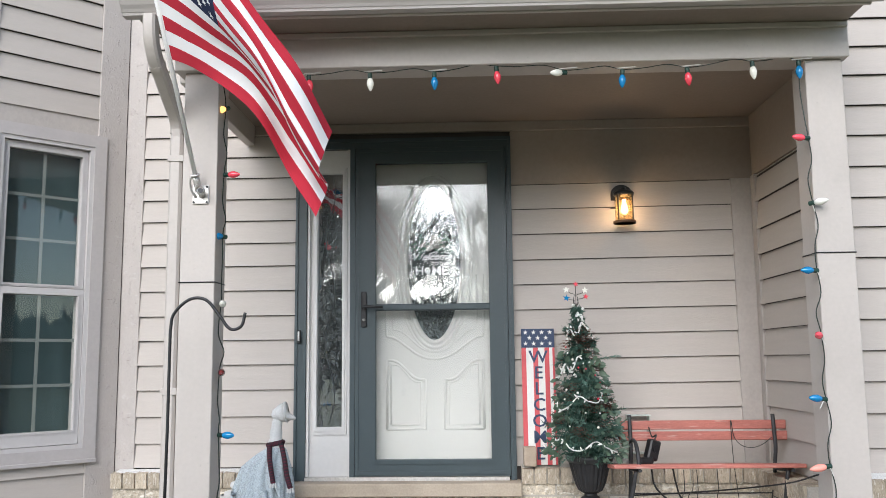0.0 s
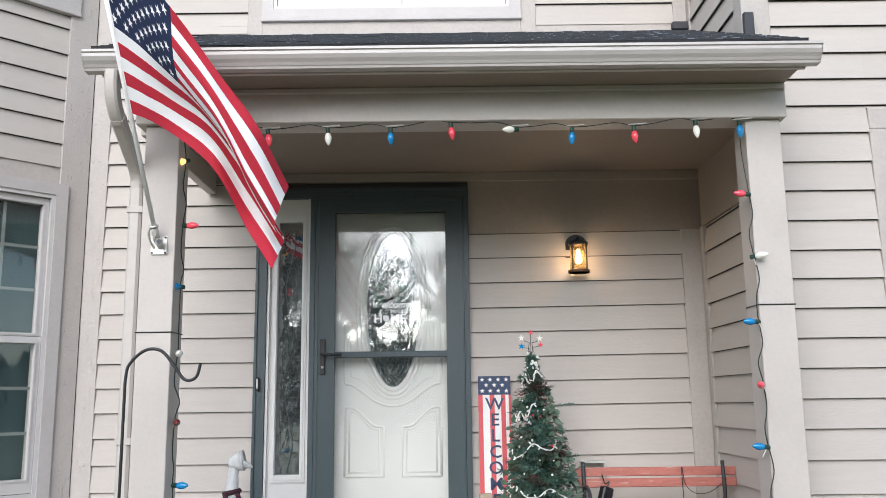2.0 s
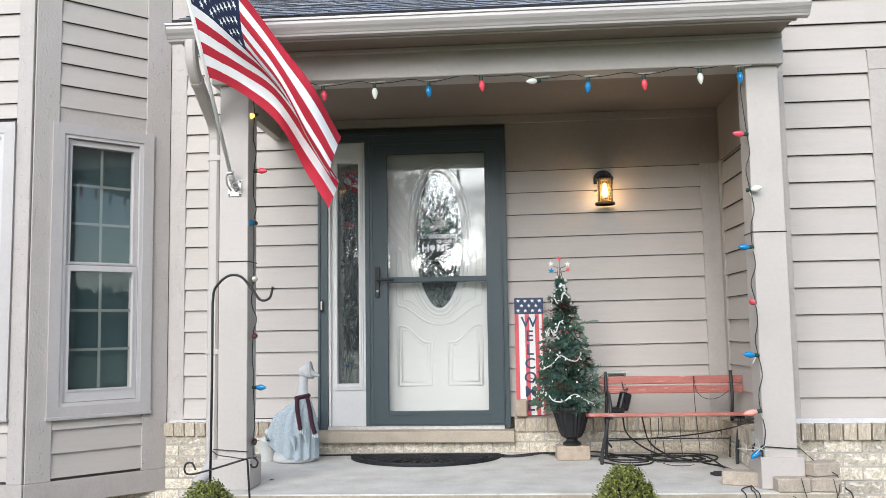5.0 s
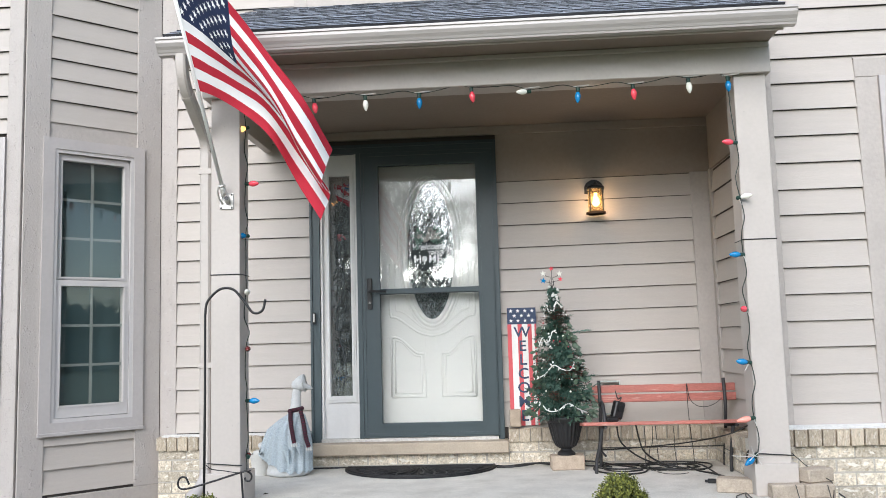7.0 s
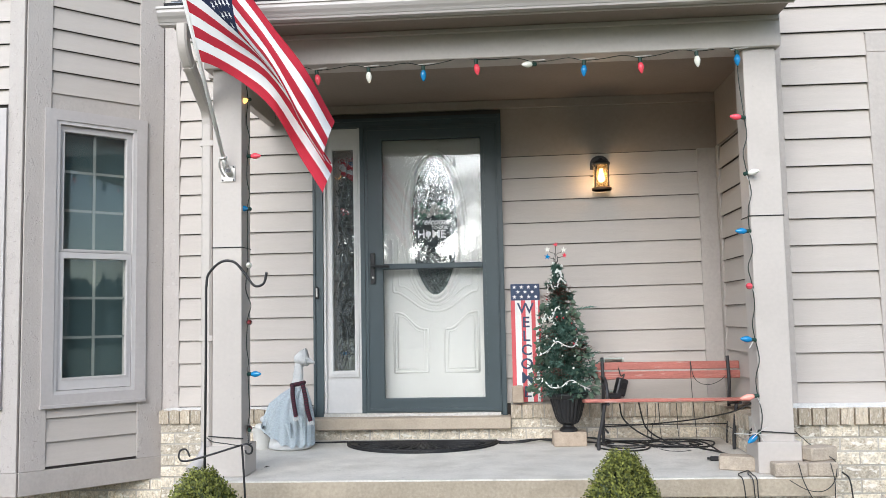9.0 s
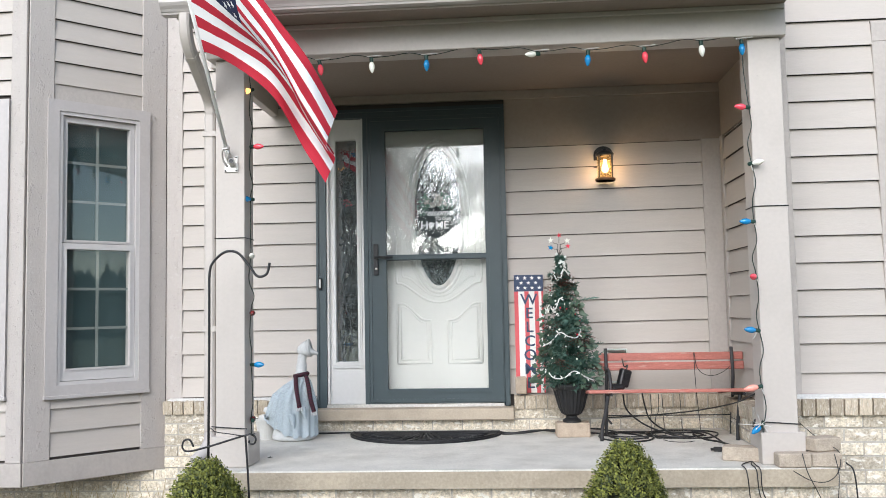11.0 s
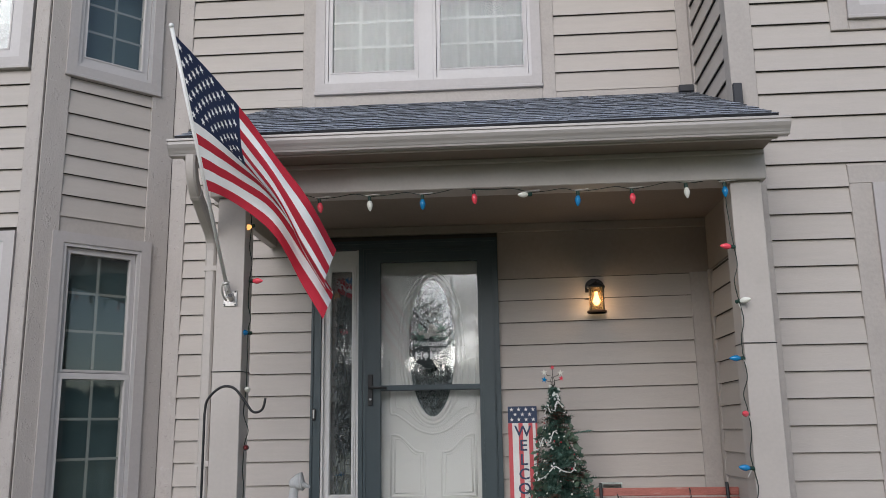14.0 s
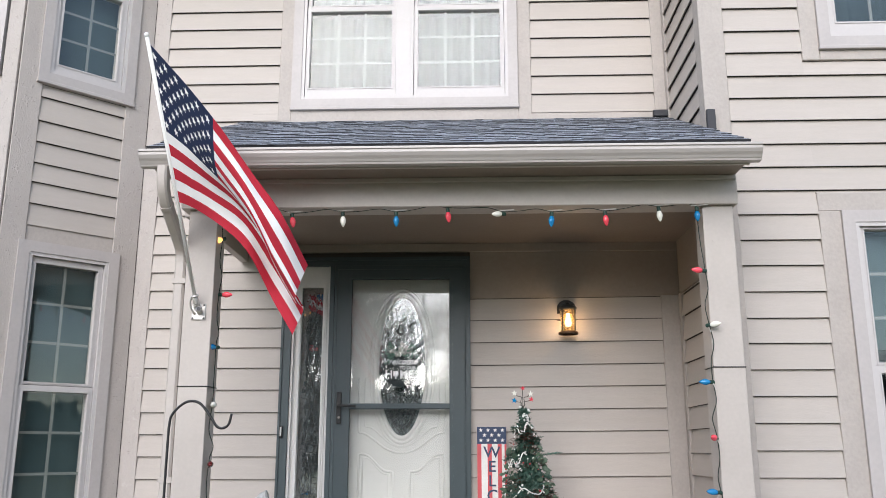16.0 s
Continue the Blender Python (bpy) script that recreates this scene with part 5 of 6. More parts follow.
def stone(name, label, m, sx, sy, sz, material=M_PAVER, group=""):
    bm = boxed(-sx / 2, sx / 2, -sy / 2, sy / 2, 0, sz, None, 0.006)
    for v in bm.verts:
        v.co += Vector(noise.noise_vector(v.co * 23 + m.translation)) * 0.003
    ob = part(name, bm, material, None)
    ob.matrix_basis = m
    return tagged(ob, label, "brick", group)


stone("brick", "loose brown brick on end on the brick ledge", pose(1.435, -0.155, 0.236, 0, 0, 4), 0.075, 0.06, 0.115, M_BLOCK)
stone("paver", "tan concrete paver under the black urn", pose(1.76, -0.385, FLOOR, 0, 0, 3), 0.215, 0.12, 0.092, M_BLOCK)


def strapped(label, m, sx, sy, sz, places):
    """A loose brick with thin wire pulled round it."""
    ob = stone("brick", label, m, sx, sy, sz, group="loose bricks")
    for a, slant in places:
        bm = bmesh.new()
        y = sy / 2 + 0.001
        loop = [Vector((a - slant, -y, 0.004)), Vector((a, -y, sz + 0.0005)), Vector((a + slant, y, sz + 0.0005)), Vector((a + slant, y, 0.004))]
        tube(bm, loop, 0.0026, 5)
        part("wire_strap", bm, M_CORD, ob, "thin black wire")


strapped("loose grey tan brick tied with black wire on the slab", pose(2.60, -1.30, FLOOR, 0, 0, -20), 0.20, 0.10, 0.074, [(-0.035, 0.012)])
strapped("loose grey tan brick tied with black wire on the porch edge", pose(2.80, -1.490, FLOOR, 0, 0, 1), 0.165, 0.085, 0.07, [(0.0, -0.006), (0.055, 0.008)])
strapped("loose grey tan brick tied with black wire on the porch edge", pose(2.962, -1.486, FLOOR, 0, 0, -3), 0.15, 0.085, 0.07, [(-0.045, 0.014)])
strapped("loose brown brick lying behind two others beside the plinth", pose(2.985, -1.36, FLOOR + 0.001, 0, 0, 8), 0.15, 0.12, 0.068, [])
strapped("loose tan brick tied with black wire on other bricks", pose(2.972, -1.425, FLOOR + 0.071, 0, 0, 22), 0.165, 0.10, 0.068, [(-0.03, 0.004)])

# ---- potted tree ----
urn = thing("urn_planter", "fluted black plastic urn standing on a paver", "planter")
UX, UY, UZ = 1.757, -0.385, FLOOR + 0.093
bm = bmesh.new()
lathe(bm, [(0.058, 0), (0.058, 0.012), (0.05, 0.02), (0.036, 0.03), (0.036, 0.042), (0.05, 0.05)], 32, (UX, UY, UZ))
part("foot", bm, M_POT, urn)
bm = bmesh.new()
lathe(bm, [(0.045, 0.045), (0.066, 0.058), (0.084, 0.095), (0.099, 0.15), (0.112, 0.20), (0.118, 0.218)], 96, (UX, UY, UZ), flute=0.025, nf=24)
part("bowl", bm, M_POT, urn)
bm = bmesh.new()
lathe(bm, [(0.117, 0.212), (0.128, 0.218), (0.136, 0.238), (0.133, 0.252), (0.115, 0.252), (0.1, 0.24), (0.05, 0.235)], 40, (UX, UY, UZ))
part("rim", bm, M_POT, urn, smooth=True)

tree = thing("christmas_tree", "small artificial fir with pine cones and white lights in an urn", "tree")
rng = random.Random(12)
TX, TY, TZ0, TZ1 = UX - 0.02, UY, UZ + 0.235, 1.185
bm = bmesh.new()
tube(bm, [(TX, TY, TZ0), (TX - 0.01, TY, 0.7), (TX - 0.025, TY, 1.14), (TX - 0.03, TY, TZ1)], [0.018, 0.014, 0.007, 0.003], 8)
part("trunk", bm, M_BARK, tree)


def tree_r(z):
    t = (z - 0.30) / (TZ1 - 0.30)
    return max(0.02, 0.20 * (1 - t) ** 0.8 + 0.010)


def axis(z):
    return Vector((TX - 0.03 * (z - TZ0) / (TZ1 - TZ0), TY, z))


fol, fol_l, tips = bmesh.new(), bmesh.new(), []


def needle(b, p, d, side, l, w):
    q = p + d * l
    b.faces.new((b.verts.new(p - side * w), b.verts.new(p + side * w), b.verts.new(q)))


def sprig(b, pts, thick):
    """A twig along pts set with needles all round."""
    for i in range(len(pts) - 1):
        d = pts[i + 1] - pts[i]
        for j in range(max(4, int(d.length / 0.0030))):
            p = pts[i] + d * (j * 0.0030 / max(d.length, 0.003))
            v = Vector((rng.uniform(-1, 1), rng.uniform(-1, 1), rng.uniform(-1, 1)))
            dd = (v.normalized() * 0.9 + d.normalized() * 0.75).normalized()
            s = dd.cross(Vector((rng.uniform(-1, 1), rng.uniform(-1, 1), 0.3))).normalized()
            needle(b, p, dd, s, rng.uniform(0.016, 0.034) * thick, rng.uniform(0.0018, 0.0036))


# boughs in loose tiers, each with a fan of side twigs, so that the outline is uneven
for k in range(118):
    t = ((k + rng.random()) / 118) ** 1.25
    z = 0.345 + (TZ1 - 0.40) * t
    an = k * 2.39996 + rng.uniform(-0.4, 0.4)
    r = tree_r(z) * rng.uniform(0.64, 1.24) * (1 + 0.15 * math.sin(z * 34 + math.cos(an)))
    a = axis(z) + Vector((0, 0, 0.02))
    outd = Vector((math.cos(an), math.sin(an), rng.uniform(-0.15, 0.30)))
    sag = 0.05 * (1 - t)
    bough = [a + outd * r * q + Vector((0, 0, -sag * q * q)) for q in (0.1, 0.4, 0.7, 1.0)]
    tips.append(bough[-1])
    frosted = rng.random() < 0.25
    sprig(fol_l if frosted else fol, bough, 1.0)
    for q in range(7):
        f = 0.30 + 0.09 * q + rng.uniform(-0.04, 0.04)
        base = a + outd * r * f + Vector((0, 0, -sag * f * f))
        side = Vector((-outd.y, outd.x, rng.uniform(-0.5, 0.6))) * (1 if q % 2 else -1)
        tip = base + (side * 0.75 + outd * 0.6) * r * (0.75 - 0.45 * f) * rng.uniform(0.7, 1.15)
        sprig(fol_l if rng.random() < (0.6 if frosted else 0.12) else fol, [base, base.lerp(tip, 0.5) + Vector((0, 0, 0.006)), tip], 1.0)
sprig(fol_l, [axis(0.84) + Vector((0.02, -0.03, 0)), axis(0.86) + Vector((0.12, -0.04, 0.005)), axis(0.88) + Vector((0.215, -0.03, 0.0))], 1.1)
# short twigs close to the trunk hide it
for k in range(330):
    z = 0.335 + (TZ1 - 0.36) * (rng.random() ** 1.2)
    an = rng.uniform(0, 2 * math.pi)
    a = axis(z)
    tip = a + Vector((math.cos(an), math.sin(an), rng.uniform(-0.3, 0.3))) * tree_r(z) * rng.uniform(0.38, 0.70)
    sprig(fol, [a.lerp(tip, 0.25), a.lerp(tip, 0.65), tip], 1.0)
part("foliage", fol, M_NEEDLE, tree, "dark green fir needles")
part("foliage", fol_l, M_NEEDLE_L, tree, "paler frosted fir tips")
bm = bmesh.new()
for k in range(190):
    z = 0.33 + 0.60 * rng.random() ** 1.6
    an = rng.uniform(math.pi, 2 * math.pi)
    c = axis(z) + Vector((math.cos(an), math.sin(an), 0)) * tree_r(z) * rng.uniform(0.9, 1.1)
    d = Vector((math.cos(an) * 0.6, math.sin(an) * 0.6, rng.uniform(-0.8, 0.5))).normalized()
    s = d.cross(Vector((math.sin(an), -math.cos(an), 0.2))).normalized()
    l, w = rng.uniform(0.035, 0.06), rng.uniform(0.009, 0.015)
    up = s.cross(d) * 0.004
    vs = [bm.verts.new(c + d * l * t + s * w * q + up * e) for t, q, e in ((0, 0, 0), (0.3, 0.8, 1), (0.6, 1, 1), (1, 0, 0), (0.6, -1, 1), (0.3, -0.8, 1))]
    bm.faces.new(vs)
part("broad_leaves", bm, mat("laurel_leaf", (0.085, 0.135, 0.09), 0.45, var=0.3, scale=20, bump=0), tree, "broad dull green leaves")
for k in range(38):
    z = rng.uniform(0.36, 1.02)
    an = rng.uniform(math.pi * 0.95, 2.05 * math.pi)
    c = axis(z) + Vector((math.cos(an), math.sin(an), 0)) * tree_r(z) * rng.uniform(0.96, 1.04)
    bm = bmesh.new()
    for i in range(5):
        for j in range(7):
            a2 = j * 0.9 + i * 0.45
            rr = 0.040 * math.sin(math.pi * (i + 0.8) / 5.8)
            p = Vector((c.x + rr * math.cos(a2) * 0.5, c.y + rr * math.sin(a2) * 0.5, c.z - 0.018 + i * 0.009))
            e = Vector((rr * math.cos(a2), rr * math.sin(a2), 0.006))
            s = Vector((-math.sin(a2), math.cos(a2), 0)) * 0.006
            bm.faces.new((bm.verts.new(p), bm.verts.new(p + e * 0.7 + s), bm.verts.new(p + e), bm.verts.new(p + e * 0.7 - s)))
    part("pine_cone", bm, M_CONE, tree, "reddish brown pine cone")
strings = [(0.40, 1.15, 1.75), (0.62, 1.10, 1.75), (0.78, 1.08, 1.5), (1.02, 1.15, 1.8)]
for q, (z, a0, a1) in enumerate(strings):
    pts = []
    for k in range(7):
        t = k / 6
        an = math.pi * (a0 + (a1 - a0) * t)
        zz = z + 0.03 * math.sin(q * 2.1 + k * 1.9) + (0.07 * (t - 0.4) if q % 2 else -0.02 * t) + (0.10 * t if q == 2 else 0)
        pts.append(axis(zz) + Vector((math.cos(an), math.sin(an), 0)) * (tree_r(zz) * 1.06 + 0.006))
    bm = bmesh.new()
    line = curve(pts, 6)
    tube(bm, line, 0.0042, 6)
    for k in range(2, len(line) - 1, 5):
        d = Vector((rng.uniform(-1, 1), -0.3, rng.uniform(-1, 1))).normalized() * 0.024
        tube(bm, [line[k], line[k] + d * 0.6, line[k] + d], [0.0045, 0.005, 0.002], 6)
    part("light_cord", bm, M_CORD_W, tree, "white light cord", smooth=True)
for k in range(54):
    z = rng.uniform(0.34, 1.13)
    an = rng.uniform(math.pi, 2 * math.pi)
    c = axis(z) + Vector((math.cos(an), math.sin(an), 0)) * tree_r(z) * rng.uniform(0.98, 1.1)
    bm = bmesh.new()
    bmesh.ops.create_icosphere(bm, subdivisions=1, radius=rng.choice((0.005, 0.006, 0.008)))
    bmesh.ops.translate(bm, vec=c, verts=bm.verts)
    part("berry", bm, rng.choice((M_CORD_W, M_CORD_W, M_BULB["white"], M_BULB["red"])), tree, smooth=True)
for k in range(14):
    bm = bmesh.new()
    an = rng.uniform(math.pi, 2 * math.pi)
    z = rng.choice((0.78, 1.10, 1.14))
    c = axis(z) + Vector((-0.5 if z < 1 else 0.2, -0.7, 0)) * tree_r(z) + Vector((rng.uniform(-0.03, 0.03), 0, rng.uniform(-0.03, 0.03)))
    bmesh.ops.create_icosphere(bm, subdivisions=1, radius=0.011)
    for v in bm.verts:
        v.co *= rng.uniform(0.6, 1.2)
    bmesh.ops.translate(bm, vec=c, verts=bm.verts)
    part("white_tuft", bm, M_CORD_W, tree)
topper = thing("tree_topper", "wire tree topper with small red, white and blue stars", "tree topper")
top = axis(TZ1) + Vector((0, 0, -0.02))
for dx, dz, colour in ((0.0, 0.128, "red"), (-0.056, 0.096, "white"), (0.052, 0.092, "white"), (-0.056, 0.048, "blue"), (0.056, 0.055, "red")):
    bm = bmesh.new()
    e = top + Vector((dx, -0.012, dz))
    tube(bm, curve([top, top + Vector((dx * 0.25, -0.004, dz * 0.35)), top + Vector((dx * 0.15, 0.004, dz * 0.72)), top + Vector((dx * 0.6, -0.01, dz * 0.80)), e], 5), 0.0018, 5)
    part("stem", bm, M_CORD, topper)
    bm = bmesh.new()
    star_mesh(bm, e, 0.022 if colour != "red" else 0.018, None, 0.004, rng.uniform(-0.3, 0.3))
    part("star", bm, M_BULB[colour], topper, colour + " star")

# ---- string lights ----


def bulb(colour, p, d, length=0.062):
    """One large strung bulb whose socket is at p and which points along d."""
    b = thing("string_light_bulb", ("unlit " if colour != "amber" else "lit ") + {"red": "red", "blue": "blue", "white": "white", "dark": "dark red", "amber": "amber", "pink": "coral"}[colour] + " bulb of the string lights", "light bulb", "string light bulbs")
    m = Vector((0, 0, 1)).rotation_difference(Vector(d).normalized()).to_matrix().to_4x4()
    m.translation = p
    bm = bmesh.new()
    lathe(bm, [(0.009, -0.012), (0.011, -0.010), (0.011, 0.012), (0.009, 0.014)], 12)
    bmesh.ops.transform(bm, matrix=m, verts=bm.verts)
    part("socket", bm, M_SOCKET, b, "dark green plastic socket")
    bm = bmesh.new()
    L = length
    lathe(bm, [(0.0075, 0.012), (0.013, 0.02), (0.0175, 0.014 + L * 0.36), (0.016, 0.014 + L * 0.55), (0.010, 0.014 + L * 0.82), (0.004, 0.014 + L * 0.97), (0.001, 0.014 + L)], 14)
    bmesh.ops.transform(bm, matrix=m, verts=bm.verts)
    part("glass", bm, M_BULB[colour], b, smooth=True)
    return b


def clip(p, d, r=0.0032):
    c = thing("light_clip", "white plastic clip of the string lights", "clip", "light clips")
    bm = bmesh.new()
    tube(bm, [Vector(p), Vector(p) + Vector(d)], r, 6)
    part("bar", bm, M_PLASTIC, c)


TOPB = [("blue", 0.075, 2.222, (-1, -0.2, 0.05)), ("red", 0.345, 2.208, (0.15, -0.1, -1)), ("white", 0.638, 2.212, (0.05, 0, -1)), ("blue", 0.945, 2.21, (0.02, 0, -1)), ("red", 1.24, 2.232, (0.1, 0, -1)),
        ("white", 1.56, 2.205, (-1, -0.4, -0.1)), ("blue", 1.832, 2.202, (-0.05, 0, -1)), ("red", 2.135, 2.205, (0.08, 0, -1)), ("white", 2.438, 2.228, (0.08, 0, -1)), ("blue", 2.652, 2.225, (0.0, -0.1, -1))]
YB = -1.44
for c, x, z, d in TOPB:
    bulb(c, (x, YB, z), d)
    clip((x - 0.03, YB, z + 0.018), (0.09, -0.01, 0.004))
cord = thing("string_lights", "thin dark green cord of the string lights", "cable")
bm = bmesh.new()
xs = [(-0.08, 2.24)] + [(x, z + 0.014) for _, x, z, _ in TOPB]
pts = []
for (xa, za), (xb, zb) in zip(xs, xs[1:]):
    pts += [(xa, YB, za), (xa + (xb - xa) * 0.33, YB + 0.006, za + (zb - za) * 0.3 + 0.006), (xa + (xb - xa) * 0.7, YB - 0.004, za + (zb - za) * 0.7 + 0.016)]
pts.append((xs[-1][0], YB, xs[-1][1]))
tube(bm, curve(pts, 4), 0.0022, 5)
part("beam_run", bm, M_CORD_G, cord)
LEFTB = [("amber", 2.095, (-0.75, -0.9, -0.45)), ("red", 1.765, (1, -0.25, -0.05)), ("blue", 1.462, (-0.7, -1, -0.05)), ("white", 1.135, (0.25, -1, 0.1)), ("dark", 0.822, (0.3, -1, -0.1)), ("blue", 0.53, (1, -0.3, 0)), ("dark", 0.222, (-0.3, 1, 0.1))]
pts = [(-0.08, -1.43, 2.25)]
rng = random.Random(3)
for k, (c, z, d) in enumerate(LEFTB):
    x = -0.072
    bulb(c, (x, -1.345, z), d)
    pts += [(x - 0.008, -1.345, z + 0.02), (x - 0.012 + rng.uniform(-0.006, 0.012), -1.35, z - 0.13), (x + rng.uniform(-0.012, 0.012), -1.34, z - 0.22)]
bm = bmesh.new()
tube(bm, curve(pts, 5), 0.0028, 5)
part("post_run", bm, M_CORD_G, cord)
RIGHTB = [("red", 1.868, (-1, -0.2, 0.08)), ("white", 1.562, (1, -0.8, 0.12)), ("blue", 1.252, (-1, -0.2, 0.02)), ("red", 0.955, (-0.6, -1, 0.1)), ("blue", 0.675, (-1, -0.2, 0.12)), ("pink", 0.383, (-1, -0.1, -0.15)), ("blue", 0.185, (-0.8, -0.2, -0.6))]
pts = [(2.655, YB, 2.235), (2.662, -1.41, 2.1)]
for k, (c, z, d) in enumerate(RIGHTB):
    x = 2.672
    bulb(c, (x, -1.432, z), d, 0.075 if c == "pink" else 0.062)
    if k > 0:
        clip((x, -1.436, z + 0.004), (rng.uniform(-0.03, 0.03), -0.01, -0.045), 0.0022)
    pts += [(x + 0.003, -1.432, z + 0.02), (x + 0.008 + rng.uniform(-0.02, 0.02), -1.434, z - 0.1), (x + rng.uniform(-0.015, 0.018), -1.436, z - 0.19)]
bm = bmesh.new()
tube(bm, curve(pts[:-1], 5), 0.0028, 5)
part("post_run", bm, M_CORD_G, cord)
for k in range(6):
    a = Vector((2.66, -1.455, 0.19))
    d = Vector((rng.uniform(-1, 0.6), -0.2, rng.uniform(-1, 1))).normalized() * rng.uniform(0.03, 0.06)
    clip(a, d, 0.0019)
clip((2.64, -1.45, 0.185), (-0.10, -0.02, 0.01), 0.0022)


# ---- cords on the floor ----
def cable(label, pts, r=0.005, material=M_CORD, n=6):
    c = thing("extension_cord", label, "cable", "extension cords")
    bm = bmesh.new()
    tube(bm, curve(pts, n), r, 6)
    part("cord", bm, material, c, smooth=True)
    return c


F1 = FLOOR + 0.006


def loops(cx, cy, a, b, n, seed):
    """Loose flat loops of cord lying on the slab."""
    r = random.Random(seed)
    pts = []
    for k in range(n * 9):
        t = 2 * math.pi * k / 9
        w = 1 + 0.16 * math.sin(t * 0.37 + seed) + r.uniform(-0.05, 0.05)
        pts.append((cx + 0.03 * math.sin(t * 0.21) + a * w * math.cos(t), cy + b * w * math.sin(t), F1 + 0.011 * (k // 9) * 0.8))
    return pts


cable("black extension cord lying in loose coils under the bench", loops(2.085, -0.47, 0.16, 0.185, 2, 1), 0.0052)
cable("black extension cord lying in loose coils under the bench", loops(2.42, -0.40, 0.20, 0.135, 2, 5), 0.0052)
cable("black extension cord lying in loose coils under the bench", loops(2.16, -0.36, 0.26, 0.13, 1, 9), 0.005)
cable("black extension cord trailing across the slab under the bench", [(2.5, -0.52, F1 + 0.02), (2.56, -0.6, F1), (2.62, -0.7, F1), (2.66, -0.85, F1), (2.70, -1.0, F1)], 0.006)
cable("black extension cord running along the foot of the wall", [(-0.02, -0.20, F1), (0.15, -0.19, F1), (0.3, -0.17, F1), (0.7, -0.16, F1), (1.2, -0.16, F1), (1.36, -0.25, F1), (1.55, -0.21, F1 + 0.01), (1.72, -0.24, F1), (1.9, -0.22, F1 + 0.02), (2.1, -0.30, F1), (2.2, -0.42, F1)], 0.006)
cable("black extension cord running along the foot of the wall", [(1.30, -0.3, F1), (1.45, -0.33, F1 + 0.01), (1.6, -0.27, F1 + 0.02), (1.75, -0.29, F1 + 0.012), (1.92, -0.30, F1), (2.05, -0.36, F1)], 0.006)
cable("black cord hanging from the bench to the floor", [(2.07, -0.55, 0.262), (2.09, -0.53, 0.17), (2.17, -0.50, 0.09), (2.28, -0.48, 0.03), (2.42, -0.47, F1)], 0.0055)
cable("black cord hanging from the bench to the floor", [(2.20, -0.48, 0.26), (2.22, -0.46, 0.17), (2.25, -0.46, 0.09), (2.35, -0.44, 0.02), (2.5, -0.5, F1)], 0.0055)
cable("black cord strung from the wall to the porch post", [(1.99, -0.32, 0.09), (2.2, -0.33, 0.10), (2.5, -0.52, 0.15), (2.64, -1.0, 0.25), (2.675, -1.30, 0.33)], 0.0045)
cable("black cord strung from the floor to the porch post", [(2.38, -0.42, F1 + 0.01), (2.55, -0.6, 0.03), (2.62, -0.9, 0.0), (2.66, -1.2, 0.03), (2.68, -1.3, 0.1), (2.672, -1.42, 0.19)], 0.005)
cable("black cord looping beside the porch post", [(2.79, -0.70, 0.05), (2.78, -0.9, 0.13), (2.74, -1.05, 0.16), (2.70, -1.15, 0.12), (2.69, -1.22, 0.05)], 0.005)
for x, z1, dx in ((2.24, 0.262, 0.01), (2.29, 0.262, -0.01), (2.31, 0.262, 0.02), (2.42, 0.262, 0.02), (2.545, 0.51, 0.01)):
    cable("thin dark lead hanging from the bench", [(x, -0.42 if z1 > 0.3 else -0.56, z1), (x + dx * 0.3, -0.43 if z1 > 0.3 else -0.55, z1 * 0.6), (x + dx, -0.47, 0.1), (x + dx * 1.5, -0.50, F1), (x + 0.06, -0.55, F1)], 0.0022, M_CORD, 5)
cable("thin dark lead draped on the bench back", [(2.545, -0.43, 0.515), (2.56, -0.43, 0.42), (2.60, -0.435, 0.375), (2.66, -0.435, 0.365), (2.72, -0.43, 0.385), (2.765, -0.43, 0.42)], 0.0022, M_CORD, 5)
cable("thin pale lead on the concrete slab", [(2.30, -0.6, F1), (2.34, -0.68, F1), (2.42, -0.70, F1), (2.48, -0.66, F1)], 0.002, M_CORD, 5)
for x0, x1, zz in ((2.55, 2.56, -0.5), (2.60, 2.66, -0.5), (2.62, 2.72, -0.45)):
    cable("black cord hanging over the porch edge", [(2.63, -1.36, F1), (x0, -1.47, F1), (x0, -1.556, F1 - 0.015), (x0 + 0.01, -1.562, -0.15), (x1, -1.565, -0.3), (x1 + 0.01, -1.57, zz)], 0.003, M_CORD, 5)
cable("thin brown lead hanging over the porch edge", [(2.83, -1.55, 0.055), (2.85, -1.562, -0.04), (2.90, -1.566, -0.15), (2.96, -1.568, -0.3), (3.0, -1.57, -0.5)], 0.0022, M_CORD, 5)
cable("black cord looping over the loose bricks", [(2.78, -1.556, -0.03), (2.86, -1.575, -0.075), (2.94, -1.575, -0.08), (3.0, -1.565, -0.03), (3.03, -1.50, 0.054), (2.98, -1.40, 0.092), (2.93, -1.25, 0.16), (2.90, -1.11, 0.21)], 0.0022, M_CORD, 5)
cable("thin brown lead hanging beside the porch slab", [(2.99, -1.545, 0.052), (3.0, -1.565, -0.05), (2.99, -1.566, -0.2), (2.98, -1.57, -0.5)], 0.0022, M_CORD, 5)
cable("black cord hanging at the end of the porch slab", [(3.06, -1.50, 0.0), (3.09, -1.52, -0.04), (3.10, -1.53, -0.2), (3.11, -1.53, -0.5)], 0.004, M_CORD, 5)
plug = thing("cord_plug", "black three way plug end lying on the slab", "plug")
part("body", boxed(-0.03, 0.03, -0.012, 0.012, 0.001, 0.026, pose(2.54, -1.02, FLOOR, 0, 0, -8), 0.005), M_BLACK, plug)
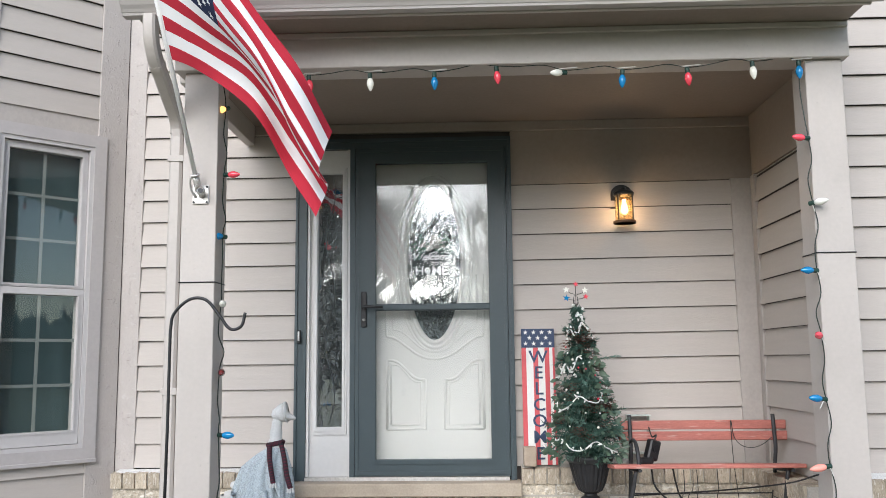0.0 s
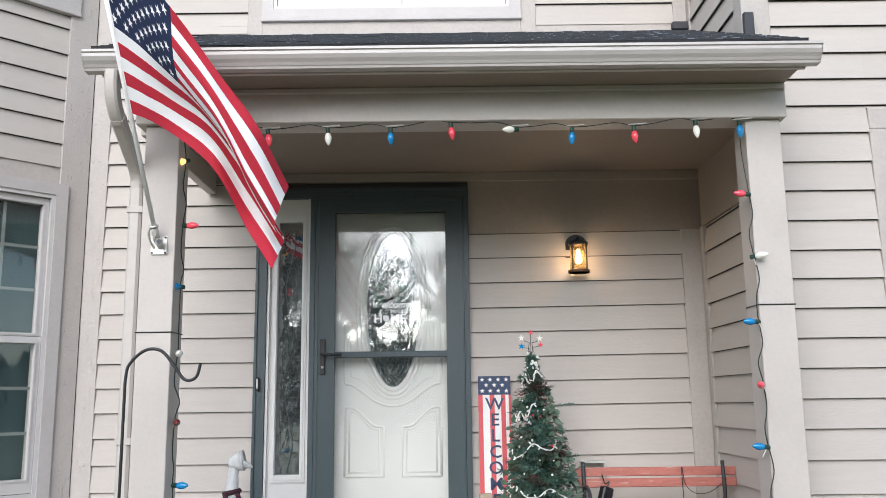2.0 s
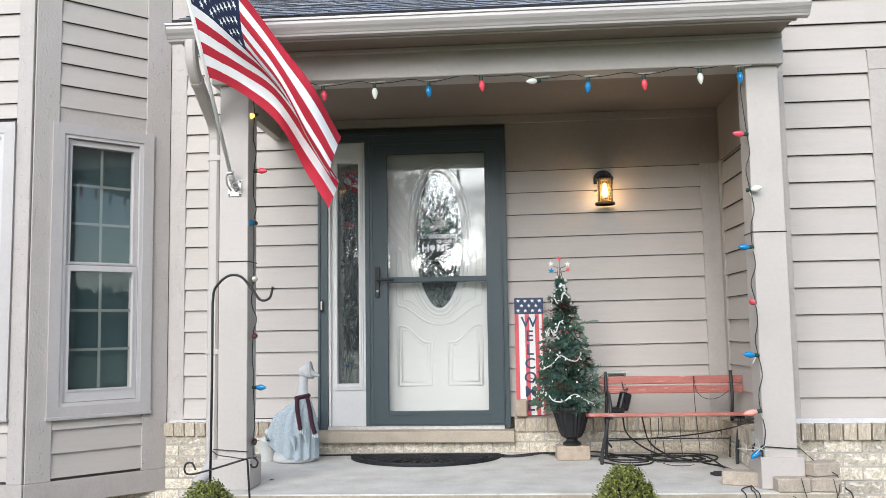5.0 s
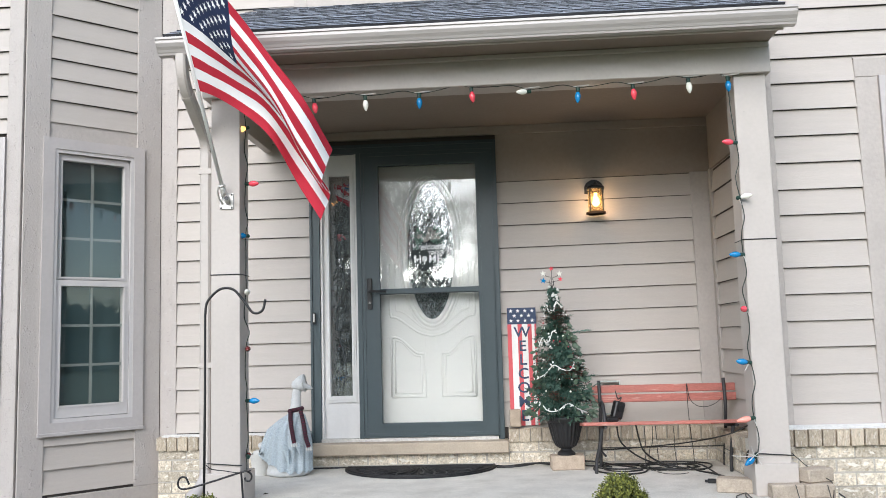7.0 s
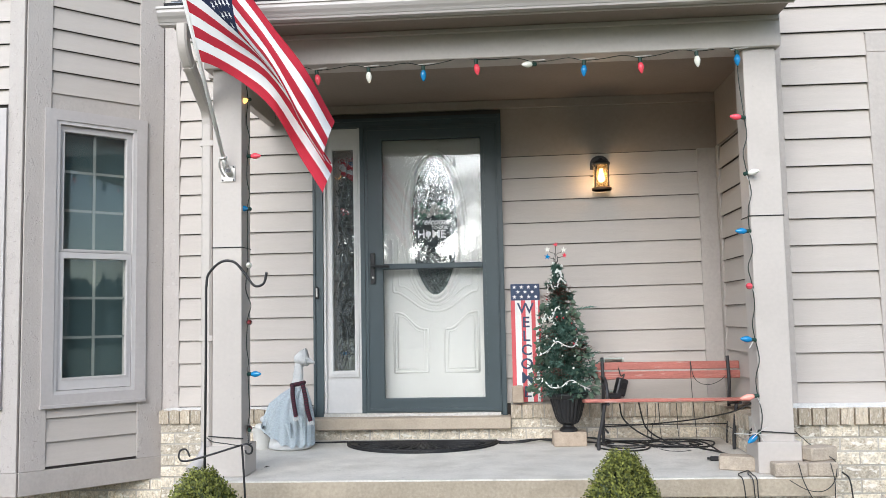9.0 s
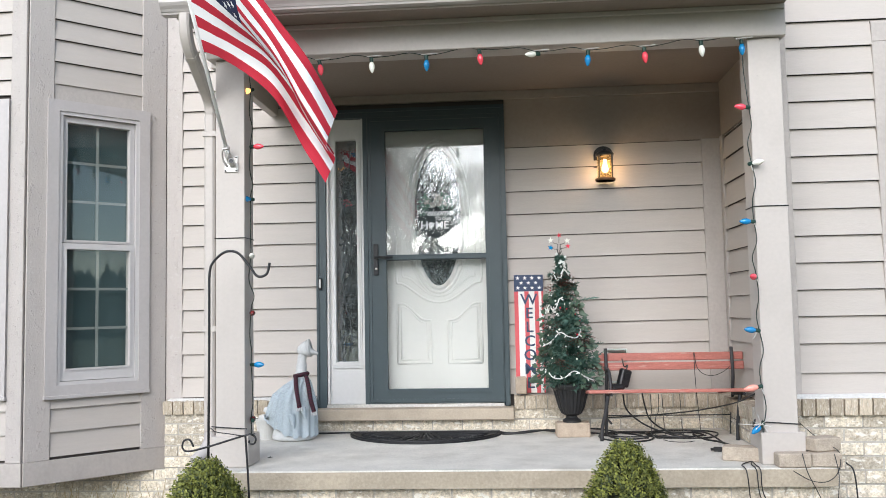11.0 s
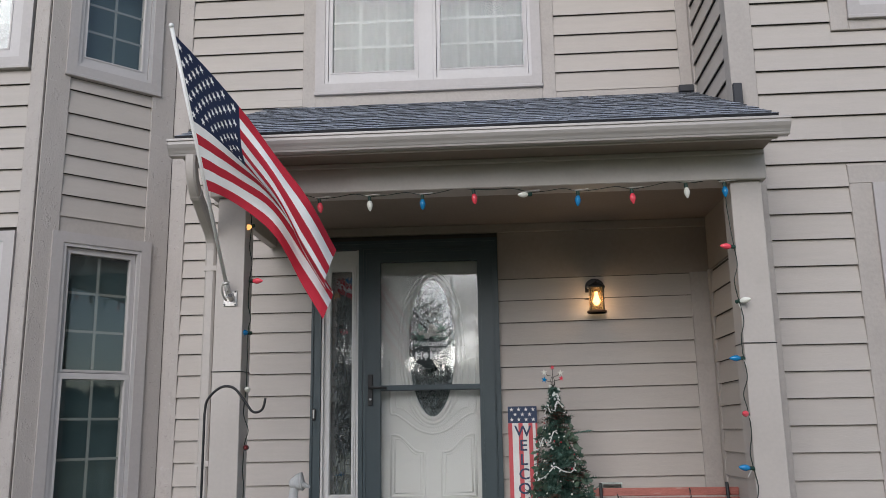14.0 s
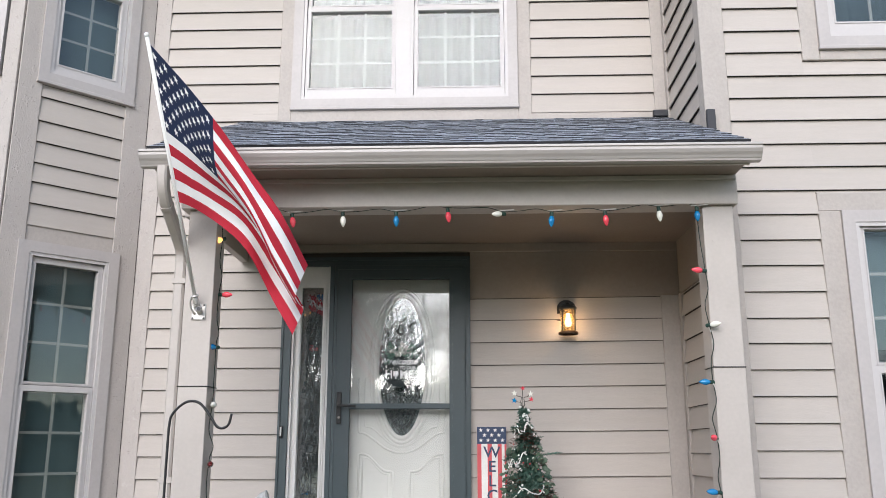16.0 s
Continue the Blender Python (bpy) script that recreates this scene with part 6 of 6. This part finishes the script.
part("prongs", boxed(-0.045, -0.03, -0.008, 0.008, 0.006, 0.02, pose(2.54, -1.02, FLOOR, 0, 0, -8), 0.002), M_BLACK, plug)
cable("black cord joining the plug to a brick", [(2.57, -1.025, F1), (2.60, -1.07, F1), (2.62, -1.15, F1), (2.63, -1.22, F1)], 0.004)

leaf_bit = thing("dead_leaf", "small dry dark leaf lying on the concrete slab", "leaf")
bm = bmesh.new()
bm.faces.new([bm.verts.new((-0.029 + x, -1.154 + y, FLOOR + 0.003 + z)) for x, y, z in ((-0.016, 0.0, 0.0), (-0.004, 0.012, 0.005), (0.016, 0.004, 0.002), (0.004, -0.010, 0.006))])
thicken(bm, (0, 0, 0.0015))
part("blade", bm, M_BARK, leaf_bit)

# ---- flagpole and flag ----
def tubed(points, radius, sides):
    bm = bmesh.new()
    tube(bm, points, radius, sides)
    return bm


PB, PT = Vector((-0.173, -1.462, 1.700)), Vector((-0.296, -2.155, 2.985))
pole = thing("flagpole", "slim white flagpole angled up from a metal bracket", "flagpole")
bm = bmesh.new()
tube(bm, [PB, PT], 0.0105, 12)
part("shaft", bm, M_POLE, pole, smooth=True)
bm = bmesh.new()
bmesh.ops.create_uvsphere(bm, u_segments=14, v_segments=8, radius=0.014)
bmesh.ops.translate(bm, vec=PT, verts=bm.verts)
part("finial", bm, M_POLE, pole, smooth=True)
pd = (PT - PB).normalized()
br = part("bracket", boxed(-0.207, -0.127, -1.428, -1.4205, 1.607, 1.700, None, 0.003), M_STEEL, pole, "pale cast metal wall bracket")
bm = bmesh.new()
ax = PB - pd * 0.035 + Vector((0, 0.006, 0))
lip = PB + pd * 0.045
tube(bm, [ax, lip], 0.0165, 14)
tube(bm, [lip - pd * 0.010, lip], 0.0205, 14)
part("socket", bm, M_STEEL, br, smooth=True)
bm = bmesh.new()
tube(bm, [(-0.160, -1.426, 1.648), (-0.150, -1.478, 1.662)], 0.015, 14)
tube(bm, [(-0.152, -1.470, 1.660), (-0.150, -1.478, 1.662)], 0.019, 14)
part("spare_socket", bm, M_STEEL, br, smooth=True)
# Thin black disc stands in for the shade inside the socket.
part("socket_mouth", tubed([(-0.150, -1.478, 1.662), (-0.1497, -1.4795, 1.6624)], 0.0125, 12), M_BLACK, br, "dark open mouth of the socket")
bm = bmesh.new()
tube(bm, curve([(-0.188, -1.428, 1.640), (-0.200, -1.452, 1.665), (-0.202, -1.476, 1.705), (-0.187, -1.490, 1.735)], 4), 0.0055, 8)
part("side_rib", bm, M_STEEL, br, smooth=True)
part("thumb_screw", tubed([(-0.172, -1.462, 1.690), (-0.168, -1.502, 1.676)], 0.0065, 8), M_STEEL, br)
for x, z in ((-0.198, 1.616), (-0.136, 1.616), (-0.136, 1.690)):
    part("screw", tubed([(x, -1.428, z), (x, -1.4315, z)], 0.0055, 8), M_BLACK, br)

FL, FH, NU, NV = 1.50, 0.85, 110, 78
hoist0 = PT - pd * 0.035
down = -pd


FLY_TOP, FLY_FOOT, FOOT_BEND = Vector((0.545, -1.93, 1.828)), Vector((0.456, -1.83, 1.48)), Vector((0.126, -1.78, 2.102))


def flag_point(u, v):
    """A point of the flag: u runs along its length, v down its hoist, both from 0 to 1. It blows slantwise, with one long pleat."""
    head = hoist0.lerp(FLY_TOP, u) + Vector((0.02, -0.05, 0.045)) * math.sin(math.pi * min(1, max(0, u)))
    h1 = hoist0 + down * FH
    foot = h1 * (1 - u) ** 2 + FOOT_BEND * (2 * u * (1 - u)) + FLY_FOOT * u * u
    w = min(1, max(0, u - 0.16) * 1.5)
    turn = 2 * math.pi * (v ** 1.15)
    g = v + 0.20 * w * math.sin(turn)
    p = head.lerp(foot, g)
    p.y -= 0.15 * w * math.sin(turn) * (1 - 0.25 * u)
    p += Vector((0.25, -1, 0.2)) * (0.030 * w * math.sin(10 * u + 3.2 * v) + 0.016 * math.sin(17 * u - 9 * v) * w + 0.010 * math.sin(30 * v + 5 * u) * w)
    p.z -= 0.022 * w * math.sin(7 * u + 1) * v
    return p


flag = thing("flag", "red, white and blue striped flag draped from the angled pole", "flag")
bm = bmesh.new()
grid = [[bm.verts.new(flag_point(i / NU, j / NV)) for j in range(NV + 1)] for i in range(NU + 1)]
for i in range(NU):
    for j in range(NV):
        f = bm.faces.new((grid[i][j], grid[i + 1][j], grid[i + 1][j + 1], grid[i][j + 1]))
        stripe = j // 6
        f.material_index = 2 if (i < 44 and stripe < 7) else (0 if stripe % 2 == 0 else 1)
part("cloth", bm, [M_RED, M_WHITE, M_BLUE], flag, "striped cloth with a navy canton", smooth=True)
bm = bmesh.new()
for j in range(NV):
    for q in (-0.0025, 0.0025):
        o = Vector((0, q, 0))
        bm.faces.new([bm.verts.new(flag_point(u, v / NV) + o) for u, v in ((0, j), (0.018, j), (0.018, j + 1), (0, j + 1))])
part("heading", bm, M_WHITE, flag, "white canvas heading along the hoist")


def flag_normal(u, v):
    a = flag_point(u + 0.004, v) - flag_point(u - 0.004, v)
    b = flag_point(u, v + 0.004) - flag_point(u, v - 0.004)
    return a.cross(b).normalized()


for r in range(9):
    for c in range(6 if r % 2 == 0 else 5):
        u = 0.4 * ((2 * c + 1 + (r % 2)) / 12)
        v = (7 / 13) * (r + 1) / 10
        bm = bmesh.new()
        for q in (-0.003, 0.003):
            ring = []
            for k in range(10):
                rr = 0.026 if k % 2 == 0 else 0.0103
                an = math.pi / 2 + k * math.pi / 5
                uu, vv = u + rr * math.cos(an) / FL, v - rr * math.sin(an) / FH
                ring.append(bm.verts.new(flag_point(uu, vv) + flag_normal(uu, vv) * q))
            mid = bm.verts.new(flag_point(u, v) + flag_normal(u, v) * q)
            for k in range(10):
                bm.faces.new((mid, ring[k], ring[(k + 1) % 10]))
        part("star", bm, M_STAR, flag)

# ---- hook, garden stake and shrubs in the bed ----
hook = thing("shepherd_hook", "thin black metal shepherd hook standing in the bed", "garden hook")
bm = bmesh.new()
HY = -1.80
tube(bm, [(-0.168, HY, GROUND + 0.02), (-0.158, HY, 0.6)] + curve([(-0.158, HY, 1.0), (-0.145, HY, 1.07), (-0.08, HY, 1.13), (-0.01, HY, 1.127), (0.05, HY, 1.06), (0.085, HY, 1.012), (0.115, HY, 1.002), (0.145, HY, 1.02), (0.158, HY, 1.072)], 6), 0.0068, 8)
part("rod", bm, M_BLACK, hook, smooth=True)
stake = thing("garden_stake", "bent black wire garden stake with curled ends", "garden stake")
bm = bmesh.new()
tube(bm, curve([(-0.235, HY - 0.01, 0.15), (-0.255, HY - 0.01, 0.185), (-0.285, HY - 0.01, 0.18), (-0.292, HY - 0.01, 0.145), (-0.262, HY - 0.01, 0.128), (-0.16, HY - 0.01, 0.15), (0.03, HY - 0.01, 0.205), (0.065, HY - 0.01, 0.208), (0.085, HY - 0.01, 0.19), (0.078, HY - 0.01, 0.165), (0.055, HY - 0.01, 0.165), (0.05, HY - 0.01, 0.18)], 6), 0.005, 8)
part("crossbar", bm, M_BLACK, stake, smooth=True)
bm = bmesh.new()
tube(bm, [(0.033, HY - 0.012, 0.203), (0.045, HY - 0.012, 0.02), (0.075, HY - 0.012, GROUND + 0.02)], 0.0055, 8)
part("leg", bm, M_BLACK, stake)
bm = bmesh.new()
tube(bm, curve([(-0.145, HY - 0.02, 0.245), (-0.115, HY - 0.02, 0.225), (-0.05, HY - 0.02, 0.215), (0.02, HY - 0.02, 0.206), (0.085, HY - 0.02, 0.215)], 5), 0.0028, 6)
part("wire", bm, M_BLACK, stake)


def boxwood(cx, cy, top, w, seed):
    b = thing("boxwood_shrub", "small clipped boxwood shrub with fresh green and yellowing leaves", "shrub", "boxwood shrubs")
    rng = random.Random(seed)
    h = top - GROUND
    bm = bmesh.new()
    bmesh.ops.create_icosphere(bm, subdivisions=3, radius=1)
    for v in bm.verts:
        t = (v.co.z + 1) / 2
        r = w * 0.72 * math.sin(math.pi * (0.12 + 0.83 * t)) ** 0.75
        q = Vector((v.co.x, v.co.y, 0))
        q = q.normalized() * r * min(1, q.length * 1.6) if q.length > 1e-4 else q
        v.co = Vector((cx + q.x, cy + q.y, GROUND + 0.05 + (h - 0.11) * t)) + Vector(noise.noise_vector(v.co * 3)) * 0.03
    # Dark solid core stands in for the shade between the leaves.
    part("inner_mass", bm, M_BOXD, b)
    fm = bmesh.new()
    for k in range(2600):
        t = rng.random() ** 0.8
        an = rng.uniform(0, 2 * math.pi)
        r = w * (math.sin(math.pi * (0.10 + 0.885 * t)) ** 0.8) * (1 + 0.16 * noise.noise(Vector((math.cos(an) * 2.2, math.sin(an) * 2.2, t * 5 + seed))))
        base = Vector((cx + r * 0.82 * math.cos(an), cy + r * 0.82 * math.sin(an), GROUND + 0.06 + (h - 0.10) * t))
        d = Vector((math.cos(an) * 0.7, math.sin(an) * 0.7, 0.45 + 0.9 * t + rng.uniform(-0.35, 0.35))).normalized()
        ln = rng.uniform(0.03, 0.065)
        for j in range(9):
            p = base + d * ln * j / 8
            a2 = j * 2.4 + rng.random()
            s = d.cross(Vector((math.cos(a2), math.sin(a2), 0.3))).normalized()
            o = (d * 0.75 + s * 0.8).normalized()
            side = o.cross(d).normalized()
            l, ww = rng.uniform(0.011, 0.018), rng.uniform(0.0042, 0.0066)
            fm.faces.new([fm.verts.new(p + o * l * f + side * ww * g) for f, g in ((0, 0.2), (0.55, 1), (1, 0.1), (0.55, -1))])
    part("leaves", fm, M_BOX, b, "small glossy green leaves")
    for k in range(4):
        bm = bmesh.new()
        a = rng.uniform(0, 6.28)
        tube(bm, [(cx, cy, GROUND), (cx + 0.03 * math.cos(a), cy + 0.03 * math.sin(a), GROUND + 0.2), (cx + 0.1 * math.cos(a), cy + 0.1 * math.sin(a), top - 0.2)], [0.012, 0.009, 0.004], 6)
        part("stem", bm, M_BARK, b)


boxwood(1.895, -2.0, 0.185, 0.215, 1)
boxwood(-0.105, -2.0, 0.115, 0.225, 2)
dead = tagged(part("dry_stems", bmesh.new(), M_STRAW, None), "dry bare perennial stems in the bed", "plant")
bm = bmesh.new()
rng = random.Random(21)
for k in range(46):
    x, y = rng.uniform(-1.75, -0.75), rng.uniform(-0.75, -0.25)
    h = rng.uniform(0.16, 0.36)
    a = Vector((x, y, GROUND))
    lean = Vector((rng.uniform(-0.1, 0.1), rng.uniform(-0.1, 0.05), h))
    tube(bm, [a, a + lean * 0.5 + Vector((rng.uniform(-0.02, 0.02), 0, 0)), a + lean], [0.003, 0.0024, 0.0012], 4)
    if rng.random() < 0.6:
        tube(bm, [a + lean * 0.6, a + lean * 0.6 + Vector((rng.uniform(-0.05, 0.05), 0, 0.06))], [0.002, 0.001], 4)
bm.to_mesh(dead.data)
bm.free()
dead["kind"] = "stuff"


# ---- bare trees and woods across the lawn ----
def bare_tree(x, y, height, seed, label):
    t = thing("bare_tree", label, "tree", "bare trees")
    rng = random.Random(seed)
    trunk, limbs = bmesh.new(), bmesh.new()

    def grow(p, d, length, r, level):
        pts, q = [p], p
        for k in range(3):
            d = (d + Vector((rng.uniform(-0.22, 0.22), rng.uniform(-0.22, 0.22), rng.uniform(-0.05, 0.16)))).normalized()
            q = q + d * length / 3
            pts.append(q)
        tube(trunk if level == 0 else limbs, pts, [r, r * 0.86, r * 0.74, r * 0.6], 7 if level < 2 else 4)
        if level < (6 if height < 9.5 else 5):
            for k in range(3 if level < 4 else 2):
                a = rng.uniform(0, 6.28)
                s = Vector((math.cos(a), math.sin(a), rng.uniform(-0.1, 0.5)))
                base = pts[rng.choice((2, 3, 3))] if level else pts[rng.choice((2, 3))]
                grow(base, (d * 0.75 + s * 0.75).normalized(), length * rng.uniform(0.6, 0.82), r * 0.62, level + 1)
            grow(pts[3], d, length * 0.7, r * 0.6, level + 1)

    grow(Vector((x, y, GROUND - 0.05)), Vector((0.02, 0, 1)), height * 0.30, height * 0.015, 0)
    part("trunk", trunk, M_BARK, t)
    part("branches", limbs, M_BARK, t)


for x, y, h, s in ((-1.9, -15.5, 6.8, 1), (-3.7, -17.5, 7.0, 21), (-4.6, -19, 8.2, 3), (1.9, -20, 7.6, 9), (4.5, -36, 10, 6), (-4.5, -25, 9, 5), (3.6, -24, 9, 2), (7.5, -29, 11, 4), (-9, -28, 11, 8)):
    bare_tree(x, y, h, s, "leafless deciduous tree across the lawn")
for ex, ey, eh, er, seed in ((-1.75, -30.0, 4.4, 1.7, 3), (-9.5, -34.0, 7.0, 2.1, 6)):
    ev = thing("evergreen_tree", "dark dense evergreen tree across the lawn", "tree", "evergreen trees")
    bm = bmesh.new()
    tube(bm, [(ex, ey, GROUND), (ex, ey, GROUND + eh * 0.9)], [0.14, 0.03], 7)
    part("trunk", bm, M_BARK, ev)
    bm = bmesh.new()
    rng = random.Random(seed)
    for k in range(5200):
        t = rng.random() ** 1.3
        an, q = rng.uniform(0, 6.283), rng.uniform(0.35, 1.0)
        rr = er * (1 - t) ** 0.8 * q * (1 + 0.25 * math.sin(an * 5 + t * 22))
        c = Vector((ex + rr * math.cos(an), ey + rr * math.sin(an), GROUND + 0.3 + (eh - 0.3) * t - 0.15 * q))
        d = Vector((math.cos(an), math.sin(an), rng.uniform(-0.6, 0.5))).normalized() * rng.uniform(0.12, 0.26)
        w = d.cross(Vector((rng.uniform(-1, 1), rng.uniform(-1, 1), 1))).normalized() * 0.045
        bm.faces.new([bm.verts.new(v) for v in (c, c + d * 0.5 + w, c + d, c + d * 0.5 - w)])
    part("crown", bm, M_NEEDLE, ev)
woods = bmesh.new()
rng = random.Random(77)
for k in range(9000):
    x, y = rng.uniform(-70, 70), rng.uniform(-75, -58)
    h = (6.6 + 1.8 * noise.noise(Vector((x * 0.12, 3.1, 0))) + 0.9 * noise.noise(Vector((x * 0.6, 9.7, 0)))) * rng.uniform(0.6, 1.1)
    r = rng.uniform(0.08, 0.3) if k % 2 else rng.uniform(0.6, 1.1)
    a, b = Vector((x, y, GROUND)), Vector((x + rng.uniform(-1.2, 1.2), y, GROUND + h))
    woods.faces.new([woods.verts.new(a + Vector((s * r, 0, 0))) for s in (-1, 1)] + [woods.verts.new(a.lerp(b, 0.7) + Vector((r * 0.7, 0, 0))), woods.verts.new(b), woods.verts.new(a.lerp(b, 0.6) - Vector((r * 0.7, 0, 0)))])
    woods.faces.new([woods.verts.new(a + Vector((0, s * r, 0))) for s in (-1, 1)] + [woods.verts.new(b)])
# unseen tree line added round the lawn's side, lower and farther, to darken reflections
for k in range(1100):
    an = radians(rng.uniform(-62, -2))
    far = rng.uniform(52, 66)
    a = Vector((far * math.cos(an), far * math.sin(an), GROUND - 0.1))
    b = a + Vector((rng.uniform(-0.5, 0.5), rng.uniform(-0.5, 0.5), rng.uniform(3.6, 5.2)))
    across = Vector((-math.sin(an), math.cos(an), 0)) * rng.uniform(0.6, 1.3)
    woods.faces.new([woods.verts.new(v) for v in (a - across, a + across, a.lerp(b, 0.7) + across * 0.7, b, a.lerp(b, 0.6) - across * 0.7)])
tagged(part("far_woods", woods, mat("far_woods", (0.06, 0.06, 0.05), 0.95, var=0.4, scale=0.6, bump=0), None, kind="stuff"), "distant dark line of woods and hedges", "woods")

# ---- shingles, brick courses ----
slope = Matrix.Translation((0, E_Y, E_Z)) @ Matrix.Rotation(math.atan(SL), 4, "X")
SLEN = math.hypot(0 - E_Y, 3.345 - E_Z)
# Dark butts: black asphalt edges that also carry each course's shadow line.
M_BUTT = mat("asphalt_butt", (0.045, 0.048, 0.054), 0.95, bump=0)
strips = []
for k in range(6):
    bm, x = bmesh.new(), 0.0
    while x < 0.30:
        w = min(rng.choice((0.05, 0.07, 0.09, 0.12)), 0.302 - x)
        thick = rng.choice((0.003, 0.004, 0.006))
        cut = rng.choice((0.0, 0.0, 0.004, 0.008)) + rng.uniform(-0.002, 0.002)
        box(bm, x, x + w - 0.0018, cut, 0.17, 0.0, thick)
        x += w
    bm.normal_update()
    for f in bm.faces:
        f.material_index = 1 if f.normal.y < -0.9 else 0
    me = bpy.data.meshes.new("shingle")
    bm.to_mesh(me)
    bm.free()
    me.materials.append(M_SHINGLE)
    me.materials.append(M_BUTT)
    strips.append(me)
row, y = 0, -0.034
while y < SLEN - 0.05:
    x = -0.40 - rng.uniform(0.05, 0.25)
    while x < 2.86:
        a = min(max(x, -0.40), 2.57)
        ob = new("shingle", rng.choice(strips))
        ob.parent = roof
        ob.matrix_basis = slope @ Matrix.Translation((a, y + rng.uniform(-0.004, 0.004), 0.0105 + 0.002 * rng.random())) @ Matrix.Rotation(-0.030 - 0.018 * rng.random(), 4, "X")
        x += 0.30
    row, y = row + 1, y + 0.118

BRK = []
for k in range(3):
    bm = boxed(-0.5, 0.5, -0.5, 0.5, -0.5, 0.5, Matrix.Diagonal((0.196, 0.10, 0.064, 1)), 0.004)
    for v in bm.verts:
        v.co += Vector(noise.noise_vector(v.co * 31 + Vector((k * 9, 0, 0)))) * 0.004
    me = bpy.data.meshes.new("brick")
    bm.to_mesh(me)
    bm.free()
    BRK.append(me)
BRK_D = [me.copy() for me in BRK]
for me in BRK:
    me.materials.append(M_BRICK)
for me in BRK_D:
    me.materials.append(M_BRICKD)


def courses(parent, m, s0, s1, z0, z1, n, course=0.0765):
    """Running bond from the top course down; the brick faces stand n out from the wall."""
    z, odd = z1, 0
    while z > z0 - 0.01:
        s = s0 - (0.103 if odd else 0)
        while s < s1 - 0.02:
            a, b = max(s, s0), min(s + 0.196, s1)
            if b - a > 0.03:
                ob = new("brick", rng.choice(BRK))
                ob.parent = parent
                ob.matrix_basis = m @ Matrix.Translation(((a + b) / 2, -n + 0.05 + rng.uniform(-0.003, 0.002), z - 0.034)) @ Matrix.Diagonal(((b - a) / 0.196, 1, 1, 1))
            s += 0.206
        z, odd = z - course, 1 - odd


def rowlock(parent, m, s0, s1, z, n, wide=0.0765):
    """The sloping header course on top."""
    k, s = 0, s0
    while s < s1 - 0.03:
        w = min(wide - 0.01, s1 - s)
        ob = new("brick", rng.choice(BRK_D))
        ob.parent = parent
        ob.matrix_basis = m @ Matrix.Translation((s + w / 2, -n + 0.055, z - 0.046)) @ Matrix.Rotation(radians(5), 4, "X") @ Matrix.Diagonal((w / 0.196, 1.35, 0.088 / 0.064, 1))
        s += wide


courses(wa_l, BACK, -1.085, -0.002, -0.5, 0.122, 0.117)
rowlock(wa_l, BACK, -1.09, -0.002, 0.212, 0.13)
courses(wa_r, BACK, 1.388, 2.78, -0.02, 0.132, 0.117)
rowlock(wa_r, BACK, 1.388, 2.76, 0.228, 0.13)
courses(wa_s, SIDE, 0.12, 0.90, -0.02, 0.132, 0.105)
rowlock(wa_s, SIDE, 0.13, 0.90, 0.228, 0.118)
courses(wa_x, RIGHT, 2.90, 4.4, -0.5, 0.19, 0.107)
rowlock(wa_x, RIGHT, 2.90, 4.4, 0.288, 0.13)
courses(wa_b, BACK, -2.4, -1.09, -0.52, -0.275, 0.10)
courses(wa_d, BACK, 0.002, 1.384, -0.02, 0.06, 0.132)
base = bpy.data.objects["slab_base"]
courses(base, FRONT, 0.03, 3.405, -0.55, FLOOR - SLAB_H - 0.004, -0.048)
